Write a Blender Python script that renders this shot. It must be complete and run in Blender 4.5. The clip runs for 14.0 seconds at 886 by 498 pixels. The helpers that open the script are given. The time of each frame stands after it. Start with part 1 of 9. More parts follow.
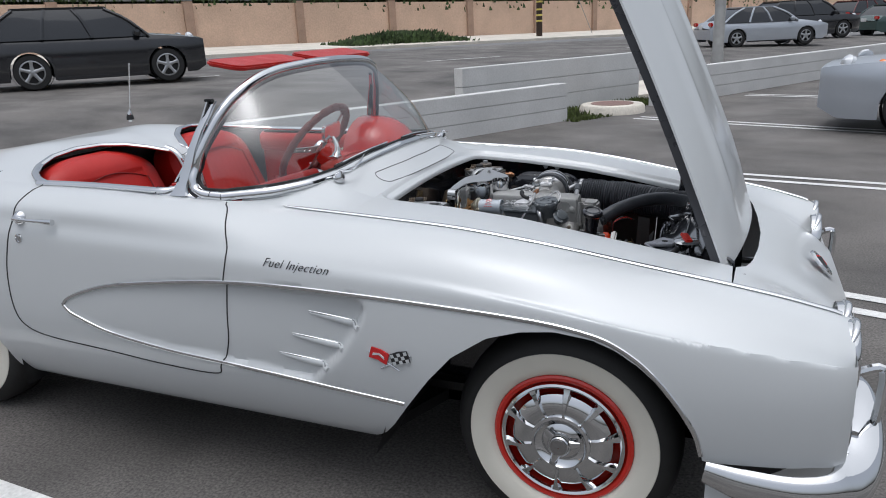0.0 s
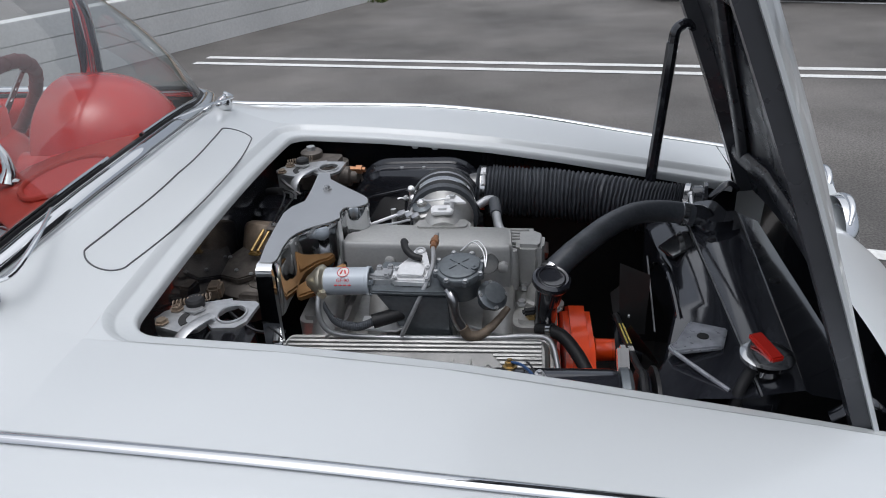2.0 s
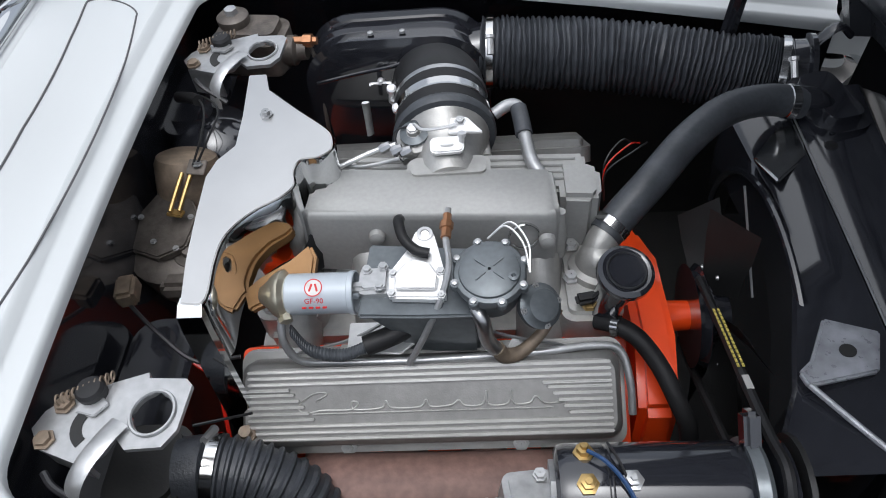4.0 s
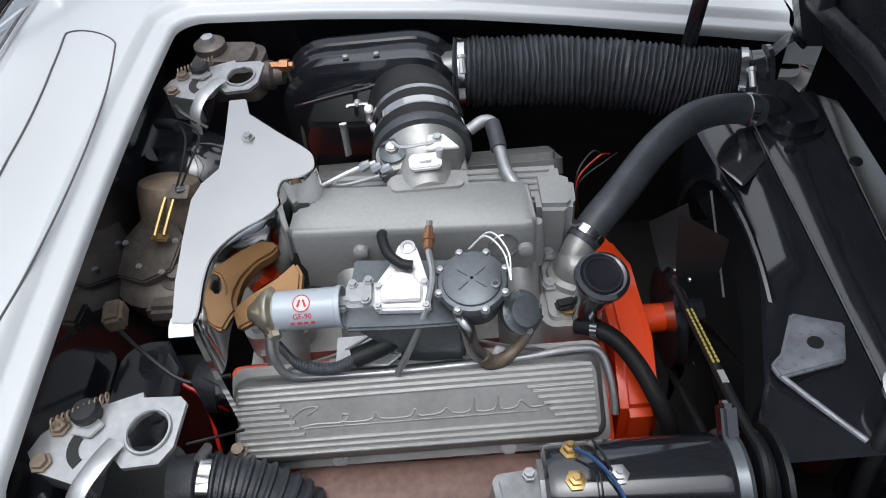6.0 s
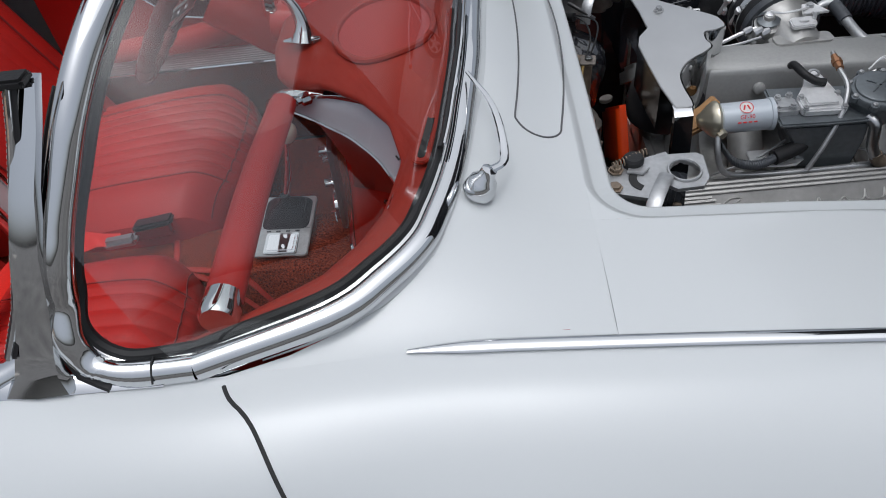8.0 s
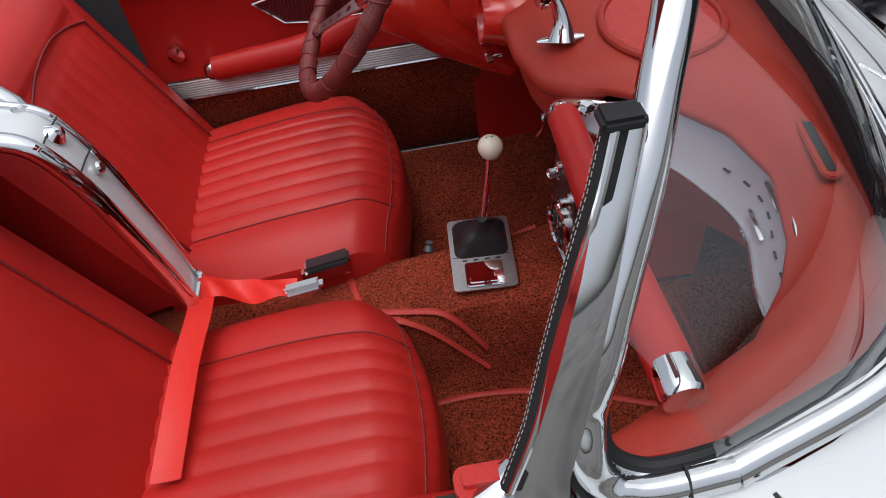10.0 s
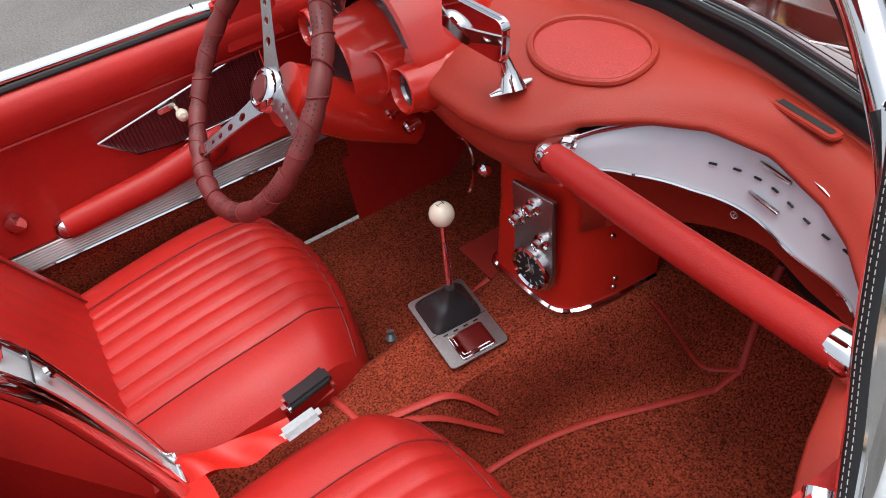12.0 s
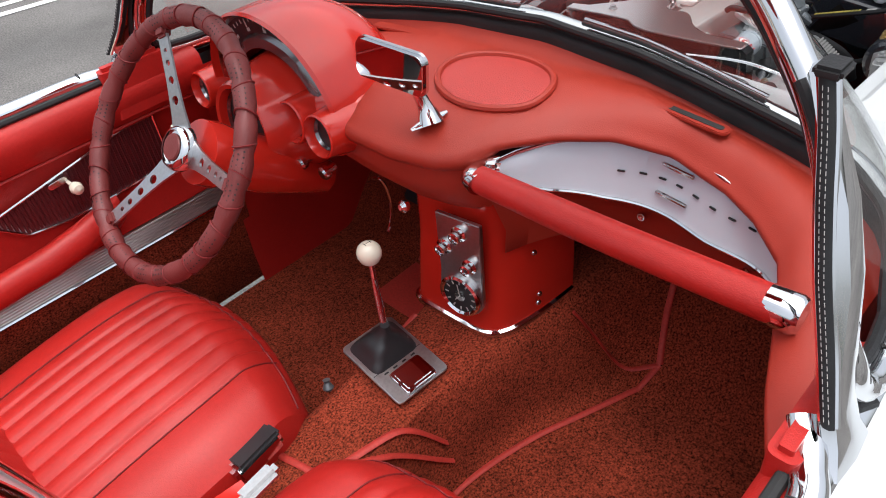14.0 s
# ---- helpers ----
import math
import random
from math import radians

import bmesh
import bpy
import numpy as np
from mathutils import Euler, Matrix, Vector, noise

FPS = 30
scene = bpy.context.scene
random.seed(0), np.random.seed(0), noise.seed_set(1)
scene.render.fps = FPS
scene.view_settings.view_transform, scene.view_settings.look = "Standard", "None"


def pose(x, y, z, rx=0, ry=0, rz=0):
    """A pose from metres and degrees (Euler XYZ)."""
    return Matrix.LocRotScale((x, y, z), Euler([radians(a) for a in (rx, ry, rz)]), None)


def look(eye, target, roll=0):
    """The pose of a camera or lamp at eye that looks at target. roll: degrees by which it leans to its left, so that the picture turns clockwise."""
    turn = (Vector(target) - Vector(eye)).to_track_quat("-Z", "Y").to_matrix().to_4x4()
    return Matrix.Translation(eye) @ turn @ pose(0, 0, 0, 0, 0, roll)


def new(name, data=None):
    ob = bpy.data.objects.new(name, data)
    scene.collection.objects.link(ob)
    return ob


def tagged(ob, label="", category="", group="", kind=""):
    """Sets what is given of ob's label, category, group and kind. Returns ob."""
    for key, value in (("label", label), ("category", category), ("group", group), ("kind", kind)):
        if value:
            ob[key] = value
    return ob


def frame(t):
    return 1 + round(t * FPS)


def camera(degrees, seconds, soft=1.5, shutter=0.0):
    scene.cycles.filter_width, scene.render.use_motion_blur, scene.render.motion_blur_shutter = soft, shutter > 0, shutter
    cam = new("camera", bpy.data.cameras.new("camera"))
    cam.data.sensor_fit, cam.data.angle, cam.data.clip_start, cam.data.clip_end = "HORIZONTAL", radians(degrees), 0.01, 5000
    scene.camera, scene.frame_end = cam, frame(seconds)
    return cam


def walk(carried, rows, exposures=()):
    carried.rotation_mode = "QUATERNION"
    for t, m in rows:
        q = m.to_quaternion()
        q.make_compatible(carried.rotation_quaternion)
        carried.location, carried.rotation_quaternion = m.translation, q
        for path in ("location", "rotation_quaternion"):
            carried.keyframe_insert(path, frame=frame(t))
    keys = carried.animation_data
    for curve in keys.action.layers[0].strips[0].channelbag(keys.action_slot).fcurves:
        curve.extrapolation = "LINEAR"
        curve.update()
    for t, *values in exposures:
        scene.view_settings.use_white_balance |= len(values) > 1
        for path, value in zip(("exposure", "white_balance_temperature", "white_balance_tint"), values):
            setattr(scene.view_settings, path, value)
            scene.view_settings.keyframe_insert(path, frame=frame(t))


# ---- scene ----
cam = camera(63.4, 14.0, soft=1.0)
PATH = [
    (0, (0.42, -2.611, 1.509), (-0.326, -0.854, 0.913), -2.6),
    (0.5, (0.221, -2.31, 1.518), (-0.389, -0.514, 0.884), -3.1),
    (1, (0.102, -1.923, 1.532), (-0.362, -0.105, 0.84), -3.4),
    (1.5, (0.014, -1.611, 1.531), (-0.319, 0.196, 0.74), -3.7),
    (2, (-0.094, -1.278, 1.526), (-0.321, 0.473, 0.586), -3.5),
    (2.5, (-0.143, -1.0, 1.533), (-0.325, 0.636, 0.398), -4.3),
    (3, (-0.188, -0.751, 1.548), (-0.349, 0.698, 0.179), -5.4),
    (3.5, (-0.202, -0.682, 1.557), (-0.355, 0.591, 0.023), -7.0),
    (6, (-0.213, -0.71, 1.578), (-0.282, 0.608, 0.076), -7.0),
    (6.5, (-0.291, -0.797, 1.583), (-0.311, 0.583, 0.136), -7.1),
    (7, (-0.428, -0.943, 1.58), (-0.38, 0.499, 0.195), -7.8),
    (7.5, (-0.623, -1.085, 1.586), (-0.623, 0.371, 0.216), -7.4),
    (8, (-0.857, -1.178, 1.597), (-1.001, 0.253, 0.207), -8.9),
    (8.5, (-1.119, -1.184, 1.601), (-1.343, 0.205, 0.179), -9.7),
    (9, (-1.252, -1.12, 1.603), (-1.457, 0.267, 0.177), -9.3),
    (9.2, (-1.288, -1.091, 1.596), (-1.462, 0.3, 0.169), -9.0),
    (11.3, (-1.589, -0.809, 1.567), (-1.163, 0.556, 0.169), -10.5),
    (11.5, (-1.623, -0.802, 1.577), (-1.13, 0.548, 0.186), -10.4),
    (12, (-1.726, -0.79, 1.585), (-1.084, 0.524, 0.221), -10.2),
    (12.5, (-1.774, -0.788, 1.585), (-0.997, 0.486, 0.253), -9.7),
    (13, (-1.827, -0.783, 1.594), (-0.959, 0.451, 0.281), -9.3),
    (13.5, (-1.858, -0.776, 1.591), (-0.911, 0.415, 0.293), -8.6),
    (14, (-1.854, -0.763, 1.579), (-0.841, 0.398, 0.303), -7.7),
]
walk(cam, [(t, look(eye, target, roll)) for t, eye, target, roll in PATH],
     ((0, 0.06, 6050, 10), (1.0, -0.08, 6050, 10), (1.8, -0.04, 6050, 10), (2.4, 0.16, 6050, 10), (3.0, 0.28, 6050, 9), (3.5, 0.42, 6050, 9), (6.0, 0.4, 6050, 9), (6.5, 0.34, 6050, 9), (7.5, -0.1, 6000, 9), (8.6, -0.16, 6100, 10), (9.2, -0.08, 6100, 10), (11.3, 0.8, 6250, 10), (14, 0.92, 6250, 10)))

# ---- light ----
world = bpy.data.worlds.new("sky")
scene.world = world
world.use_nodes = True
wn = world.node_tree.nodes
sky = wn.new("ShaderNodeTexSky")
sky.sky_type = "NISHITA"
sky.sun_disc = False
sky.sun_elevation, sky.sun_rotation = radians(80), radians(188)
sky.dust_density, sky.air_density, sky.ozone_density = 6.0, 1.0, 1.5
haze = wn.new("ShaderNodeHueSaturation")
haze.inputs["Saturation"].default_value = 0.30
world.node_tree.links.new(sky.outputs[0], haze.inputs["Color"])
world.node_tree.links.new(haze.outputs[0], wn["Background"].inputs[0])
wn["Background"].inputs[1].default_value = 0.14
sun_lamp = bpy.data.lights.new("sun", "SUN")
sun_lamp.energy, sun_lamp.angle, sun_lamp.color = 0.75, radians(95), (1.0, 0.96, 0.9)
sun = new("sun", sun_lamp)
sun.matrix_world = look((0, 0, 0), (-0.18, -0.20, -0.95))


# ---- materials ----
def surface(name, colour, rough=0.5, metal=0.0, coat=0.0, grain=0.0, grain_scale=60.0, mottle=0.0, mottle_scale=4.0, bump=0.0, bump_scale=200.0, spec=0.5, island=0.0, emit=None, rough_var=0.0):
    """A node material: base colour with mottling at two scales, roughness variation and fine relief."""
    m = bpy.data.materials.new(name)
    m.use_nodes = True
    n, l = m.node_tree.nodes, m.node_tree.links
    b = n["Principled BSDF"]
    b.inputs["Roughness"].default_value = rough
    b.inputs["Metallic"].default_value = metal
    b.inputs["Coat Weight"].default_value = coat
    b.inputs["Coat Roughness"].default_value = 0.06
    b.inputs["Specular IOR Level"].default_value = spec
    co = n.new("ShaderNodeTexCoord").outputs["Object"]

    def noise_at(scale, detail=4):
        t = n.new("ShaderNodeTexNoise")
        t.inputs["Scale"].default_value, t.inputs["Detail"].default_value = scale, detail
        l.new(co, t.inputs["Vector"])
        return t.outputs["Fac"]

    out = None
    rgb = n.new("ShaderNodeRGB")
    rgb.outputs[0].default_value = (*colour, 1)
    out = rgb.outputs[0]
    for amount, scale in ((mottle, mottle_scale), (grain, grain_scale)):
        if amount:
            mr = n.new("ShaderNodeMapRange")
            mr.inputs["From Min"].default_value, mr.inputs["From Max"].default_value = 0.3, 0.7
            mr.inputs["To Min"].default_value, mr.inputs["To Max"].default_value = 1 - amount, 1 + amount
            l.new(noise_at(scale), mr.inputs["Value"])
            mx = n.new("ShaderNodeVectorMath")
            mx.operation = "SCALE"
            l.new(out, mx.inputs[0])
            l.new(mr.outputs[0], mx.inputs["Scale"])
            out = mx.outputs[0]
    if island:
        geo = n.new("ShaderNodeNewGeometry")
        mr = n.new("ShaderNodeMapRange")
        mr.inputs["To Min"].default_value, mr.inputs["To Max"].default_value = 1 - island, 1 + island
        l.new(geo.outputs["Random Per Island"], mr.inputs["Value"])
        mx = n.new("ShaderNodeVectorMath")
        mx.operation = "SCALE"
        l.new(out, mx.inputs[0])
        l.new(mr.outputs[0], mx.inputs["Scale"])
        out = mx.outputs[0]
    l.new(out, b.inputs["Base Color"])
    if rough_var:
        mr = n.new("ShaderNodeMapRange")
        mr.inputs["From Min"].default_value, mr.inputs["From Max"].default_value = 0.3, 0.7
        mr.inputs["To Min"].default_value, mr.inputs["To Max"].default_value = max(rough - rough_var, 0.02), rough + rough_var
        l.new(noise_at(mottle_scale * 2.3), mr.inputs["Value"])
        l.new(mr.outputs[0], b.inputs["Roughness"])
    if bump:
        bp = n.new("ShaderNodeBump")
        bp.inputs["Strength"].default_value, bp.inputs["Distance"].default_value = bump, 0.002
        l.new(noise_at(bump_scale, 3), bp.inputs["Height"])
        l.new(bp.outputs[0], b.inputs["Normal"])
    if emit:
        b.inputs["Emission Color"].default_value, b.inputs["Emission Strength"].default_value = (*colour, 1), emit
    return m


def glass(name, tint, rough=0.0, alpha=0.12):
    """Thin clear sheet: mostly see-through, with a mirror-like sheen on both sides."""
    m = bpy.data.materials.new(name)
    m.use_nodes = True
    n, l = m.node_tree.nodes, m.node_tree.links
    n.remove(n["Principled BSDF"])
    tr, gl, mix, lw = n.new("ShaderNodeBsdfTransparent"), n.new("ShaderNodeBsdfGlossy"), n.new("ShaderNodeMixShader"), n.new("ShaderNodeLayerWeight")
    tr.inputs[0].default_value = (*tint, 1)
    gl.inputs["Roughness"].default_value = rough
    lw.inputs["Blend"].default_value = 0.5
    power = n.new("ShaderNodeMath")
    power.operation, power.inputs[1].default_value = "POWER", 4.0
    l.new(lw.outputs["Facing"], power.inputs[0])
    mul = n.new("ShaderNodeMath")
    mul.operation, mul.inputs[1].default_value = "MULTIPLY_ADD", 0.85
    mul.inputs[2].default_value = alpha
    l.new(power.outputs[0], mul.inputs[0])
    l.new(mul.outputs[0], mix.inputs[0])
    l.new(tr.outputs[0], mix.inputs[1])
    l.new(gl.outputs[0], mix.inputs[2])
    l.new(mix.outputs[0], n["Material Output"].inputs[0])
    return m


M = dict(
    white=surface("white_paint", (0.56, 0.58, 0.585), 0.28, coat=0.6, mottle=0.012, mottle_scale=3),
    white_bay=surface("white_enamel_aged", (0.74, 0.76, 0.76), 0.4, mottle=0.04, mottle_scale=9),
    cove=surface("silver_white_paint", (0.56, 0.58, 0.59), 0.3, coat=0.5, mottle=0.012),
    chrome=surface("chrome", (0.70, 0.71, 0.72), 0.06, 1.0, rough_var=0.03),
    chrome_worn=surface("chrome_worn", (0.66, 0.66, 0.655), 0.14, 1.0, rough_var=0.03, mottle=0.02, mottle_scale=25),
    polished=surface("polished_plate", (0.66, 0.655, 0.645), 0.30, 1.0, mottle=0.04, mottle_scale=12),
    alu=surface("bright_cast_aluminium", (0.74, 0.74, 0.74), 0.38, 0.65, mottle=0.06, mottle_scale=28, grain=0.05, grain_scale=120, bump=0.12, bump_scale=300),
    overspray=surface("mottled_grey_plate", (0.36, 0.37, 0.40), 0.36, 0.3, mottle=0.35, mottle_scale=40, rough_var=0.12),
    steel=surface("brushed_steel", (0.46, 0.46, 0.465), 0.3, 1.0, grain=0.08, grain_scale=150),
    zinc=surface("zinc_plate", (0.44, 0.445, 0.45), 0.38, 0.7, mottle=0.14, mottle_scale=26, grain=0.08, grain_scale=120, rough_var=0.1),
    cast=surface("cast_aluminium", (0.30, 0.297, 0.288), 0.40, 0.6, grain=0.06, grain_scale=90, mottle=0.10, mottle_scale=9, bump=0.12, bump_scale=420, rough_var=0.08),
    cast_dark=surface("cast_aluminium_dark", (0.235, 0.232, 0.225), 0.45, 0.5, grain=0.08, grain_scale=90, mottle=0.14, mottle_scale=9, bump=0.15, bump_scale=420, rough_var=0.08),
    cast_light=surface("cast_aluminium_light", (0.42, 0.415, 0.40), 0.42, 0.55, grain=0.08, grain_scale=80, mottle=0.12, mottle_scale=14, bump=0.2, bump_scale=400, rough_var=0.08),
    plenum=surface("sand_cast_plenum", (0.36, 0.36, 0.35), 0.55, 0.25, grain=0.05, grain_scale=160, mottle=0.07, mottle_scale=7, bump=0.18, bump_scale=700),
    meter=surface("dark_zinc_alloy", (0.14, 0.155, 0.165), 0.38, 0.5, grain=0.08, grain_scale=120, mottle=0.12, mottle_scale=15, rough_var=0.08),
    dirty=surface("aged_zinc_brown", (0.22, 0.17, 0.125), 0.5, 0.3, mottle=0.35, mottle_scale=26, grain=0.18, grain_scale=90),
    aged_iron=surface("aged_grey_brown_iron", (0.115, 0.10, 0.088), 0.5, 0.35, mottle=0.35, mottle_scale=24, grain=0.2, grain_scale=90, bump=0.2, bump_scale=260),
    copper=surface("dull_copper", (0.34, 0.17, 0.09), 0.4, 0.8, mottle=0.2, mottle_scale=40),
    brass=surface("brass", (0.46, 0.32, 0.13), 0.38, 0.85, mottle=0.2, mottle_scale=40),
    pale_brass=surface("pale_plated_brass", (0.62, 0.57, 0.45), 0.3, 0.85, mottle=0.12, mottle_scale=25),
    kick=surface("ribbed_bright_steel", (0.50, 0.47, 0.47), 0.28, 0.9, mottle=0.15, mottle_scale=12),
    maroon=surface("dark_maroon_plate", (0.07, 0.010, 0.012), 0.3, mottle=0.1),
    # chrome with its dark reflections put into the base colour
    dark_chrome=surface("darkened_chrome", (0.20, 0.20, 0.21), 0.2, 0.9, mottle=0.1, mottle_scale=40),
    gold=surface("tan_plated_bracket", (0.27, 0.145, 0.055), 0.45, 0.35, mottle=0.2, mottle_scale=20),
    black=surface("black_gloss_enamel", (0.018, 0.019, 0.024), 0.14, coat=1.0, mottle=0.25, mottle_scale=8, rough_var=0.06),
    black_matte=surface("black_satin", (0.016, 0.016, 0.016), 0.5, mottle=0.3, mottle_scale=10, bump=0.15, bump_scale=300),
    rubber=surface("rubber", (0.015, 0.015, 0.016), 0.5, spec=0.3, mottle=0.25, mottle_scale=14, bump=0.2, bump_scale=350),
    hose=surface("grey_rubber_hose", (0.055, 0.060, 0.068), 0.42, mottle=0.25, mottle_scale=18, grain=0.15, grain_scale=150, rough_var=0.08),
    satin=surface("black_satin_enamel", (0.040, 0.042, 0.048), 0.30, mottle=0.25, mottle_scale=7, rough_var=0.1),
    cloth=surface("red_speaker_cloth", (0.42, 0.034, 0.026), 0.55, grain=0.35, grain_scale=420, bump=0.5, bump_scale=500),
    duct=surface("black_fabric_duct", (0.045, 0.049, 0.057), 0.40, mottle=0.2, mottle_scale=30, bump=0.4, bump_scale=260),
    orange=surface("engine_orange", (0.90, 0.075, 0.008), 0.32, coat=0.4, mottle=0.08, mottle_scale=14, bump=0.12, bump_scale=90),
    rust=surface("manifold_brown", (0.21, 0.125, 0.105), 0.6, mottle=0.2, mottle_scale=16, grain=0.15, grain_scale=90, bump=0.25, bump_scale=220),
    tyre=surface("tyre_rubber", (0.014, 0.014, 0.014), 0.62, mottle=0.15, mottle_scale=20),
    whitewall=surface("whitewall_rubber", (0.74, 0.71, 0.62), 0.55, mottle=0.035, mottle_scale=9),
    red_paint=surface("red_enamel", (0.56, 0.022, 0.012), 0.25, coat=0.5, mottle=0.05, mottle_scale=9),
    vinyl=surface("red_vinyl", (0.43, 0.017, 0.013), 0.42, spec=0.35, mottle=0.10, mottle_scale=5, grain=0.05, grain_scale=160, bump=0.25, bump_scale=520, rough_var=0.07),
    dashvinyl=surface("red_dash_vinyl", (0.35, 0.030, 0.016), 0.48, spec=0.35, mottle=0.08, mottle_scale=6, bump=0.25, bump_scale=600, rough_var=0.06),
    piping=surface("dark_red_stitching", (0.16, 0.008, 0.008), 0.6),
    wheelwrap=surface("maroon_leather_wrap", (0.15, 0.022, 0.02), 0.5, mottle=0.12, mottle_scale=20, bump=0.3, bump_scale=300),
    carpet=surface("red_loop_carpet", (0.20, 0.034, 0.016), 0.95, grain=0.85, grain_scale=250, mottle=0.2, mottle_scale=7, bump=1.0, bump_scale=420, spec=0.1),
    binding=surface("red_carpet_binding", (0.42, 0.03, 0.02), 0.6, grain=0.15, grain_scale=200),
    belt=surface("red_belt_webbing", (0.66, 0.016, 0.008), 0.5, grain=0.1, grain_scale=300),
    silver=surface("silver_dash_insert", (0.60, 0.64, 0.70), 0.42, 0.0, mottle=0.04, mottle_scale=8),
    black_plastic=surface("black_plastic", (0.018, 0.018, 0.02), 0.35, mottle=0.2, mottle_scale=20),
    ivory=surface("ivory_knob", (0.78, 0.72, 0.58), 0.25, coat=0.4, mottle=0.02),
    filter=surface("grey_painted_filter", (0.44, 0.48, 0.52), 0.3, 0.1, coat=0.4, mottle=0.05, mottle_scale=20),
    print_red=surface("red_print", (0.55, 0.02, 0.02), 0.5),
    yellow=surface("yellow_print", (0.55, 0.45, 0.10), 0.6),
    thermal=surface("blue_wire", (0.02, 0.06, 0.16), 0.5),
    seam=surface("dark_gap", (0.02, 0.02, 0.02), 0.8),
    gap=surface("grey_gap", (0.10, 0.10, 0.105), 0.8),
    tan=surface("tan_block_wall", (0.60, 0.43, 0.32), 0.85, mottle=0.10, mottle_scale=0.7, grain=0.10, grain_scale=14, bump=0.3, bump_scale=40),
    tan_dark=surface("brown_pilaster", (0.36, 0.245, 0.18), 0.85, mottle=0.12, mottle_scale=2, grain=0.1, grain_scale=18),
    grey_wall=surface("grey_painted_block", (0.58, 0.58, 0.57), 0.7, mottle=0.07, mottle_scale=1.6, grain=0.06, grain_scale=40, bump=0.3, bump_scale=60),
    concrete=surface("concrete", (0.58, 0.54, 0.47), 0.85, mottle=0.12, mottle_scale=1.1, grain=0.12, grain_scale=30),
    line=surface("road_paint", (0.66, 0.66, 0.64), 0.75, mottle=0.10, mottle_scale=5, grain=0.12, grain_scale=60),
    road=surface("street_asphalt", (0.17, 0.17, 0.172), 0.85, mottle=0.16, mottle_scale=0.4, grain=0.25, grain_scale=60),
    lot=surface("lot_asphalt", (0.115, 0.107, 0.099), 0.72, mottle=0.45, mottle_scale=0.8, grain=0.5, grain_scale=95, bump=0.5, bump_scale=130, rough_var=0.12),
    grass=surface("grass", (0.075, 0.10, 0.025), 0.9, mottle=0.35, mottle_scale=2, island=0.4),
    hedge=surface("hedge_leaf", (0.045, 0.075, 0.022), 0.8, mottle=0.4, mottle_scale=1.5, island=0.5),
    bark=surface("creosoted_pole", (0.035, 0.022, 0.016), 0.9, grain=0.3, grain_scale=20),
    galv=surface("galvanised_pole", (0.33, 0.33, 0.32), 0.5, 0.4, mottle=0.1, mottle_scale=5),
    car_silver=surface("silver_metallic_paint", (0.44, 0.47, 0.51), 0.3, 0.45, coat=0.6, mottle=0.02),
    car_black=surface("black_car_paint", (0.012, 0.013, 0.016), 0.15, coat=0.8, mottle=0.05),
    car_green=surface("dark_green_car_paint", (0.03, 0.06, 0.055), 0.25, coat=0.6, mottle=0.05),
    car_maroon=surface("maroon_car_paint", (0.10, 0.02, 0.02), 0.25, coat=0.6, mottle=0.05),
    car_glass=surface("dark_car_glass", (0.015, 0.017, 0.02), 0.05, spec=0.8),
    alloy=surface("alloy_wheel", (0.45, 0.46, 0.47), 0.3, 0.8),
    tail=surface("red_lamp_plastic", (0.45, 0.01, 0.01), 0.15, coat=0.5),
    amber=surface("amber_lamp_plastic", (0.75, 0.19, 0.03), 0.15, coat=0.5),
    lamp_clear=surface("clear_lamp_plastic", (0.62, 0.64, 0.66), 0.08, 0.3, coat=0.7),
    stitch=surface("white_stitch", (0.42, 0.41, 0.39), 0.6),
    mirror=surface("mirror_glass", (0.85, 0.85, 0.86), 0.02, 1.0),
    windscreen=glass("windscreen_glass", (0.93, 0.95, 0.94), 0.0, 0.11),
    clearglass=glass("clear_glass", (0.94, 0.95, 0.95), 0.0, 0.02),
)


# ---- building helpers ----
def finish(name, bm, material, parent=None, smooth=None, label=""):
    me = bpy.data.meshes.new(name)
    bm.normal_update()
    bm.to_mesh(me)
    bm.free()
    ob = new(name, me)
    for mt in material if isinstance(material, (list, tuple)) else (material,):
        me.materials.append(M[mt] if isinstance(mt, str) else mt)
    if smooth:
        me.polygons.foreach_set("use_smooth", [True] * len(me.polygons))
        me.set_sharp_from_angle(angle=radians(smooth))
    if parent:
        ob.parent = parent
    if label:
        ob["label"] = label
    return ob


def part(name, bm, material, parent, label="", smooth=40):
    return finish(name, bm, material, parent, smooth, label)


def thing(name, label, category, group="", kind="", at=None):
    ob = new(name)
    if at:
        ob.matrix_world = at
    return tagged(ob, label, category, group, kind)


def lerp(x, xs, ys):
    return float(np.interp(x, xs, ys))


def spline(points, n):
    """Catmull-Rom curve through the points, n samples."""
    p = [Vector(q) for q in points]
    if len(p) < 3:
        return [p[0].lerp(p[-1], i / (n - 1)) for i in range(n)]
    p = [2 * p[0] - p[1]] + p + [2 * p[-1] - p[-2]]
    out, segs = [], len(p) - 3
    for i in range(n):
        f = i / (n - 1) * segs
        k = min(int(f), segs - 1)
        t = f - k
        a, b, c, d = p[k : k + 4]
        out.append(0.5 * ((2 * b) + (c - a) * t + (2 * a - 5 * b + 4 * c - d) * t * t + (3 * b - a - 3 * c + d) * t**3))
    return out


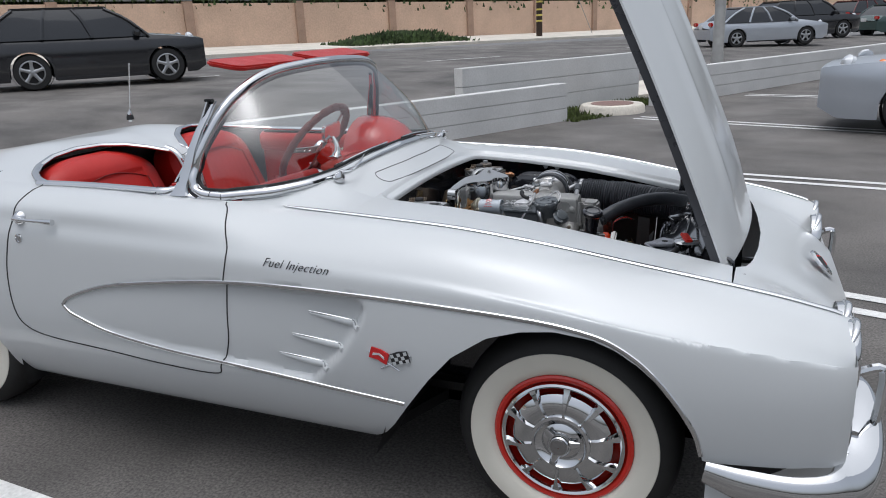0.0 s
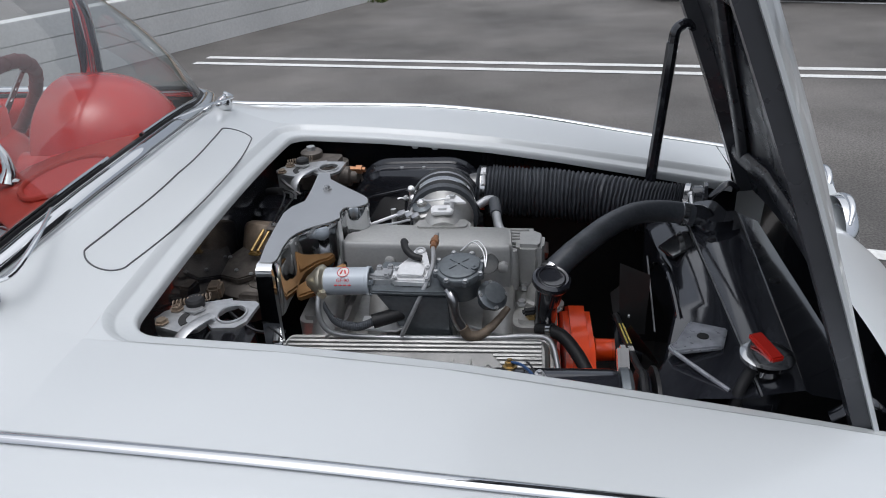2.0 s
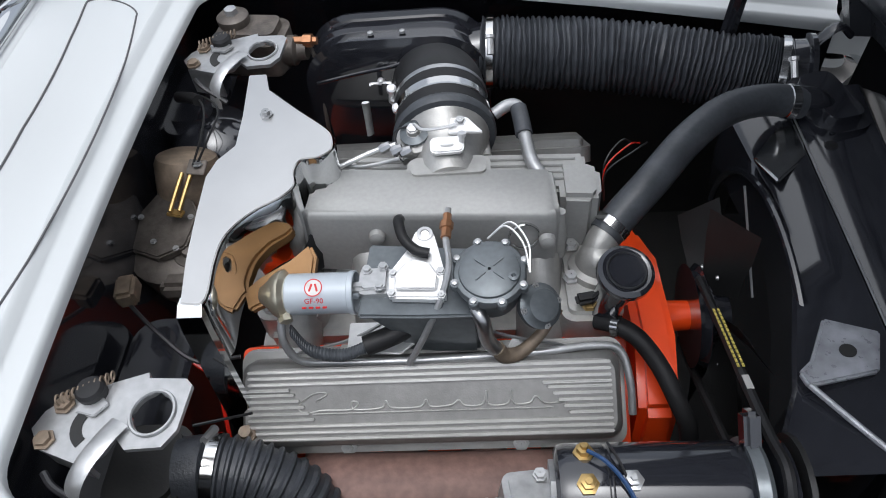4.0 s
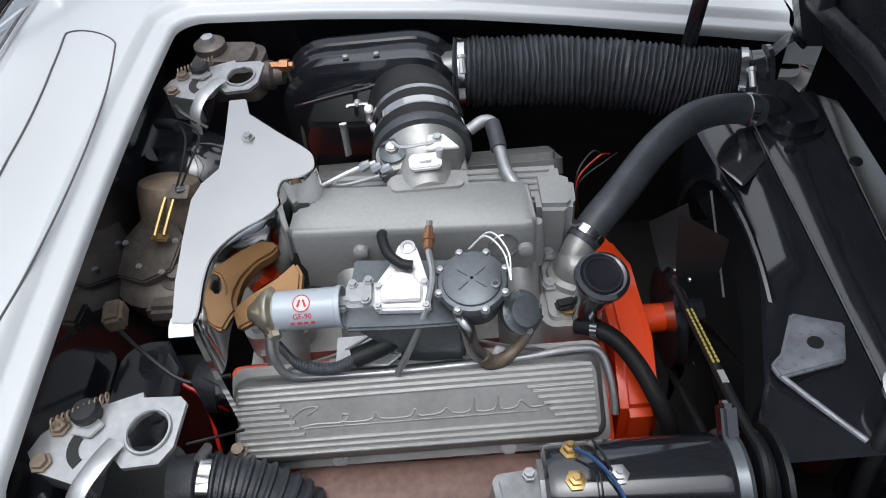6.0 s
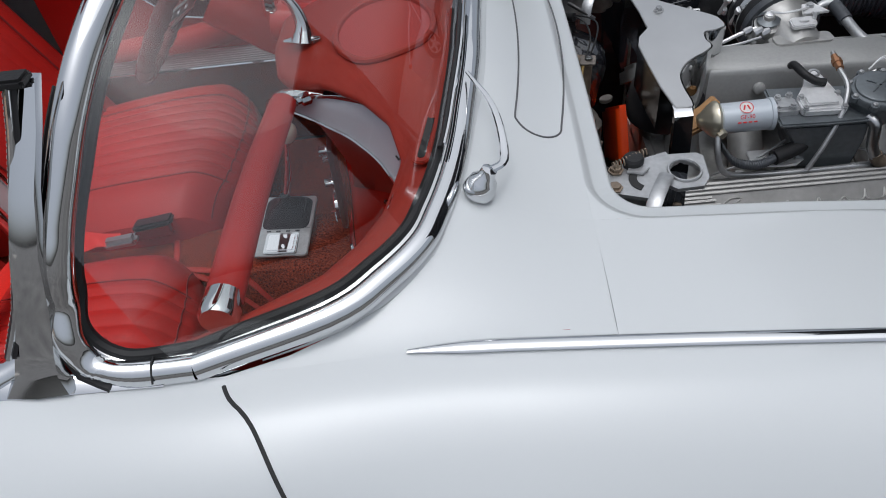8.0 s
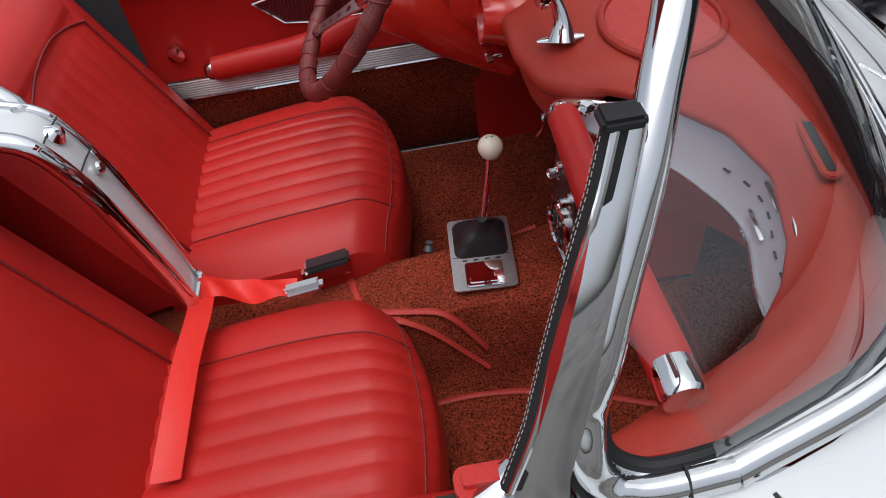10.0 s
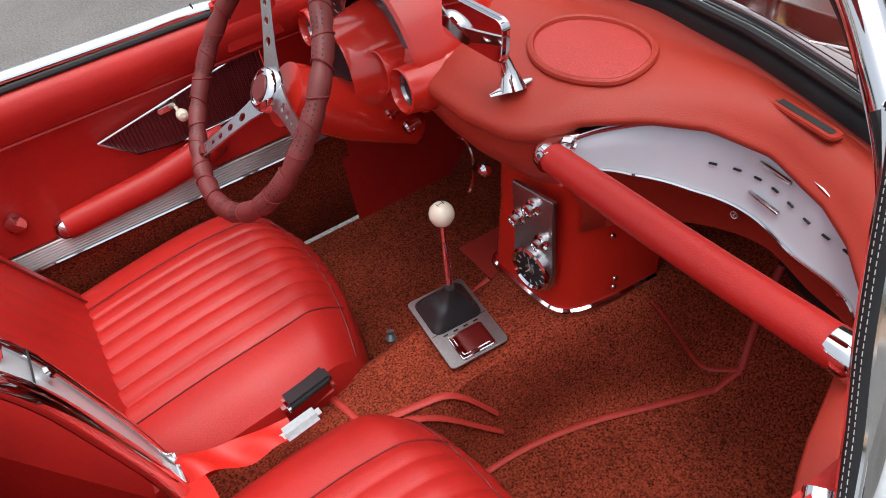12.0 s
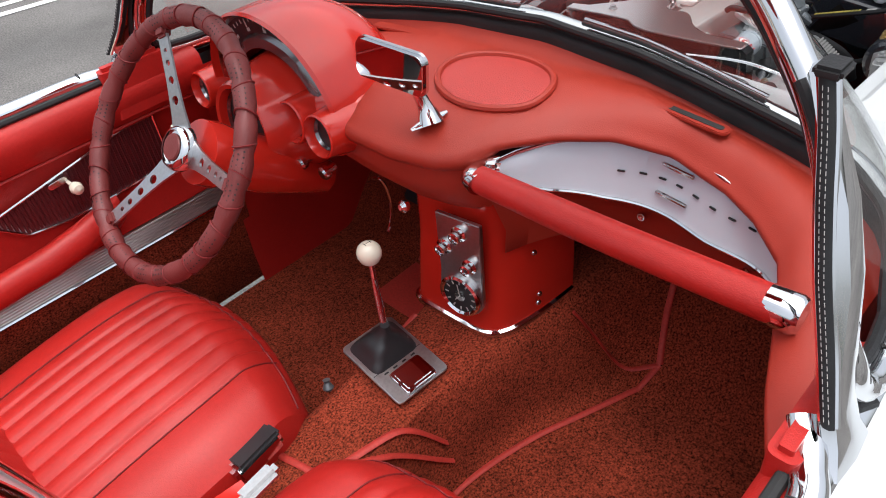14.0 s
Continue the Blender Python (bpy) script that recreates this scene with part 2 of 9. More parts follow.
def loft(rows, close_u=False, close_v=False, caps=False, bm=None):
    """A skin over rows of points, all of one length."""
    bm = bm or bmesh.new()
    v = [[bm.verts.new(p) for p in r] for r in rows]
    nr, nc = len(v), len(v[0])
    for i in range(nr if close_u else nr - 1):
        for j in range(nc if close_v else nc - 1):
            quad = (v[i][j], v[(i + 1) % nr][j], v[(i + 1) % nr][(j + 1) % nc], v[i][(j + 1) % nc])
            try:
                bm.faces.new(quad)
            except ValueError:
                pass
    if caps and close_v:
        bm.faces.new(list(reversed(v[0])))
        bm.faces.new(v[-1])
    return bm


def sweep(points, radius, sides=10, n=None, bm=None, flat=1.0, up=(0, 0, 1), caps=True):
    """A tube along a curve; radius is one number, or one for each end and middle; flat squeezes it along up."""
    pts = spline(points, n) if n else [Vector(p) for p in points]
    rad = (lambda f: radius) if isinstance(radius, (int, float)) else (lambda f: lerp(f, np.linspace(0, 1, len(radius)), radius))
    rows, side = [], None
    for i, p in enumerate(pts):
        d = (pts[min(i + 1, len(pts) - 1)] - pts[max(i - 1, 0)]).normalized()
        if side is None:
            u0 = Vector(up)
            side = d.cross(u0)
            if side.length < 0.05:
                side = d.cross(Vector((1, 0, 0)))
        if flat != 1.0:
            side = d.cross(Vector(up))
        side = (side - d * side.dot(d)).normalized()
        top = side.cross(d)
        r = rad(i / max(len(pts) - 1, 1))
        rows.append([p + r * (math.cos(a) * side + flat * math.sin(a) * top) for a in (2 * math.pi * k / sides for k in range(sides))])
    return loft(rows, close_v=True, caps=caps, bm=bm)


def frame_of(axis):
    """A turn that takes z to the axis."""
    return Vector((0, 0, 1)).rotation_difference(Vector(axis).normalized()).to_matrix().to_4x4()


def lathe(profile, at=(0, 0, 0), axis=(0, 0, 1), sides=24, bm=None, caps=True):
    """Turned body: profile of (radius, height) along the axis."""
    m = Matrix.Translation(at) @ frame_of(axis)
    rows = [[m @ Vector((r * math.cos(a), r * math.sin(a), h)) for a in (2 * math.pi * k / sides for k in range(sides))] for r, h in profile]
    return loft(rows, close_v=True, caps=caps, bm=bm)


def slab(outline, z0, z1, bevel=0.0, m=None, bm=None):
    """An outline in x, y drawn out from z0 to z1, then laid by m."""
    own = bmesh.new()
    lo = [own.verts.new((x, y, z0)) for x, y in outline]
    hi = [own.verts.new((x, y, z1)) for x, y in outline]
    own.faces.new(list(reversed(lo)))
    top = own.faces.new(hi)
    k = len(lo)
    for i in range(k):
        own.faces.new((lo[i], lo[(i + 1) % k], hi[(i + 1) % k], hi[i]))
    bmesh.ops.recalc_face_normals(own, faces=own.faces)
    if bevel:
        bmesh.ops.bevel(own, geom=[e for e in own.edges if e.calc_face_angle(0) > 0.6], offset=bevel, segments=2, affect="EDGES", clamp_overlap=True)
    if m:
        own.transform(m)
    if bm is None:
        return own
    me = bpy.data.meshes.new("scratch")
    own.to_mesh(me)
    own.free()
    bm.from_mesh(me)
    bpy.data.meshes.remove(me)
    return bm


def block(size, at=(0, 0, 0), turn=(0, 0, 0), bevel=0.0, bm=None):
    x, y, z = (s / 2 for s in size)
    return slab([(-x, -y), (x, -y), (x, y), (-x, y)], -z, z, bevel, pose(*at, *turn), bm)


def round_rect(w, h, r, n=6, cx=0, cy=0):
    out = []
    for sx, sy, a0 in ((1, 1, 0), (-1, 1, 90), (-1, -1, 180), (1, -1, 270)):
        for k in range(n + 1):
            a = radians(a0 + 90 * k / n)
            out.append((cx + sx * (w / 2 - r) + r * math.cos(a), cy + sy * (h / 2 - r) + r * math.sin(a)))
    return out


def oval(rx, ry, n=40, cx=0, cy=0):
    return [(cx + rx * math.cos(2 * math.pi * k / n), cy + ry * math.sin(2 * math.pi * k / n)) for k in range(n)]


def lettering(text, size, m, extrude=0.001, spacing=1.0, shear=0.0, thin=0.0):
    """The words as a mesh, with the built-in font, laid by m."""
    cu = bpy.data.curves.new("scratch_text", "FONT")
    cu.body, cu.size, cu.extrude, cu.space_character, cu.shear = text, size, extrude, spacing, shear
    cu.offset = -thin
    cu.align_x, cu.align_y, cu.resolution_u = "CENTER", "CENTER", 3
    ob = new("scratch_text", cu)
    me = bpy.data.meshes.new_from_object(ob.evaluated_get(bpy.context.evaluated_depsgraph_get()))
    bm = bmesh.new()
    bm.from_mesh(me)
    bm.transform(m)
    bpy.data.objects.remove(ob)
    bpy.data.curves.remove(cu)
    bpy.data.meshes.remove(me)
    return bm


def bolt(bm, at, axis=(0, 0, 1), r=0.008, h=0.006, washer=1.5):
    lathe([(0.001, 0), (r * washer, 0), (r * washer, h * 0.3), (r, h * 0.32), (r, h), (0.001, h)], at, axis, 6, bm, caps=False)
    return bm


def basis(origin, ex, ey):
    """A pose with its x and y along ex and ey, from origin."""
    ex = Vector(ex).normalized()
    ez = ex.cross(Vector(ey)).normalized()
    ey = ez.cross(ex)
    return Matrix(((ex.x, ey.x, ez.x, origin[0]), (ex.y, ey.y, ez.y, origin[1]), (ex.z, ey.z, ez.z, origin[2]), (0, 0, 0, 1)))


# ---- ground, street and far things ----
def ground_z(x, y):
    """The lot is level; past the low walls the street climbs slightly away and to the left."""
    street = -0.0255 * x + 0.0021 * y + 0.20
    off = (-x * 0.87 + y * 0.49) - 6.9
    f = min(max(off / 6.0, 0.0), 1.0)
    return street * f * f * (3 - 2 * f)


def strip(name, pts, width, material, parent=None, lift=0.004, n=2):
    """A painted band on the ground along a line."""
    bm = bmesh.new()
    rows = []
    p = [Vector((*q, 0)) for q in pts]
    d = (p[-1] - p[0]).normalized()
    side = Vector((-d.y, d.x, 0)) * width / 2
    for i in range(n + 1):
        q = p[0].lerp(p[-1], i / n)
        rows.append([Vector((w.x, w.y, ground_z(w.x, w.y) + lift)) for w in (q - side, q + side)])
    loft(rows, bm=bm)
    return finish(name, bm, material, parent)


bm = bmesh.new()
edges = [-600, -200, -90, -60] + [-45 + 1.5 * i for i in range(40)] + [16, 20, 30, 50, 100, 300, 600]
edges_y = [-600, -200, -60, -20, -8] + [-5 + 1.5 * i for i in range(60)] + [90, 110, 150, 300, 600]
loft([[(x, y, ground_z(x, y) - 0.001) for y in edges_y] for x in edges], bm=bm)
tagged(finish("ground", bm, "lot", None, 60), "dark patched asphalt of a parking lot", "ground", kind="structure")

WALK_DIR = Vector((0.49, 0.87, 0)).normalized()
WALL_OUT = Vector((-0.87, 0.49, 0)).normalized()


def along(s, o):
    """A place on the street's own grid: s along it, o away from the lot, from the end of the front low wall."""
    p = Vector((-2.11, 8.55, 0)) + WALK_DIR * s + WALL_OUT * o
    return p.x, p.y


def street_sheet(name, s0, s1, o0, o1, lift, material, label, category, step=2.0, thick=0.0):
    bm = bmesh.new()
    rows = []
    n = max(2, int(abs(s1 - s0) / step))
    for i in range(n + 1):
        s = s0 + (s1 - s0) * i / n
        row = []
        for o, dz in ((o0, -0.3), (o0, 0), (o1, 0), (o1, -0.3)) if thick else ((o0, 0), (o1, 0)):
            x, y = along(s, o)
            row.append((x, y, ground_z(x, y) + lift + dz))
        rows.append(row)
    loft(rows, bm=bm)
    return tagged(finish(name, bm, material), label, category, kind="structure")


STREET0, STREET1 = 2.6, 19.0
street_sheet("road", -70, 140, STREET0, STREET1, 0.012, "road", "grey asphalt street behind the low walls", "road")
street_sheet("pavement", -70, 140, STREET1, STREET1 + 7.5, 0.14, "concrete", "pale concrete sidewalk with a kerb", "sidewalk", thick=1)
street_sheet("pavement_near", -70, 140, 1.0, STREET0, 0.06, "concrete", "pale concrete sidewalk beside the lot", "sidewalk", thick=1)
lane = tagged(new("trim_lane_marking"), "white dashed lane lines on the street", "lane marking", kind="structure")
for k in range(-5, 16):
    a, b = along(-14 + 9.5 * k, 10.2), along(-14 + 9.5 * k + 3.0, 10.2)
    strip("dash", [a, b], 0.12, "line", lane, 0.022)
for name, a, b in (("a", (-1.1, 8.93), (4.2, 6.95)), ("b", (-3.2, 5.42), (6.0, 3.62)), ("c", (0.2, 1.72), (6.0, 0.1)), ("d", (0.45, 12.3), (6.0, 10.5))):
    pair = tagged(new("trim_stall_line"), "worn white double parking line on asphalt", "parking line", "parking lines", "structure")
    d = (Vector(b) - Vector(a)).normalized()
    n = Vector((-d.y, d.x)) * 0.11
    for s in (1, -1):
        strip("stripe", [Vector(a) + s * n, Vector(b) + s * n], 0.085, "line", pair, 0.004)
line = tagged(new("trim_stall_line"), "worn white parking line beside the car", "parking line", "parking lines", "structure")
strip("stripe", [(-6.0, -1.05), (-1.5, -1.30)], 0.2, "line", line, 0.004)


def low_wall(label, p0, s0, s1, height, thick=0.2, courses=3):
    """Painted block wall along the street with its courses as pieces."""
    wall = thing("wall_low", label, "wall", "low walls", "structure")
    m = basis((p0[0], p0[1], 0), WALK_DIR, WALL_OUT)
    hc = height / courses
    for c in range(courses):
        cap = c == courses - 1
        bm = slab([(s0, 0), (s1, 0), (s1, thick), (s0, thick)], c * hc + (-0.2 if c == 0 else 0.004), (c + 1) * hc, 0.006, m)
        part("block_course", bm, "grey_wall", wall, smooth=None)
    return wall


low_wall("low grey painted block wall", (-2.11, 8.55), -9.0, 0.0, 0.57)
low_wall("low grey painted block wall stepped behind another", (-2.95, 9.02), -1.3, 3.05, 0.86)
low_wall("low grey painted block wall along the stalls", (-0.955, 10.42), 0.0, 26.0, 0.60)

# Round concrete footing with its iron cover between the walls
cap = thing("manhole_footing", "round concrete footing with an iron lid", "footing", at=pose(-1.62, 9.7, 0))
part("collar", lathe([(0.55, -0.05), (0.53, 0.10), (0.50, 0.13), (0.36, 0.135), (0.01, 0.135)], sides=36, caps=False), "concrete", cap)
part("lid", lathe([(0.35, 0.12), (0.35, 0.142), (0.01, 0.144)], sides=36, caps=False), "rust", cap)


def tufts(name, spots, label, category, material, blade, seed, width=0.012):
    """Many small blades or leaves as one mesh."""
    rnd = random.Random(seed)
    verts, faces = [], []
    for x, y, z, h in spots:
        a = rnd.random() * 6.283
        w, lean = width * (0.7 + rnd.random()), 0.5 * h
        dx, dy = math.cos(a) * w, math.sin(a) * w
        lx, ly = (rnd.random() - 0.5) * lean, (rnd.random() - 0.5) * lean
        k = len(verts)
        verts += [(x - dx, y - dy, z), (x + dx, y + dy, z), (x + lx + dx * 0.6, y + ly + dy * 0.6, z + h * 0.7), (x + 1.6 * lx, y + 1.6 * ly, z + h)]
        faces += [(k, k + 1, k + 2), (k, k + 2, k + 3)]
    me = bpy.data.meshes.new(name)
    me.from_pydata(verts, [], faces)
    me.materials.append(M[material])
    return tagged(new(name, me), label, category, kind="stuff")


rnd = random.Random(4)
spots = []
for k in range(2600):
    s, o = rnd.uniform(-0.6, 2.9), rnd.uniform(0.15, 0.85)
    x, y = along(s, o)
    if (x + 1.62) ** 2 + (y - 9.7) ** 2 > 0.3:
        spots.append((x, y, 0.0, rnd.uniform(0.03, 0.10)))
for k in range(700):
    x, y = along(rnd.uniform(-0.1, 1.4), rnd.uniform(-0.25, 0.2))
    if (x + 1.62) ** 2 + (y - 9.7) ** 2 > 0.32:
        spots.append((x, y, 0.0, rnd.uniform(0.02, 0.06)))
tufts("grass_patch", spots, "patchy green and yellow grass between low walls", "grass", "grass", 1, 3)

# Tall tan wall beyond the street, in panels between pilasters
FAR0 = STREET1 + 7.5
far_wall = thing("wall_far", "tall tan block wall with pilasters beyond the street", "wall", kind="structure")
for k in range(-8, 22):
    s0 = -24.2 + 5.6 * k
    x, y = along(s0, FAR0)
    z = ground_z(x, y)
    x1, y1 = along(s0 + 5.6, FAR0)
    bm = slab([(0, 0), (5.6, 0), (5.6, 0.2), (0, 0.2)], -0.3, 1.95 + 0.14, 0.0, basis((x, y, z), Vector((x1, y1, ground_z(x1, y1))) - Vector((x, y, z)), WALL_OUT))
    part("panel", bm, "tan", far_wall, smooth=None)
    part("pilaster", block((0.42, 0.3, 2.5), (0, 0.0, 0.92), bm=None), "tan_dark", far_wall, smooth=None).matrix_world = basis((x, y, z), WALK_DIR, WALL_OUT)
for n, s0, s1, lo, hi, off, seed in (("hedge", -60, 110, 1.5, 2.9, FAR0 + 0.9, 8), ("shrub_bed", 8.5, 15.5, 0.1, 0.55, STREET1 + 2.4, 9)):
    r2 = random.Random(seed)
    spots = []
    for k in range(26000 if n == "hedge" else 6000):
        s = r2.uniform(s0, s1)
        o = off + r2.gauss(0, 0.45 if n == "hedge" else 0.55)
        x, y = along(s, o)
        top = hi + 0.35 * noise.noise((s * 0.3, 0, seed)) + 0.2 * noise.noise((s * 1.3, 1, seed))
        if n == "shrub_bed":
            top *= max(0.15, 1 - abs((s - 12) / 3.7) ** 3)
        spots.append((x, y, ground_z(x, y) + r2.uniform(lo, max(top, lo + 0.05)) ** 1.0, r2.uniform(0.12, 0.3) if n == "hedge" else r2.uniform(0.08, 0.18)))
    tufts(n, spots, "dense green hedge over the tan wall" if n == "hedge" else "low green shrubs on the sidewalk", "hedge" if n == "hedge" else "shrubs", "hedge", 1, seed, 0.09 if n == "hedge" else 0.05)
bank = street_sheet("ground_bank", -70, 140, FAR0 + 0.3, FAR0 + 30, 2.2, "grass", "overgrown bank behind the wall", "bank")

pole = thing("utility_pole", "dark wooden utility pole with bands", "pole")
x, y = along(21.4, STREET1 + 2.5)
part("shaft", lathe([(0.17, -0.2), (0.16, 4), (0.13, 9), (0.01, 9)], (x, y, ground_z(x, y)), sides=14), "bark", pole)
for h in (0.9, 1.2, 1.5, 1.9):
    part("band", lathe([(0.168, 0), (0.172, 0.01), (0.172, 0.08), (0.168, 0.09)], (x, y, ground_z(x, y) + h), sides=14, caps=False), "yellow", pole)
guy = thing("guy_wire", "thin steel guy wire of the utility pole", "wire")
x1, y1 = along(26.5, STREET1 + 3.0)
part("wire", sweep([(x1, y1, ground_z(x1, y1)), (x, y, ground_z(x, y) + 7)], 0.02, 6), "galv", guy)
lamp = thing("street_lamp", "grey galvanised street lamp post", "lamp post")
part("post", lathe([(0.16, -0.2), (0.16, 0.3), (0.14, 0.35), (0.11, 8.0), (0.01, 8.0)], (-0.33, 18.3, 0.2), sides=16), "galv", lamp)
part("arm", sweep([(-0.33, 18.3, 8.1), (-1.2, 18.9, 8.6), (-2.4, 19.6, 8.7)], 0.05, 8, 8), "galv", lamp)


def modern_car(name, label, at, length, width, height, wheel_r, paint, hood_frac, nose_z, roof, front_dx, rear_dx, lamps=True, low=0.18):
    """A parked or passing car: lofted body, cabin glass, wheels with rims, lamps. Faces its own +x; origin on the ground at its middle."""
    car = thing(name, label, "car", at=at)
    L, W, H = length, width / 2, height
    fx, rx = front_dx, rear_dx
    body_rows, beltline = [], lambda u: nose_z + (0.62 * H - nose_z) * min(1, (1 - u) / hood_frac) ** 0.7 if u > 1 - hood_frac else 0.62 * H + 0.02 * math.sin(u * 3)

    def lip(x):
        for cx in (fx, rx):
            if abs(x - cx) < wheel_r * 1.13:
                return wheel_r + math.sqrt(max((wheel_r * 1.13) ** 2 - (x - cx) ** 2, 0)) * 1.0
        return low

    xs = sorted(set([L * (i / 90 - 0.5) for i in range(91)] + [c + wheel_r * 1.13 * math.sin(radians(a)) for c in (fx, rx) for a in range(-90, 91, 10)]))
    sides = {1: [], -1: []}
    for x in xs:
        u = x / L + 0.5
        plan = W * (1 - 0.22 * max(0, abs(u - 0.5) * 2 - 0.72) ** 2 / 0.0784)
        zt = beltline(u) * (1 - 0.25 * max(0, 0.06 - u) / 0.06)
        zb = max(lip(x), low + 0.12 * max(0, abs(u - 0.5) * 2 - 0.9) / 0.1)
        for s in (1, -1):
            col = []
            for k in range(13):
                f = k / 12
                z = zt + (zb - zt) * f
                g = z / H
                bulge = 1.0 - 0.10 * max(0, (g - 0.42) / 0.2) ** 2 - 0.05 * max(0, (0.3 - g) / 0.3) ** 2
                col.append((x, s * plan * bulge, z))
            sides[s].append(col)
    bm = loft(sides[1])
    loft(sides[-1], bm=bm)
    tops = [[Vector(a[0]).lerp(Vector(b[0]), k / 10) + Vector((0, 0, 0.05 * math.sin(math.pi * k / 10))) for k in range(11)] for a, b in zip(sides[1], sides[-1])]
    loft(tops, bm=bm)
    for end in (0, -1):
        loft([[Vector(a).lerp(Vector(b), k / 8) + Vector(((0.05 if end else -0.05) * math.sin(math.pi * k / 8), 0, 0)) for k in range(9)] for a, b in zip(sides[1][end], sides[-1][end])], bm=bm)
    bmesh.ops.remove_doubles(bm, verts=bm.verts, dist=0.001)
    bmesh.ops.recalc_face_normals(bm, faces=bm.faces)
    part("body", bm, paint, car, smooth=50)
    # cabin: dark glasshouse under a painted roof
    r0, r1, r2, r3 = (L * f for f in roof)
    zb = 0.6 * H
    rows = []
    for x0, z, w in ((0, zb, 0.95), (0.5, 0.82 * H, 0.86), (1, 0.955 * H, 0.74)):
        a, b = r0 + (r1 - r0) * x0, r3 + (r2 - r3) * x0
        rows.append([(px, py * W * w, z) for px, py in ((a, -1), (a * 0.98, -0.5), (a * 0.97, 0.5), (a, 1), (a + (b - a) * 0.33, 1.02), (a + (b - a) * 0.66, 1.02), (b, 1), (b, -1), (a + (b - a) * 0.66, -1.02), (a + (b - a) * 0.33, -1.02))])
    part("window_glass", loft(rows, close_v=True, caps=True), "car_glass", car, smooth=30)
    bm = slab([(r2 - 0.05, -W * 0.75), (r1 + 0.05, -W * 0.75), (r1 + 0.1, 0), (r1 + 0.05, W * 0.75), (r2 - 0.05, W * 0.75)], 0.95 * H, 0.985 * H, 0.015)
    part("roof", bm, paint, car)
    for s in (1, -1):
        for f in (0.0, 0.36, 0.66, 1.0):
            a, b = r0 + (r3 - r0) * f, r1 + (r2 - r1) * f
            part("pillar", sweep([(a, s * W * 0.965, zb), ((a + b) / 2, s * W * 0.875, 0.82 * H), (b, s * W * 0.755, 0.955 * H)], 0.035, 6, 6), paint, car)
        part("side_mirror", lathe([(0.01, -0.08), (0.07, -0.06), (0.08, 0.04), (0.02, 0.09)], (r0 - 0.25, s * (W * 1.03), zb + 0.08), (0, 1, 0.1), 12), paint, car)
        part("sill", block((fx - rx - 2.4 * wheel_r, 0.03, 0.09), ((fx + rx) / 2, s * (W * 0.97), low + 0.03), bevel=0.01), "black_plastic", car)
        for cx in (fx, rx):
            wheel = part("wheel", lathe([(0.02, -0.09), (wheel_r * 0.62, -0.09), (wheel_r * 0.96, -0.085), (wheel_r, -0.05), (wheel_r, 0.06), (wheel_r * 0.95, 0.09), (wheel_r * 0.70, 0.095), (wheel_r * 0.66, 0.07), (wheel_r * 0.64, 0.02), (0.02, 0.02)], (cx, s * (W - 0.12), wheel_r), (0, s, 0), 32), "tyre", car)
            bm = bmesh.new()
            lathe([(wheel_r * 0.68, 0.085), (wheel_r * 0.62, 0.092), (wheel_r * 0.60, 0.05), (wheel_r * 0.64, 0.045)], (cx, s * (W - 0.12), wheel_r), (0, s, 0), 32, bm, caps=False)
            lathe([(0.06, 0.03), (0.055, 0.085), (0.01, 0.09)], (cx, s * (W - 0.12), wheel_r), (0, s, 0), 16, bm)
            for k in range(5):
                a = 2 * math.pi * k / 5 + 0.3
                d = Vector((math.cos(a), 0, math.sin(a)))
                sweep([Vector((cx, s * (W - 0.045), wheel_r)) + d * 0.04, Vector((cx, s * (W - 0.04), wheel_r)) + d * wheel_r * 0.64], [0.045, 0.03, 0.04], 6, 5, bm, 0.4, (0, s, 0))
            part("rim", bm, "alloy", wheel)
            part("liner", lathe([(wheel_r * 1.12, -0.25), (wheel_r * 1.12, 0.02)], (cx, s * (W - 0.1), wheel_r), (0, s, 0), 24, caps=False), "black_matte", car)
        zl = nose_z + 0.06
        part("headlight", lathe([(0.01, 0.0), (0.10, 0.0), (0.09, 0.05), (0.01, 0.09)], (L * 0.5 - 0.30, s * W * 0.72, zl), (0.6, s * 0.75, 0.55), 18), "lamp_clear", car)
        part("tail_lamp", block((0.10, 0.26, 0.15), (-L * 0.5 + 0.05, s * W * 0.70, 0.58 * H), bevel=0.03), "tail", car)
    part("grille", block((0.05, W * 1.0, 0.14), (L * 0.5 - 0.01, 0, 0.40), bevel=0.02), "black_plastic", car)
    part("plate", block((0.012, 0.30, 0.15), (-L * 0.5 - 0.045, 0, 0.52 * H), bevel=0.003), "line", car, "plain pale plate")
    return car


hatch = modern_car("hatchback_car", "silver hatchback car parked across the lot", pose(3.80, 7.85, 0, 0, 0, 180 - 15), 4.84, 1.745, 1.49, 0.318, "car_silver", 0.30, 0.78, (0.20, -0.02, -0.18, -0.46), 1.36, -1.34)
for s in (1, -1):
    part("turn_lamp", lathe([(0.01, 0.0), (0.05, 0.0), (0.045, 0.03), (0.01, 0.05)], (1.74, s * 0.74, 0.84), (0.4, s, 0.45), 14), "amber", hatch)
part("lower_grille", slab(round_rect(0.9, 0.16, 0.06), -0.03, 0.03, 0.01, basis((2.27, 0, 0.33), (0, 1, 0), (0, 0, 1))), "black_plastic", hatch)


def street_pose(s, o, turn):
    x, y = along(s, o)
    a = math.degrees(math.atan2(WALK_DIR.y, WALK_DIR.x)) + turn
    return pose(x, y, ground_z(x, y) + 0.012, 0, 0, a)


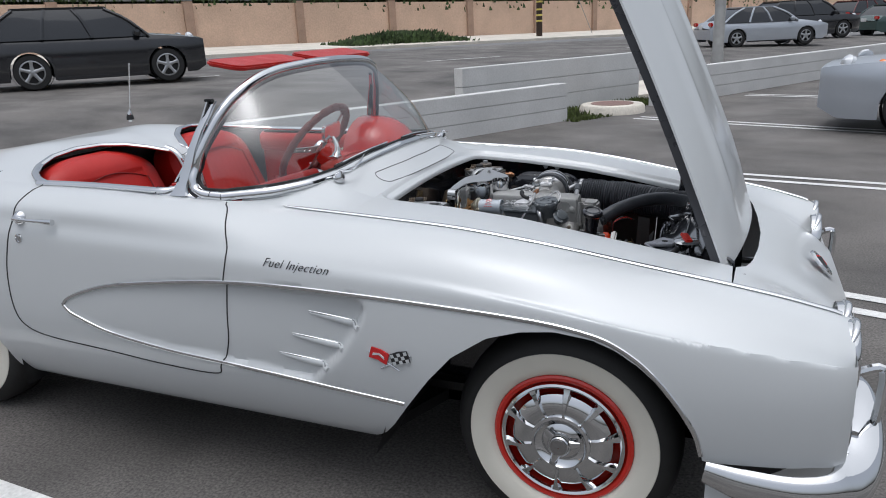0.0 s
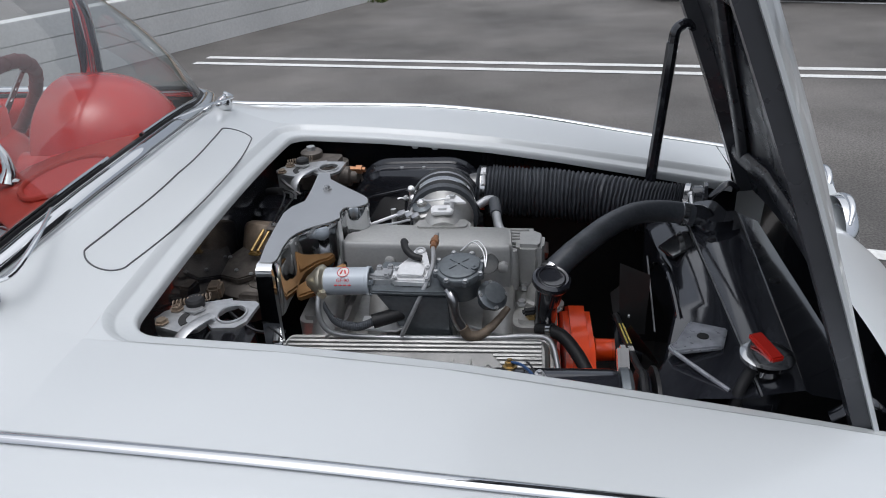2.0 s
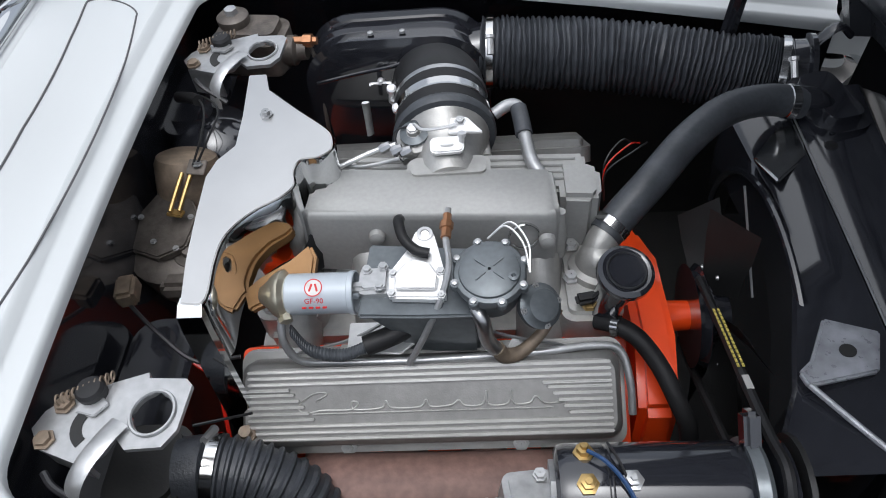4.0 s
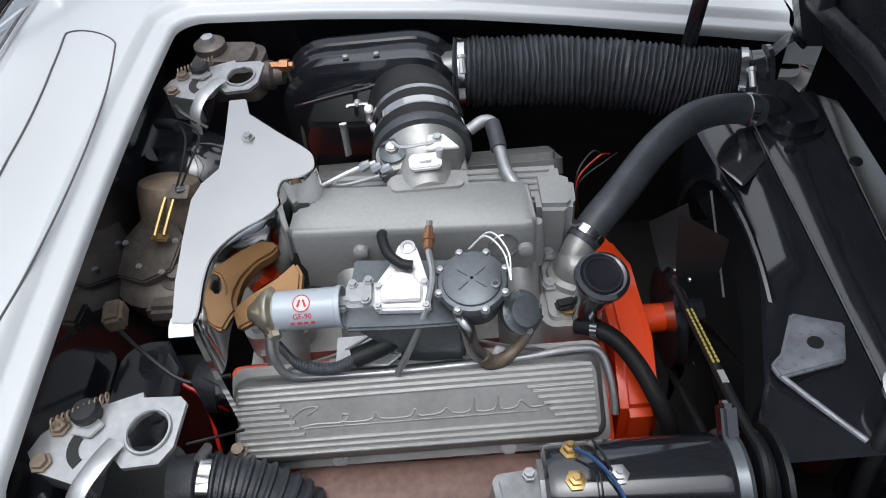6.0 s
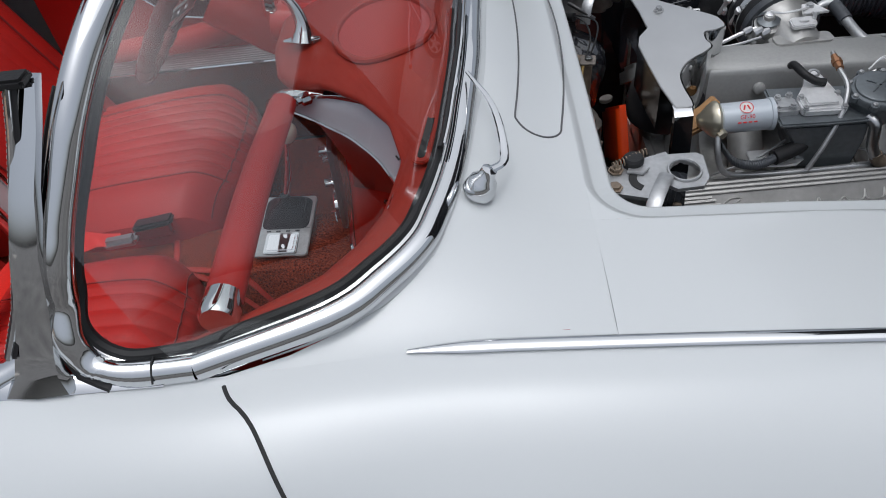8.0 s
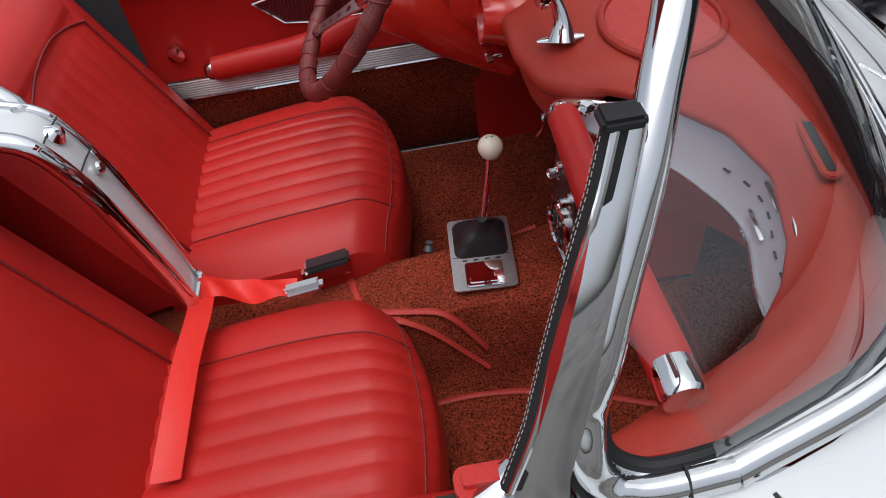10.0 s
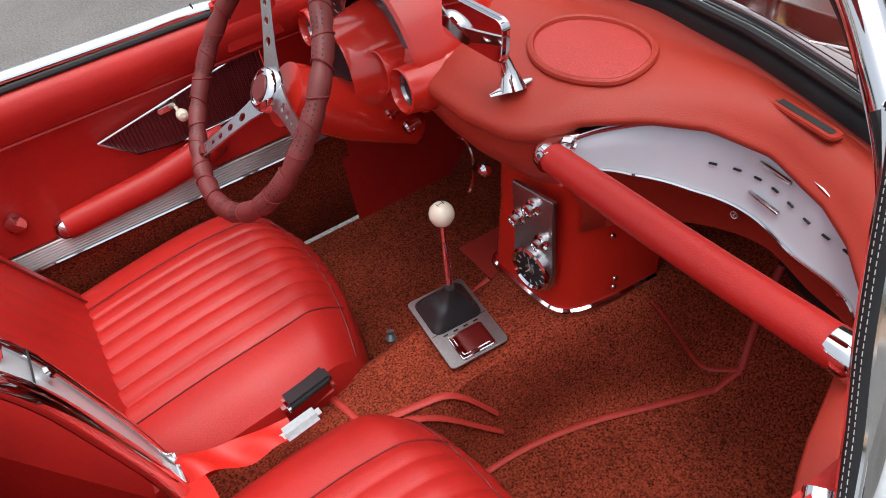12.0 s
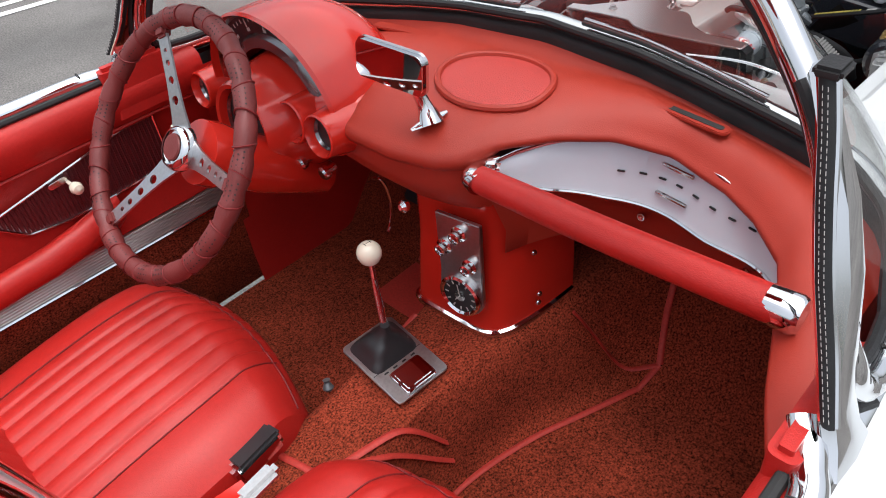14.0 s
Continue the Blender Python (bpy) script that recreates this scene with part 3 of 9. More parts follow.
modern_car("sedan_car", "silver sedan car on the street", pose(0.75, 28.1, ground_z(0.75, 28.1) + 0.012, 0, 0, 28), 4.55, 1.77, 1.43, 0.31, "car_silver", 0.27, 0.68, (0.22, 0.02, -0.22, -0.40), 1.35, -1.3)
modern_car("suv_car", "black sport utility car on the street", pose(2.6, 35.2, ground_z(2.6, 35.2) + 0.012, 0, 0, 30), 4.6, 1.85, 1.68, 0.36, "car_black", 0.26, 0.85, (0.25, 0.08, -0.34, -0.46), 1.4, -1.3)
modern_car("wagon_car", "maroon sport utility car on the street", pose(6.4, 46.0, ground_z(6.4, 46) + 0.012, 0, 0, 45), 4.5, 1.8, 1.7, 0.35, "car_maroon", 0.26, 0.85, (0.25, 0.08, -0.34, -0.46), 1.4, -1.3)
modern_car("sedan_car", "dark green sedan car on the street", pose(7.2, 39.5, ground_z(7.2, 39.5) + 0.012, 0, 0, 40), 4.7, 1.8, 1.45, 0.32, "car_green", 0.27, 0.7, (0.22, 0.02, -0.24, -0.40), 1.4, -1.35)
x, y = -13.2, 9.9
modern_car("suv_car", "black crossover car on the far lane", pose(x, y, ground_z(x, y) + 0.012, 0, 0, 52), 4.55, 1.84, 1.66, 0.36, "car_black", 0.28, 0.88, (0.24, 0.06, -0.32, -0.46), 1.4, -1.3)


# ---- the sports car: body (x ahead from the front axle, y to its left) ----
car = thing("sports_car", "white open two-seat classic sports car with red interior, hood raised", "car")

RX = [-3.72, -3.5, -3.0, -2.5, -2.0, -1.6, -1.2, -1.1, -0.95, -0.65, -0.35, -0.2, -0.05, 0.1, 0.25, 0.4, 0.55, 0.66, 0.72]
RZ = [0.74, 0.84, 0.95, 1.0, 1.0, 0.992, 0.975, 0.97, 0.955, 0.943, 0.93, 0.912, 0.892, 0.865, 0.838, 0.816, 0.788, 0.764, 0.738]
RY = [0.40, 0.52, 0.64, 0.70, 0.725, 0.725, 0.712, 0.702, 0.675, 0.682, 0.692, 0.69, 0.684, 0.674, 0.665, 0.66, 0.652, 0.642, 0.632]


def ease(x, xs, ys, reach):
    """Interpolated, with the kinks between the stations rounded off."""
    return sum(lerp(x + reach * k / 4, xs, ys) for k in range(-4, 5)) / 9


def ridge(x):
    reach = min(0.10, max(0.0, 0.72 - x), max(0.0, x + 3.72))
    return ease(x, RX, RY, reach), ease(x, RX, RZ, reach)


ARCH_X = [-0.64, -0.60, -0.555, -0.51, -0.447, -0.367, -0.293, -0.189, -0.092, 0.0, 0.1, 0.16, 0.222, 0.27, 0.309, 0.345, 0.369, 0.382, 0.388, 0.40, 0.66]
ARCH_Z = [0.235, 0.247, 0.28, 0.332, 0.421, 0.528, 0.611, 0.681, 0.711, 0.722, 0.712, 0.692, 0.656, 0.615, 0.571, 0.52, 0.476, 0.44, 0.405, 0.40, 0.418]


def hem(x):
    """Lower edge of the side: rocker, wheel arches, front fender."""
    if x < -2.16:
        r = 0.375
        d = x + 2.591
        return max(0.25, 0.335 + math.sqrt(max(r * r - d * d, 0)) - 0.0) if abs(d) < r else 0.27
    return lerp(x, ARCH_X, ARCH_Z)


COVE_UX = [-1.80, -1.76, -1.69, -1.55, -1.29, -1.07, -0.85, -0.55, -0.29]
COVE_UZ = [0.606, 0.637, 0.665, 0.702, 0.737, 0.757, 0.764, 0.761, 0.754]
COVE_LX = [-1.80, -1.74, -1.59, -1.34, -1.10, -0.88, -0.676, -0.448]
COVE_LZ = [0.606, 0.567, 0.522, 0.489, 0.474, 0.459, 0.443, 0.428]
COVE_FZ = [0.43, 0.456, 0.57, 0.682, 0.72, 0.74, 0.77]
COVE_FX = [-0.79, -0.759, -0.646, -0.572, -0.56, -0.572, -0.61]


def cove_depth(x, z):
    """How far the side is sunk inside the cove; it runs out to nothing at the rear tip."""
    if x < -1.8 or x > -0.5:
        return 0.0
    f = lerp(z, COVE_FZ, COVE_FX) - x
    edge = min(lerp(x, COVE_UX, COVE_UZ) - z, z - lerp(x, COVE_LX, COVE_LZ))
    if f < 0 or edge < 0:
        return 0.0
    s = min(f / 0.035, 1.0)
    e = min(edge / 0.012, 1.0)
    return 0.034 * min((x + 1.8) / 1.15, 1.0) * s * s * (3 - 2 * s) * e * e * (3 - 2 * e)


def plan_width(x):
    return ease(x, [-3.72, -3.4, -3.0, -2.6, -2.2, 0.2, 0.4, 0.55, 0.64, 0.69, 0.72], [0.60, 0.76, 0.87, 0.92, 0.913, 0.913, 0.906, 0.894, 0.878, 0.858, 0.83], min(0.08, max(0.0, 0.72 - x), max(0.0, x + 3.72)))


def side_curve(x):
    """The upright section of the right side from the ridge down, as (y out, z)."""
    yr, zr = ridge(x)
    w = plan_width(x)
    k = w / 0.913
    base = [(yr, zr), (yr + 0.06, zr - 0.012), (yr + 0.125, zr - 0.05), (0.868 * k, zr - 0.105), (0.893 * k, 0.5 * (zr - 0.105) + 0.37), (w, 0.60), (0.905 * k, 0.46), (0.872 * k, 0.34), (0.82 * k, 0.25), (0.75 * k, 0.205)]
    return spline([(a, b, 0) for a, b in base], 60)


def side_y(x, z):
    """How far out the side is at a height, cove included."""
    c = side_curve(x)
    zs, ys = [-p.y for p in c], [p.x for p in c]
    return float(np.interp(-z, zs, ys)) - cove_depth(x, z)


def side_columns(xs, n=64):
    rows = []
    for x in xs:
        c = side_curve(x)
        zs, ys = np.array([-p.y for p in c]), np.array([p.x for p in c])
        s = np.concatenate([[0], np.cumsum(np.hypot(np.diff(zs), np.diff(ys)))])
        end = float(np.interp(-hem(x), zs, s))
        rows.append([(x, float(np.interp(q, s, ys)), float(-np.interp(q, s, zs))) for q in np.linspace(0, end, n)])
    return rows


DOOR_FX = [-1.165, -1.125, -1.085, -1.062, -1.074, -1.082, -1.09, -1.124, -1.16]
DOOR_FZ = [0.985, 0.955, 0.90, 0.845, 0.748, 0.651, 0.549, 0.461, 0.423]
DOOR_RX = [-2.0, -2.04, -2.065, -2.06, -2.02, -1.91, -1.63, -1.37, -1.16]
DOOR_RZ = [1.0, 0.83, 0.70, 0.56, 0.495, 0.463, 0.443, 0.424, 0.423]


def in_door(x, z):
    if not -2.065 < x < -1.08:
        return False
    front = float(np.interp(-z, [-q for q in DOOR_FZ], DOOR_FX))
    rear = float(np.interp(-z, [-q for q in DOOR_RZ], DOOR_RX))
    return z > 0.423 and rear < x < front and z > lerp(x, [-2.02, -1.91, -1.63, -1.37, -1.16], [0.495, 0.463, 0.443, 0.424, 0.423])


xs = sorted(set([round(-3.72 + 0.02 * i, 4) for i in range(75)] + [round(-2.22 + 0.0125 * i, 4) for i in range(207)] + [0.366, 0.369, 0.374, 0.378, 0.382, 0.384, 0.386, 0.388] + [round(0.39 + 0.015 * i, 4) for i in range(23)]))
xs = [x for x in xs if x <= 0.72]
cols = side_columns(xs)
for sgn, sidename in ((-1, "right"), (1, "left")):
    shell, door, cove = bmesh.new(), bmesh.new(), bmesh.new()
    pts = [[(x, sgn * (y - cove_depth(x, z)), z) for x, y, z in r] for r in cols]
    made = {}
    for i in range(len(pts) - 1):
        for j in range(63):
            q = [pts[i][j], pts[i + 1][j], pts[i + 1][j + 1], pts[i][j + 1]]
            cx, cz = sum(p[0] for p in q) / 4, sum(p[2] for p in q) / 4
            bm = door if in_door(cx, cz) else shell
            cache = made.setdefault(bm, {})
            vs = []
            for p in q:
                if p not in cache:
                    cache[p] = bm.verts.new(p)
                vs.append(cache[p])
            try:
                bm.faces.new(vs if sgn < 0 else list(reversed(vs)))
            except ValueError:
                pass
    cove.free()
    part("body_side", shell, "white", car, "white painted fender and rocker", 60)
    d = part("door", door, "white", car, "white painted door", 60)
    outline = list(zip(DOOR_FX, [min(q, 0.971) for q in DOOR_FZ])) + list(zip(DOOR_RX, DOOR_RZ))[-2::-1]
    seam = [(p.x, sgn * (side_y(p.x, p.y) + 0.0004), p.y) for p in spline([(a, b, 0) for a, b in outline], 260)]
    part("door_gap", sweep(seam, 0.0024, 6), "seam", d, "dark shut line")
    if sgn < 0:
        z = 0.905
        y0 = -side_y(-1.9, z) - 0.012
        h = part("door_handle", lathe([(0.003, 0), (0.028, 0.001), (0.026, 0.009), (0.012, 0.022), (0.002, 0.024)], (-1.985, y0 + 0.012, z), (0, -1, 0.2), 20), "chrome", d, "chrome push button handle")
        part("grip", sweep([(-1.99, y0 - 0.012, z + 0.003), (-1.93, y0 - 0.018, z + 0.003), (-1.80, y0 - 0.010, z)], [0.009, 0.008, 0.006, 0.011], 10, 12), "chrome", h)
        part("lock", lathe([(0.002, 0), (0.017, 0), (0.016, 0.005), (0.012, 0.006), (0.011, 0.003), (0.002, 0.003)], (-1.983, -side_y(-1.983, 0.835), 0.835), (0, -1, 0.05), 20), "chrome", d, "chrome lock cylinder")


def on_side(x, z, off=0.0, sgn=-1, flush=True):
    return Vector((x, sgn * (side_y(x, z) + (0 if flush else cove_depth(x, z)) + off), z))


def trim_along(name, xz, r, parent, label, mat="chrome", flat=0.6, n=90, off=0.001, sgn=-1, taper=False):
    pts = [on_side(p.x, p.y, off, sgn, False) for p in spline([(a, b, 0) for a, b in xz], n)]
    return part(name, sweep(pts, [r * 0.2, r, r, r, r, r] if taper else r, 8, flat=flat, up=(0, sgn, 0)), mat, parent, label)


trim_along("cove_upper_trim", [(-1.80, 0.606), (-1.77, 0.632), (-1.69, 0.665), (-1.55, 0.702), (-1.29, 0.737), (-1.07, 0.757), (-0.85, 0.764), (-0.55, 0.761), (-0.29, 0.754), (-0.12, 0.747), (0.0, 0.738), (0.1, 0.722), (0.16, 0.702), (0.222, 0.666), (0.27, 0.623), (0.309, 0.578), (0.345, 0.525), (0.369, 0.478), (0.384, 0.42)], 0.0068, car, "chrome side spear over the wheel arch")
trim_along("cove_lower_trim", [(-1.80, 0.606), (-1.775, 0.583), (-1.74, 0.567), (-1.59, 0.522), (-1.34, 0.489), (-1.10, 0.474), (-0.88, 0.459), (-0.676, 0.443), (-0.455, 0.428)], 0.0068, car, "chrome strip under the cove")
for sgn in (-1, 1):
    pts = []
    for i in range(80):
        x = -0.965 + 1.66 * i / 79
        yr, zr = ridge(x)
        pts.append((x, sgn * yr, zr + 0.0025))
    part("fender_trim", sweep(pts, [0.003] + [0.0095] * 24, 8, flat=0.5, up=(0, 0, 1)), "chrome", car, "thin chrome fender-top strip")
for (x0, z0), (x1, z1) in (((-0.774, 0.679), (-0.588, 0.660)), ((-0.839, 0.600), (-0.650, 0.581)), ((-0.893, 0.528), (-0.705, 0.510))):
    pts = [on_side(x0 + (x1 - x0) * i / 20, z0 + (z1 - z0) * i / 20, 0.001) for i in range(21)]
    part("louvre_spear", sweep(pts, [0.002, 0.007, 0.010, 0.012, 0.013, 0.008], 10, flat=0.9, up=(0, -1, 0)), "white", car, "white louvre with chrome edge")
    part("louvre_edge", sweep([p + Vector((0, -0.004, 0.009)) for p in pts[:-1]], [0.001, 0.003, 0.003, 0.003], 6, flat=0.7, up=(0, -1, 0)), "chrome", car)


# fender tops, cowl and opening of the hood
OPEN_X0, OPEN_X1, RIM_Y, LEDGE_Y = -0.727, 0.425, 0.486, 0.447


def rim_z(x, y=RIM_Y):
    edge = lerp(x, [-0.9, -0.72, -0.68, -0.44, -0.2, 0.04, 0.28, 0.43], [0.965, 0.954, 0.951, 0.936, 0.911, 0.871, 0.832, 0.806])
    return edge + 0.022 * (1 - min(abs(y) / RIM_Y, 1) ** 2)


SCREEN_Y = [0.0, 0.2, 0.26, 0.32, 0.38, 0.44, 0.5, 0.56, 0.62, 0.66, 0.68, 0.70, 0.71]
SCREEN_X = [-0.852, -0.864, -0.871, -0.879, -0.887, -0.898, -0.914, -0.938, -0.99, -1.05, -1.11, -1.19, -1.26]
SCREEN_Z = [1.046, 1.038, 1.032, 1.026, 1.018, 1.012, 1.008, 1.003, 0.996, 0.989, 0.984, 0.978, 0.975]


def screen_base(y):
    a = abs(y)
    return Vector((lerp(a, SCREEN_Y, SCREEN_X), y, lerp(a, SCREEN_Y, SCREEN_Z)))


def hump(f, a, b, bulge):
    return a + (b - a) * f + bulge * 4 * f * (1 - f)


for sgn in (-1, 1):
    rows = []
    for i in range(50):
        x = OPEN_X0 + (OPEN_X1 - OPEN_X0) * i / 49
        yr, zr = ridge(x)
        rows.append([(x, sgn * (RIM_Y + (yr - RIM_Y) * k / 8), hump(k / 8, rim_z(x), zr, 0.004)) for k in range(9)])
    bm = loft(rows)
    rows = []
    for i in range(13):
        f = i / 12
        row = []
        for k in range(15):
            w = k / 14
            ya = RIM_Y + (0.69 - RIM_Y) * w
            b = screen_base(sgn * ya) if w < 1 else Vector((-1.165, sgn * 0.704, 0.974))
            x = b.x + (OPEN_X0 - b.x) * f
            yr, zr = ridge(x)
            y = RIM_Y + (yr - RIM_Y) * w
            zf = hump(w, rim_z(OPEN_X0), ridge(OPEN_X0)[1], 0.004)
            g = f * f * (3 - 2 * f)
            z = b.z + (zf - b.z) * (0.55 * f + 0.45 * g)
            z = z * (1 - w**3) + zr * w**3
            row.append((x, sgn * y, z))
        rows.append(row)
    loft(rows, bm=bm)
    bmesh.ops.recalc_face_normals(bm, faces=bm.faces)
    part("fender_top", bm, "white", car, "white fender crown", 60)
rows = []
for i in range(13):
    f = i / 12
    row = []
    for k in range(41):
        y = -RIM_Y + 2 * RIM_Y * k / 40
        b = screen_base(y)
        x = b.x + (OPEN_X0 - b.x) * f
        g = f * f * (3 - 2 * f)
        row.append((x, y, b.z + (rim_z(OPEN_X0, y) - b.z) * (0.55 * f + 0.45 * g)))
    rows.append(row)
cowl = part("cowl", loft(rows), "white", car, "white cowl panel", 60)


def cowl_z(x, y):
    b = screen_base(y)
    f = min(max((x - b.x) / (OPEN_X0 - b.x), 0), 1)
    g = f * f * (3 - 2 * f)
    return b.z + (rim_z(OPEN_X0, y) - b.z) * (0.55 * f + 0.45 * g)


# crescent vent lid in the cowl, ringed by a fine gap
crescent = [(-0.762 - 0.27 * y * y + 0.046 - 0.05 * y * y, y) for y in np.linspace(-0.30, 0.30, 15)]
crescent += [(-0.7785 + 0.034 * math.cos(a), 0.300 + 0.034 * math.sin(a)) for a in np.linspace(radians(25), radians(160), 6)]
crescent += [(-0.762 - 0.27 * y * y - 0.026 + 0.01 * y * y, y) for y in np.linspace(0.30, -0.30, 15)]
crescent += [(-0.7785 + 0.034 * math.cos(a), -0.300 + 0.034 * math.sin(a)) for a in np.linspace(radians(-160), radians(-25), 6)] + crescent[:1]
ring = [Vector((p.x, p.y, cowl_z(p.x, p.y) + 0.0005)) for p in spline([(a, b, 0) for a, b in crescent], 120)]
part("vent_lid_gap", sweep(ring, 0.0015, 6), "gap", cowl, "fine gap round the cowl vent lid")

# sunk ledge round the opening
def ledge_loop(inset, dz, ri):
    o = round_rect(OPEN_X1 + 0.3 - OPEN_X0 - 2 * inset, 2 * (RIM_Y - inset), ri, 8, (OPEN_X1 + 0.3 + OPEN_X0) / 2, 0)
    pts = []
    for a, b in zip(o, o[1:] + o[:1]):
        for k in range(14):
            x, y = a[0] + (b[0] - a[0]) * k / 14, a[1] + (b[1] - a[1]) * k / 14
            pts.append((min(x, OPEN_X1), y, rim_z(min(x, OPEN_X1), y) + dz * (1 + 0.9 * max(0.0, min(x, OPEN_X1)))))
    return pts


rows = [ledge_loop(i, dz, r) for i, dz, r in ((-0.001, 0.0005, 0.075), (0.005, -0.003, 0.075), (0.010, -0.011, 0.07), (0.014, -0.014, 0.068), (0.033, -0.016, 0.055), (0.037, -0.018, 0.052), (0.0395, -0.024, 0.05), (0.0395, -0.034, 0.05))]
bm = loft(rows, close_v=True)
bmesh.ops.delete(bm, geom=[f for f in bm.faces if all(v.co.x > OPEN_X1 - 1e-4 for v in f.verts)], context="FACES")
part("opening_lip", bm, "white", car, "white rolled lip of the engine opening", 50)
for sgn in (-1, 1):
    bm = bmesh.new()
    c = Vector((OPEN_X0, sgn * RIM_Y, rim_z(OPEN_X0)))
    arc = [Vector((OPEN_X0 + 0.075 - 0.075 * math.sin(radians(a)), sgn * (RIM_Y - 0.075 + 0.075 * math.cos(radians(a))), 0)) for a in range(0, 91, 9)]
    for p in arc:
        p.z = rim_z(p.x, p.y)
    v = [bm.verts.new(p) for p in arc]
    o = bm.verts.new(c)
    for a, b in zip(v, v[1:]):
        bm.faces.new((o, a, b))
    bmesh.ops.recalc_face_normals(bm, faces=bm.faces)
    part("opening_corner", bm, "white", car, "white corner of the opening")

# nose ahead of the opening, with its front
rows = []
for i in range(15):
    row = []
    for k in range(31):
        v = -1 + 2 * k / 30
        a = abs(v)
        x0 = lerp(a, [0.0, 0.3, 0.55, 0.66, 0.72, 1.0], [0.505, 0.498, 0.480, 0.465, 0.434, 0.428])
        x = x0 + (0.72 - x0) * i / 14
        yr, zr = ridge(x)
        f = (x - 0.43) / 0.29
        zc = 0.80 - 0.05 * f - 0.16 * f * f
        z = zr + (zc - zr) * (1 - a**2.2) - 0.035 * math.exp(-(((a - 0.72) / 0.12) ** 2)) * f
        row.append((x + 0.06 * (1 - a * a) * max(0, (x - 0.5) / 0.22), v * yr, z))
    rows.append(row)
bm = loft(rows)
part("nose", bm, "white", car, "white nose panel", 60)
top = rows[-1]
low = [(0.62 + 0.05 * (1 - (abs(-1 + 2 * k / 30)) ** 2), (-1 + 2 * k / 30) * 0.74, 0.36) for k in range(31)]
mid = [((a[0] + b[0]) / 2 + 0.02, (a[1] * 1.05 + b[1]) / 2, (a[2] + b[2]) / 2) for a, b in zip(top, low)]
part("nose_front", loft([top, mid, low]), "white", car, "white front below the nose", 60)
part("fender_front", loft([[(x, s * y, z) for x, y, z in cols[-1]] + [] for s in (-1,)] + [[(0.735, -0.55, z) for x, y, z in cols[-1]]]), "white", car)
em = part("nose_emblem", lathe([(0.052, 0), (0.052, 0.006), (0.046, 0.010), (0.04, 0.008), (0.002, 0.010)], (0.70, 0, 0.68), (0.75, 0, 0.66), 32, caps=False), "chrome", car, "round chrome emblem")
for k, c in enumerate(("print_red", "black_plastic")):
    part("flag", block((0.045, 0.018, 0.003), (0.705, 0.016 - 0.032 * k, 0.689), (0, 48, 40 - 80 * k)), c, em)
for sgn in (-1, 1):
    for dy, dz in ((0.655, 0.645), (0.49, 0.63)):
        hl = part("headlight_bezel", lathe([(0.094, -0.02), (0.096, -0.005), (0.092, 0.010), (0.084, 0.016), (0.078, 0.008), (0.070, -0.005)], (0.722, sgn * dy, dz), (1, 0, 0.02), 32, caps=False), "chrome", car, "chrome headlight bezel")
        part("lens", lathe([(0.071, -0.005), (0.055, 0.008), (0.03, 0.015), (0.002, 0.017)], (0.722, sgn * dy, dz), (1, 0, 0.02), 32, caps=False), "lamp_clear", hl)
        part("brow", sweep([(0.708, sgn * (dy - 0.078), dz + 0.055), (0.722, sgn * (dy - 0.045), dz + 0.083), (0.728, sgn * dy, dz + 0.093), (0.722, sgn * (dy + 0.045), dz + 0.083), (0.708, sgn * (dy + 0.078), dz + 0.055)], [0.004, 0.009, 0.011, 0.009, 0.004], 10, 20, flat=0.8), "chrome", hl)
    pts = [(0.395, -0.905, 0.385), (0.50, -0.915, 0.37), (0.62, -0.905, 0.362), (0.71, -0.865, 0.368), (0.752, -0.79, 0.395), (0.768, -0.68, 0.44), (0.768, -0.56, 0.475), (0.76, -0.46, 0.48)]
    bm = sweep([(x, -sgn * y, z) for x, y, z in pts], [0.03, 0.046, 0.052, 0.058, 0.06, 0.058, 0.05, 0.035], 14, 40, flat=0.45, up=(0, -sgn * -1.0, 0.12))
    part("bumper", bm, "chrome", car, "chrome corner bumper")
    pts = [(0.74, sgn * 0.66, 0.60), (0.80, sgn * 0.66, 0.62), (0.805, sgn * 0.66, 0.54), (0.80, sgn * 0.66, 0.47)]
    part("bumper_guard", sweep(pts, 0.012, 8, 16), "chrome", car)
    part("valance", loft([[(x, sgn * (0.88 - 0.25 * max(0, (x - 0.5) / 0.25)), z) for x in np.linspace(0.40, 0.74, 10)] for z in (0.36, 0.30, 0.24)]), "white", car)
gr = part("grille", block((0.05, 0.95, 0.16), (0.66, 0, 0.44), bevel=0.04), "chrome", car, "chrome grille with teeth")
for k in range(9):
    part("tooth", lathe([(0.005, -0.06), (0.028, -0.05), (0.032, 0), (0.028, 0.05), (0.005, 0.06)], (0.70, -0.4 + 0.1 * k, 0.44), (0, 0, 1), 12), "chrome", gr)

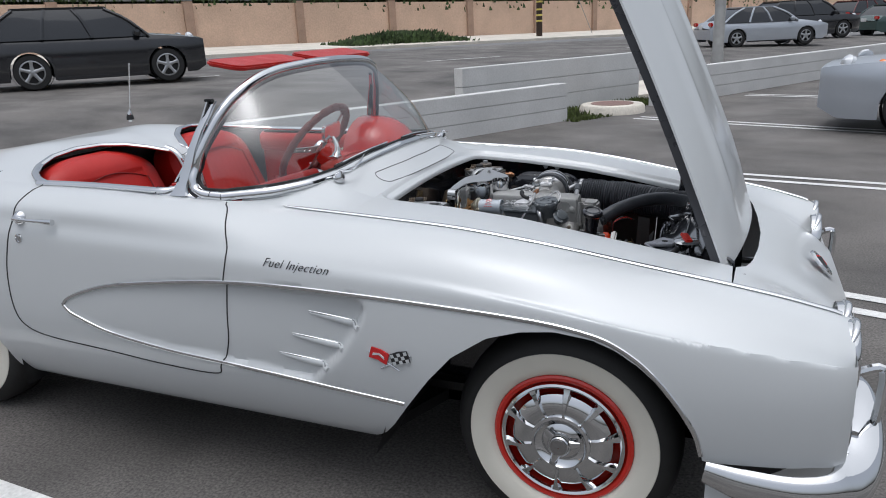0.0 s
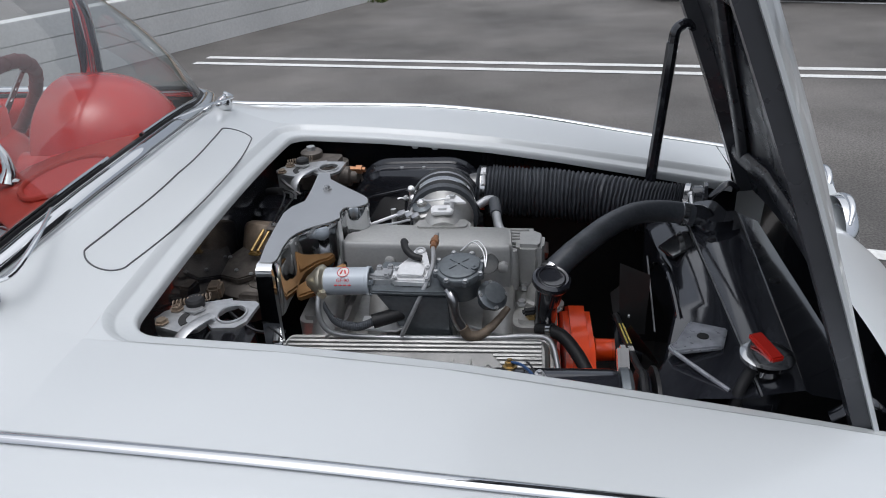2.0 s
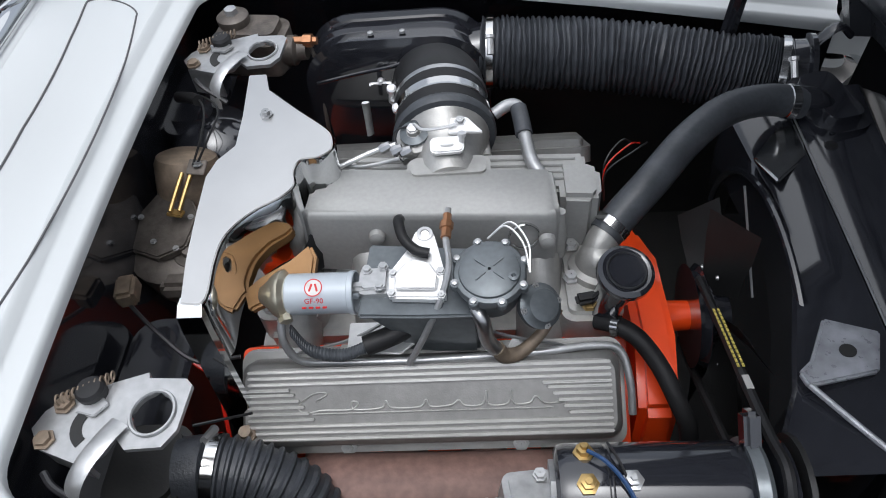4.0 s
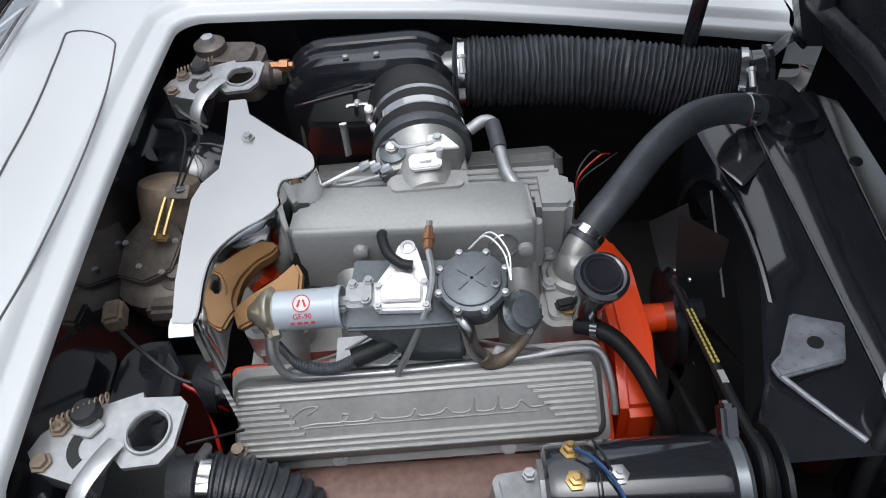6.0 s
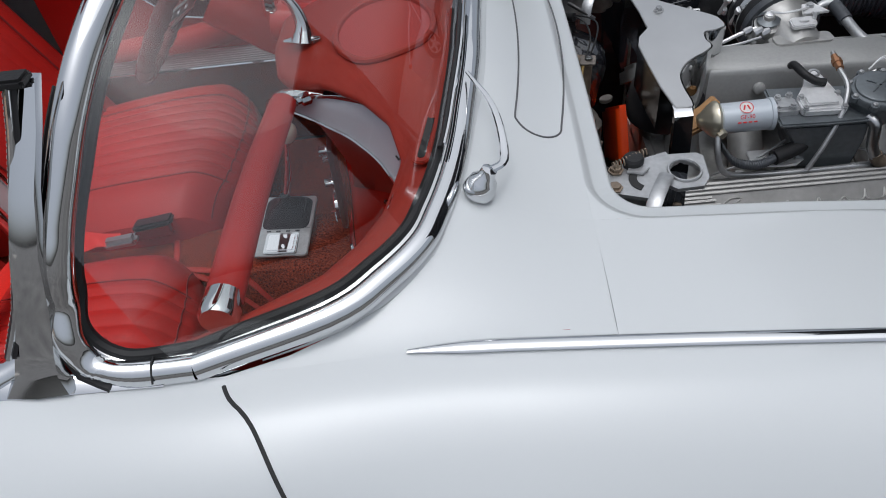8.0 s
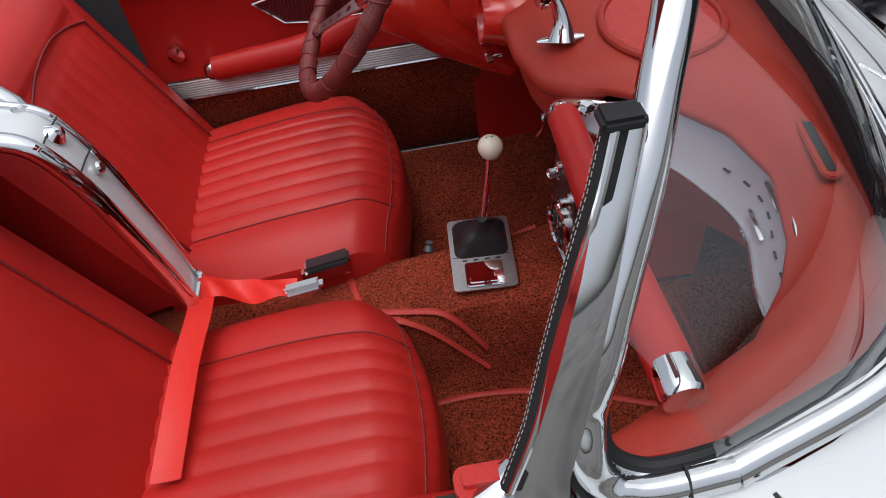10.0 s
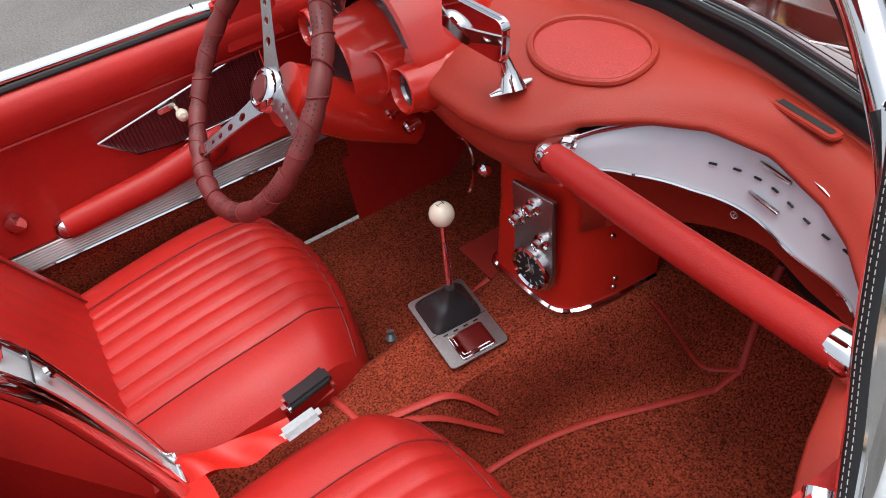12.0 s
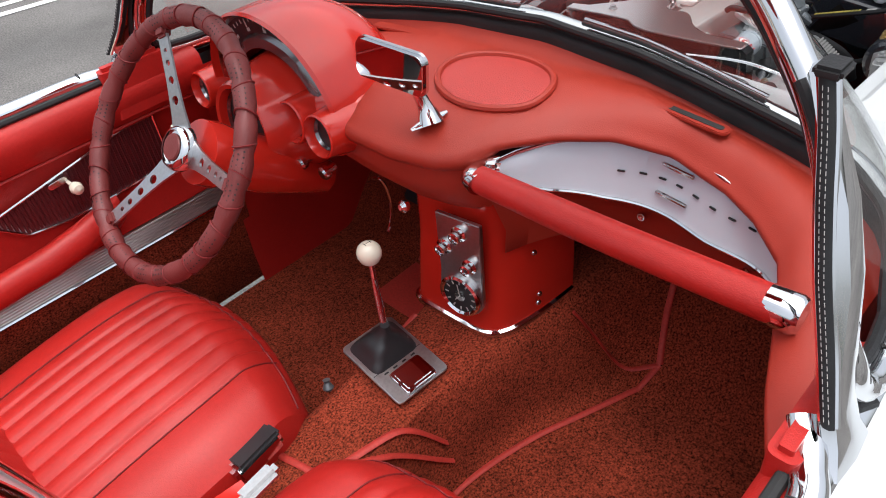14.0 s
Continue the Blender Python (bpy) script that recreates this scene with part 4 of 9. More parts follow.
# tail deck behind the seats
REAR_Y = [0.0, 0.03, 0.06, 0.10, 0.16, 0.25, 0.36, 0.48, 0.58, 0.65, 0.695, 0.725]
REAR_X = [-2.0, -2.0, -2.02, -2.075, -2.15, -2.215, -2.245, -2.24, -2.20, -2.14, -2.07, -1.99]
REAR_Z = [1.005, 1.005, 1.01, 1.03, 1.05, 1.062, 1.062, 1.05, 1.032, 1.018, 1.008, 1.0]
rows = []
for i in range(26):
    f = i / 25
    row = []
    for k in range(49):
        v = -1 + 2 * k / 48
        a = abs(v)
        ye = 0.725 * a
        x0 = lerp(ye, REAR_Y, REAR_X)
        x = x0 + (-3.72 - x0) * f
        yr, zr = ridge(x)
        zc = zr + 0.085 * (1 - a**2.2) * (1 - 0.5 * f) + 0.02 * math.exp(-(((a - 0.5) / 0.2) ** 2)) * (1 - f)
        b = max(0, 1 - f * 5)
        z = zc * (1 - b) + lerp(ye, REAR_Y, REAR_Z) * b
        row.append((x, v * yr, z))
    rows.append(row)
part("rear_deck", loft(rows), "white", car, "white rear deck with two fairings", 60)
for s in (1,):
    part("tail_panel", loft([rows[-1], [(-3.70, p[1] * 1.3, 0.55) for p in rows[-1]], [(-3.6, p[1] * 1.2, 0.28) for p in rows[-1]]]), "white", car, smooth=60)
part("deck_button", lathe([(0.010, 0), (0.009, 0.006), (0.002, 0.007)], (-2.50, -0.55, 1.035), (0, 0, 1), 12), "chrome", car)
ant = part("antenna", lathe([(0.016, -0.03), (0.014, 0.02), (0.006, 0.03), (0.0045, 0.05), (0.0035, 0.29), (0.005, 0.30)], (-2.855, 0.57, 1.085), (0.2, 0, 1), 10), "chrome_worn", car, "thin whip antenna")
part("foot", lathe([(0.022, -0.01), (0.02, 0.008), (0.01, 0.03)], (-2.855, 0.57, 1.075), (0, 0, 1), 12), "rubber", ant)
bm = sweep([(x, y, lerp(abs(y), REAR_Y, REAR_Z) + 0.004) for x, y in [(lerp(abs(v), REAR_Y, REAR_X), v) for v in np.linspace(-0.725, -0.035, 60)]], 0.015, 10, flat=0.6)
part("cockpit_rear_trim", bm, "chrome", car, "chrome edge round the seat back")
bm = sweep([(x, y, lerp(abs(y), REAR_Y, REAR_Z) + 0.004) for x, y in [(lerp(abs(v), REAR_Y, REAR_X), v) for v in np.linspace(0.725, 0.035, 60)]], 0.015, 10, flat=0.6)
part("cockpit_rear_trim", bm, "chrome", car, "chrome edge round the seat back")
for sgn in (-1, 1):
    pts = [(-2.03, sgn * 0.727, 1.004), (-1.8, sgn * 0.716, 1.003), (-1.6, sgn * 0.715, 1.0), (-1.46, sgn * 0.716, 0.998), (-1.41, sgn * 0.70, 1.0), (-1.375, sgn * 0.68, 1.012)]
    dt = part("door_top_trim", sweep(pts, 0.0165, 12, 50, flat=0.7), "chrome", car, "chrome door-top moulding")
    part("joint", sweep([(-1.458, sgn * 0.734, 0.99), (-1.458, sgn * 0.718, 1.013), (-1.458, sgn * 0.70, 1.008)], 0.0012, 6, 6), "seam", dt)

# wheels
def road_wheel(x, sgn, cover=True):
    y, z = sgn * 0.715, 0.335
    ax = (0, sgn, 0)
    w = part("wheel", lathe([(0.20, -0.085), (0.26, -0.09), (0.315, -0.075), (0.333, -0.05), (0.336, 0.0), (0.333, 0.05), (0.318, 0.076), (0.295, 0.090), (0.279, 0.0945)], (x, y, z), ax, 72, caps=False), "tyre", car, "wide whitewall tyre")
    part("whitewall", lathe([(0.279, 0.0945), (0.277, 0.0965), (0.255, 0.0975), (0.23, 0.094), (0.215, 0.086), (0.207, 0.078)], (x, y, z), ax, 72, caps=False), "whitewall", w, "cream whitewall")
    part("red_rim", lathe([(0.207, 0.070), (0.206, 0.082), (0.200, 0.086), (0.190, 0.083), (0.183, 0.072), (0.178, 0.03), (0.05, 0.02)], (x, y, z), ax, 72, caps=False), "red_paint", w, "red painted rim")
    if not cover:
        return w
    cov = part("wheel_cover", lathe([(0.183, 0.076), (0.182, 0.088), (0.176, 0.092), (0.170, 0.088), (0.168, 0.080)], (x, y, z), ax, 72, caps=False), "chrome", w, "chrome finned wheel cover")
    part("dish", lathe([(0.150, 0.070), (0.148, 0.082), (0.135, 0.092), (0.112, 0.098), (0.088, 0.096), (0.086, 0.104), (0.078, 0.106), (0.070, 0.096), (0.058, 0.092), (0.045, 0.10), (0.036, 0.102), (0.034, 0.118), (0.028, 0.124), (0.002, 0.126)], (x, y, z), ax, 72, caps=False), "chrome", cov)
    for k in range(10):
        a = 2 * math.pi * (k + 0.35) / 10
        d = Vector((math.cos(a), 0, math.sin(a)))
        t = Vector((-math.sin(a), 0, math.cos(a)))
        c = Vector((x, y, z))
        n = Vector(ax)
        rows = []
        for r, wd, h in ((0.088, 0.006, 0.104), (0.11, 0.007, 0.108), (0.135, 0.010, 0.103), (0.155, 0.014, 0.094), (0.172, 0.020, 0.089)):
            rows.append([c + d * r + t * q * wd + n * (h if abs(q) < 0.9 else h - 0.012) for q in (-1, -0.5, 0.5, 1)])
        bm = loft(rows)
        bmesh.ops.recalc_face_normals(bm, faces=bm.faces)
        part("fin", bm, "chrome", cov)
    for k in range(3):
        a = 2 * math.pi * (k + 0.1) / 3
        d = Vector((math.cos(a), 0, math.sin(a)))
        part("knock_off_ear", sweep([Vector((x, y + sgn * 0.112, z)) + d * 0.02, Vector((x, y + sgn * 0.112, z)) + d * 0.062], [0.016, 0.013, 0.007], 8, 6, flat=0.6, up=ax), "chrome", cov)
    part("cap_badge", lathe([(0.026, 0.124), (0.024, 0.128), (0.002, 0.129)], (x, y, z), ax, 24, caps=False), "steel", cov)
    return w


road_wheel(0.0, -1)
road_wheel(0.0, 1, False)
road_wheel(-2.591, -1, False)
road_wheel(-2.591, 1, False)
for x, r in ((0.0, 0.42), (-2.591, 0.40)):
    for sgn in (-1, 1):
        rows = []
        for y in (0.45, 0.86):
            rows.append([(x + (a - 0.03 if x == 0 else a), sgn * y, z) for a, z in ((-0.56, 0.2), (-0.46, 0.46), (-0.36, 0.60), (-0.2, 0.70), (0.0, 0.735), (0.15, 0.71), (0.27, 0.64), (0.36, 0.54), (0.42, 0.40), (0.43, 0.2))])
        bm = loft(rows)
        v = [bm.verts.new(p) for p in rows[0]]
        bm.faces.new(v)
        part("wheel_well", bm, "black_matte", car)
part("underbody", slab([(-3.4, -0.75), (-3.05, -0.75), (-3.05, -0.45), (-2.1, -0.45), (-2.1, -0.76), (-0.62, -0.76), (-0.5, -0.45), (0.42, -0.45), (0.42, -0.6), (0.6, -0.6), (0.6, 0.6), (0.42, 0.6), (0.42, 0.45), (-0.5, 0.45), (-0.62, 0.76), (-2.1, 0.76), (-2.1, 0.45), (-3.05, 0.45), (-3.05, 0.75), (-3.4, 0.75)], 0.20, 0.24), "black_matte", car, "black underbody")

# badges on the fender
m = basis((-0.806, -side_y(-0.806, 0.829) - 0.0035, 0.829), (1, 0, -0.045), (0, 0.20, 1))
# script in the darkened chrome: dark reflections come from its colour
part("script_badge", lettering("Fuel Injection", 0.040, m, 0.0012, 1.06, 0.5, 0.0004), "dark_chrome", car, "chrome script lettering")
for k, (mat, ang) in enumerate((("print_red", 18), ("black_plastic", -18))):
    sx = -1 if k == 0 else 1
    m = basis((-0.485 + 0.034 * sx, -side_y(-0.485, 0.585) - 0.004, 0.588), (math.cos(radians(-ang)), 0, math.sin(radians(-ang)) if k else math.sin(radians(-ang))), (0, 0.02, 1))
    fl = part("flag_badge", slab([(-0.030, -0.018), (0.0, -0.014), (0.030, -0.018), (0.030, 0.018), (0.0, 0.022), (-0.030, 0.018)], -0.002, 0.003, 0.0008, m), mat, car, "crossed flag badge")
    if k:
        bm = bmesh.new()
        for i in range(5):
            for j in range(3):
                if (i + j) % 2 == 0:
                    slab([(-0.027 + 0.0112 * i, -0.0165 + 0.0115 * j), (-0.0165 + 0.0112 * i, -0.0165 + 0.0115 * j), (-0.0165 + 0.0112 * i, -0.006 + 0.0115 * j), (-0.027 + 0.0112 * i, -0.006 + 0.0115 * j)], 0.003, 0.0042, 0, m, bm)
        part("check", bm, "white", fl)
    else:
        part("fleur", slab([(-0.02, -0.006), (0.0, 0.004), (0.02, -0.004), (0.018, 0.004), (0.0, 0.010), (-0.02, 0.003)], 0.003, 0.0042, 0, m), "white", fl)
    yb = -side_y(-0.485, 0.57) - 0.003
    part("staff", sweep([(-0.485 + 0.07 * sx, yb, 0.60), (-0.485 - 0.03 * sx, yb, 0.548)], 0.002, 6), "chrome", fl)

# raised hood
HB, HD, HN = Vector((0.408, 0, 0.775)), Vector((-0.40, 0, 0.917)).normalized(), Vector((0.917, 0, 0.40)).normalized()


def hood_point(u, y, off=0.0):
    """u metres up the hood from its front edge, at y; off along its outward normal."""
    a = min(abs(y) / 0.455, 1)
    crown = (0.042 + 0.010 * min(u / 0.2, 1)) * (1 - a**2.2) + 0.055 * (y + 0.455) / 0.91
    split = 0.012 * math.exp(-(((abs(y) - 0.20) / 0.035) ** 2)) * min(u / 0.3, 1)
    bow = 0.015 * math.sin(math.pi * min(u / 1.16, 1))
    return HB + HD * u + HN * (crown + bow + split + off) + Vector((0, y, 0))


HU = [1.16 * i / 24 for i in range(25)]
HY = [-0.455 + 0.91 * k / 44 for k in range(45)]
hood = part("hood", loft([[hood_point(u, y) for y in HY] for u in HU]), "white", car, "white hood hinged up at its front", 60)
for s in (-1, 1):
    rows = [[hood_point(u, s * yy, o) for u in HU] for yy, o in ((0.455, 0.0), (0.4555, -0.006), (0.450, -0.008))]
    part("hood_edge", loft(rows), "white", hood)
    rows = [[hood_point(u, s * yy, o) for u in HU] for yy, o in ((0.450, -0.008), (0.450, -0.032), (0.405, -0.040), (0.385, -0.015))]
    part("side_flange", loft(rows), "satin", hood, "black inner flange")
rows = [[hood_point(1.16, y, 0.0) for y in HY], [hood_point(1.165, y, -0.006) for y in HY], [hood_point(1.15, y, -0.03) for y in HY], [hood_point(1.10, y, -0.036) for y in HY], [hood_point(1.085, y, -0.015) for y in HY]]
part("rear_flange", loft(rows), "black", hood)
part("underside", loft([[hood_point(u, y, -0.014) for y in HY[2:-2]] for u in HU]), "satin", hood, "black hood underside", 60)
for y0, u0, y1, u1 in ((-0.36, 0.10, -0.05, 1.05), (0.36, 0.10, 0.05, 1.05), (-0.37, 0.55, 0.37, 0.55), (-0.40, 0.10, 0.40, 0.10), (-0.28, 1.02, 0.28, 1.02)):
    pts = [hood_point(u0 + (u1 - u0) * i / 12, y0 + (y1 - y0) * i / 12, -0.02) for i in range(13)]
    part("stiffening_rib", sweep(pts, 0.03, 10, flat=0.5, up=tuple(HN)), "satin", hood)
bm = bmesh.new()
sweep([(0.211, 0.40, 0.765), (0.216, 0.40, 0.86), (0.230, 0.40, 1.06), (0.236, 0.40, 1.15)], 0.014, 8, 14, bm)
sweep([(0.236, 0.40, 1.13), (0.240, 0.402, 1.175), (0.262, 0.405, 1.19), (0.285, 0.41, 1.18)], 0.012, 8, 12, bm)
part("hood_prop", bm, "black", car, "black hood prop rod")

# windscreen
TOP_Y = [0.0, 0.13, 0.33, 0.44, 0.50, 0.55, 0.59, 0.617, 0.64, 0.66, 0.67, 0.677, 0.684]
TOP_X = [-1.165, -1.168, -1.18, -1.196, -1.212, -1.237, -1.257, -1.274, -1.290, -1.303, -1.314, -1.319, -1.324]
TOP_Z = [1.392, 1.390, 1.378, 1.353, 1.325, 1.285, 1.242, 1.20, 1.16, 1.12, 1.08, 1.04, 1.0]


def hoop(sgn, n=70):
    return [Vector((p.x, sgn * p.y, p.z)) for p in spline(list(zip(TOP_X, TOP_Y, TOP_Z)), n)]


ys = [-0.700 + 1.400 * k / 90 for k in range(91)]
base = [screen_base(y) + Vector((-0.006, 0, 0.006)) for y in ys]


def corner(sgn):
    """The rounded lower corner, from the upright to the foot of the screen."""
    return [Vector((x, sgn * y, z)) for x, y, z in ((-1.319, 0.690, 1.040), (-1.312, 0.697, 1.014), (-1.292, 0.703, 0.996), (-1.262, 0.706, 0.988))]


def upright(sgn):
    return [p for p in hoop(sgn) if p.z > 1.055]


ring = list(reversed(upright(-1))) + upright(1)[1:]
left = corner(1)
loop = spline([p for k, p in enumerate(base) if k % 3 == 0] + list(reversed(left)) + [p for k, p in enumerate(reversed(ring)) if k % 3 == 0] + corner(-1) + [base[0]], 420)


def inset(p, d, back):
    """A point of the frame drawn in towards the pane."""
    c = Vector((-1.06 - 0.1 * abs(p.y), p.y * 0.80, 1.15))
    return p + (c - p).normalized() * d + Vector((back, 0, 0))


screen = part("windscreen_frame", sweep(loop, 0.0150, 12, flat=1.15, up=(-0.8, 0, 0.6)), "chrome", car, "chrome windscreen frame")
part("frame_bead", sweep([inset(p, 0.016, -0.001) for p in loop], 0.0050, 8), "chrome_worn", screen)
part("gasket", sweep([inset(p, 0.024, -0.003) for p in loop], 0.0072, 8), "rubber", screen, "black rubber glazing seal")
part("screen_plinth", sweep([p + Vector((0.006, 0, -0.018)) for p in base if abs(p.y) < 0.69], [0.004, 0.020, 0.020, 0.020, 0.020, 0.020, 0.020, 0.004], 10, flat=0.6), "white", screen, "white painted plinth under the screen")
for sgn in (-1, 1):
    part("frame_joint", sweep([(-1.238, sgn * 0.690, 1.004), (-1.238, sgn * 0.708, 1.003), (-1.238, sgn * 0.722, 0.988)], 0.0013, 6, 8), "seam", screen)
    part("post_seal", sweep([p + Vector((-0.016, sgn * 0.004, 0.0)) for p in upright(sgn) if p.z < 1.27] + [Vector((-1.334, sgn * 0.694, 1.02)), Vector((-1.322, sgn * 0.706, 0.992)), Vector((-1.290, sgn * 0.716, 0.978))], 0.0062, 8), "rubber", screen, "black rubber seal by the post")
    part("body_shoulder", loft([[(x, sgn * (0.698 + 0.030 * f), 0.970 - 0.004 * f - 0.02 * f**6) for f in np.linspace(0, 1, 8)] for x in np.linspace(-1.36, -1.14, 10)]), "chrome", screen, "chrome sill under the screen", 60)
bl = [p + Vector((-0.018, 0, 0.010)) for p in base]
hp = list(reversed(hoop(-1, 120))) + hoop(1, 120)[1:]
arc = np.concatenate([[0], np.cumsum([(b - a).length for a, b in zip(hp, hp[1:])])])
arc = arc / arc[-1]
bc = np.concatenate([[0], np.cumsum([(b - a).length for a, b in zip(bl, bl[1:])])])
bc = bc / bc[-1]


def at_arc(pts, table, f):
    k = min(int(np.searchsorted(table, f, "right")) - 1, len(pts) - 2)
    t = (f - table[k]) / max(table[k + 1] - table[k], 1e-9)
    return pts[k].lerp(pts[k + 1], t)


rows = []
for i in range(61):
    f = i / 60
    lo, hi = at_arc(bl, bc, f), at_arc(hp, arc, 0.085 + 0.83 * f)
    out = (lo + hi) / 2 - Vector((-1.75, 0, 1.1))
    out.z = 0
    rows.append([lo.lerp(hi, k / 10) + out.normalized() * 0.035 * math.sin(math.pi * k / 10) for k in range(11)])
pane = part("windscreen_glass", loft(rows), "windscreen", screen, "curved clear windscreen", 80)
pane.visible_shadow = False
for sgn in (-1, 1):
    rows = []
    for x, y, z, a, b in ((-1.368, 0.720, 0.985, 0.085, 0.014), (-1.364, 0.710, 1.005, 0.058, 0.014), (-1.358, 0.698, 1.03, 0.052, 0.015), (-1.340, 0.683, 1.08, 0.044, 0.016), (-1.323, 0.668, 1.14, 0.036, 0.014), (-1.304, 0.643, 1.20, 0.031, 0.014), (-1.287, 0.612, 1.25, 0.028, 0.014), (-1.275, 0.590, 1.292, 0.027, 0.014)):
        rows.append([(x - a * 0.5 + a * ex, sgn * (y + b * (ey - 0.5)), z) for ex, ey in ((0, 0.1), (0.08, 0.9), (0.5, 1.1), (0.92, 0.9), (1, 0.1), (0.5, -0.1))])
    bm = loft(rows, close_v=True, caps=True)
    bmesh.ops.recalc_face_normals(bm, faces=bm.faces)
    part("side_post", bm, "chrome", screen, "chrome upright post")
    part("post_cap", block((0.030, 0.024, 0.010), (-1.281, sgn * 0.600, 1.296), bevel=0.003), "rubber", screen)
    lin = [(-1.388, 0.694, 0.707, 1.03), (-1.362, 0.670, 0.685, 1.08), (-1.341, 0.645, 0.660, 1.14), (-1.3195, 0.623, 0.638, 1.20), (-1.301, 0.606, 0.621, 1.25), (-1.2885, 0.592, 0.606, 1.292)]
    st = part("post_lining", loft([[(x + dx, sgn * (yi + (yo - yi) * q), z) for q, dx in ((0.0, 0.016), (0.03, -0.001), (0.3, -0.004), (0.7, -0.004), (0.97, -0.001), (1.0, 0.012))] for x, yi, yo, z in lin]), "rubber", screen, "black stitched post lining")
    for q in (0.36, 0.66):
        for k in range(46):
            g = [Vector((lerp(z, [r[3] for r in lin], [r[0] for r in lin]) - 0.0046, sgn * (lerp(z, [r[3] for r in lin], [r[1] for r in lin]) + 0.0145 * q), z)) for z in (1.035 + 0.0055 * k, 1.0384 + 0.0055 * k)]
            part("stitch", sweep(g, 0.00038, 4), "stitch", st)
    for q in (1, 2):
        part("post_bead", sweep([(r[0] + 0.003, sgn * r[q], r[3]) for r in lin], 0.0032, 8, 24), "chrome", screen)
    part("sill_plate", loft([[(-1.47 + 0.24 * f, sgn * (0.7285 - 0.010 * f), 0.984 - 0.006 * f) for f in np.linspace(0, 1, 8)], [(-1.455 + 0.21 * f, sgn * (0.716 - 0.012 * f), 1.000 - 0.010 * f) for f in np.linspace(0, 1, 8)], [(-1.43 + 0.17 * f, sgn * (0.708 - 0.012 * f), 1.000 - 0.012 * f) for f in np.linspace(0, 1, 8)]]), "chrome", screen, smooth=60)
    part("post_trim", slab(round_rect(0.135, 0.030, 0.010, 4, -1.362, sgn * 0.682), 0.90, 1.018, 0.008), "vinyl", screen, "red padded trim at the foot of the post")
    m = basis((-1.275, sgn * 0.27, 1.402), (0, 1, 0), (-1, 0, 0.16))
    vis = part("sun_visor", slab(round_rect(0.46, 0.165, 0.045, 6, 0, 0.02), -0.009, 0.009, 0.006, m), "vinyl", screen, "red vinyl sun visor folded up")
# wipers
for sgn in (-1, 1):
    px = Vector((-0.873, sgn * 0.472, cowl_z(-0.873, 0.472) + 0.004))
    ax = Vector((0.45, 0, 0.9)).normalized()
    wp = part("wiper", lathe([(0.020, 0), (0.022, 0.006), (0.018, 0.022), (0.011, 0.03), (0.010, 0.04), (0.002, 0.042)], px, ax, 18), "chrome", car, "chrome windscreen wiper")
    a = px + ax * 0.036
    elbow = a + Vector((0.022, -sgn * 0.028, 0.0))
    end = Vector((-0.875, -0.27 if sgn < 0 else 0.20, 1.062))
    part("arm", sweep([a, elbow, elbow.lerp(end, 0.5) + Vector((0.012, 0, 0.006)), end], [0.007, 0.006, 0.0045, 0.003], 8, 18, flat=0.6), "chrome", wp)
    blade = []
    for k in range(14):
        y = (-0.42 + 0.34 * k / 13) if sgn < 0 else (0.06 + 0.34 * k / 13)
        b = screen_base(y)
        blade.append(b + Vector((-0.022, 0, 0.030)))
    part("blade", sweep(blade, 0.004, 6), "rubber", wp)
    part("blade_spine", sweep([p + Vector((0.006, 0, 0.005)) for p in blade], 0.0028, 6), "chrome", wp)


# ---- engine bay ----
def skin(name, quad_rows, mat, parent, label="", smooth=40):
    bm = loft(quad_rows)
    return part(name, bm, mat, parent, label, smooth)


for sgn in (-1, 1):
    rows = [[(x, sgn * y, z) for x in np.linspace(-0.75, 0.46, 12)] for y, z in ((0.52, 0.90), (0.525, 0.80), (0.515, 0.62), (0.47, 0.48), (0.45, 0.30))]
    rows[0] = [(x, sgn * 0.50, rim_z(x) - 0.03) for x in np.linspace(-0.75, 0.46, 12)]
    skin("inner_fender", rows, "black", car, "glossy black inner fender")
skin("firewall", [[(x, y, z) for y in np.linspace(-0.53, 0.53, 16)] for x, z in ((-0.735, 0.925), (-0.74, 0.80), (-0.735, 0.62), (-0.70, 0.45), (-0.66, 0.28))], "black", car, "black firewall")
skin("bay_floor", [[(x, y, 0.30) for y in np.linspace(-0.5, 0.5, 6)] for x in np.linspace(-0.75, 0.6, 6)], "black_matte", car, "dark splash tray")
part("firewall_box", slab(round_rect(0.10, 0.30, 0.04), 0.50, 0.735, 0.02, pose(-0.685, -0.24, 0)), "black", car, "black blower housing")
part("firewall_shelf", slab(round_rect(0.10, 0.22, 0.03), 0.60, 0.835, 0.015, pose(-0.69, 0.31, 0)), "black", car)
skin("front_bulkhead", [[(x, y, z) for y in np.linspace(-0.52, 0.52, 8)] for x, z in ((0.535, 0.74), (0.53, 0.6), (0.52, 0.30))], "black", car)

# block, heads, intake
eng = part("engine_block", slab([(-0.555, -0.16), (-0.02, -0.16), (-0.02, 0.16), (-0.555, 0.16)], 0.34, 0.62, 0.015), "orange", car, "orange painted V8 engine block")
for sgn in (-1, 1):
    m = basis((-0.30, sgn * 0.205, 0.625), (1, 0, 0), (0, 0.80 * 1, 0.57 * sgn * -1 * 1))
    part("cylinder_head", slab(round_rect(0.545, 0.20, 0.012), -0.10, 0.025, 0.008, m), "orange", eng, "orange cylinder head")
bm = slab([(-0.55, -0.14), (-0.045, -0.14), (-0.045, 0.15), (-0.55, 0.15)], 0.60, 0.70, 0.02)
intake = part("intake_manifold", bm, "cast_light", car, "sand-cast aluminium intake manifold")
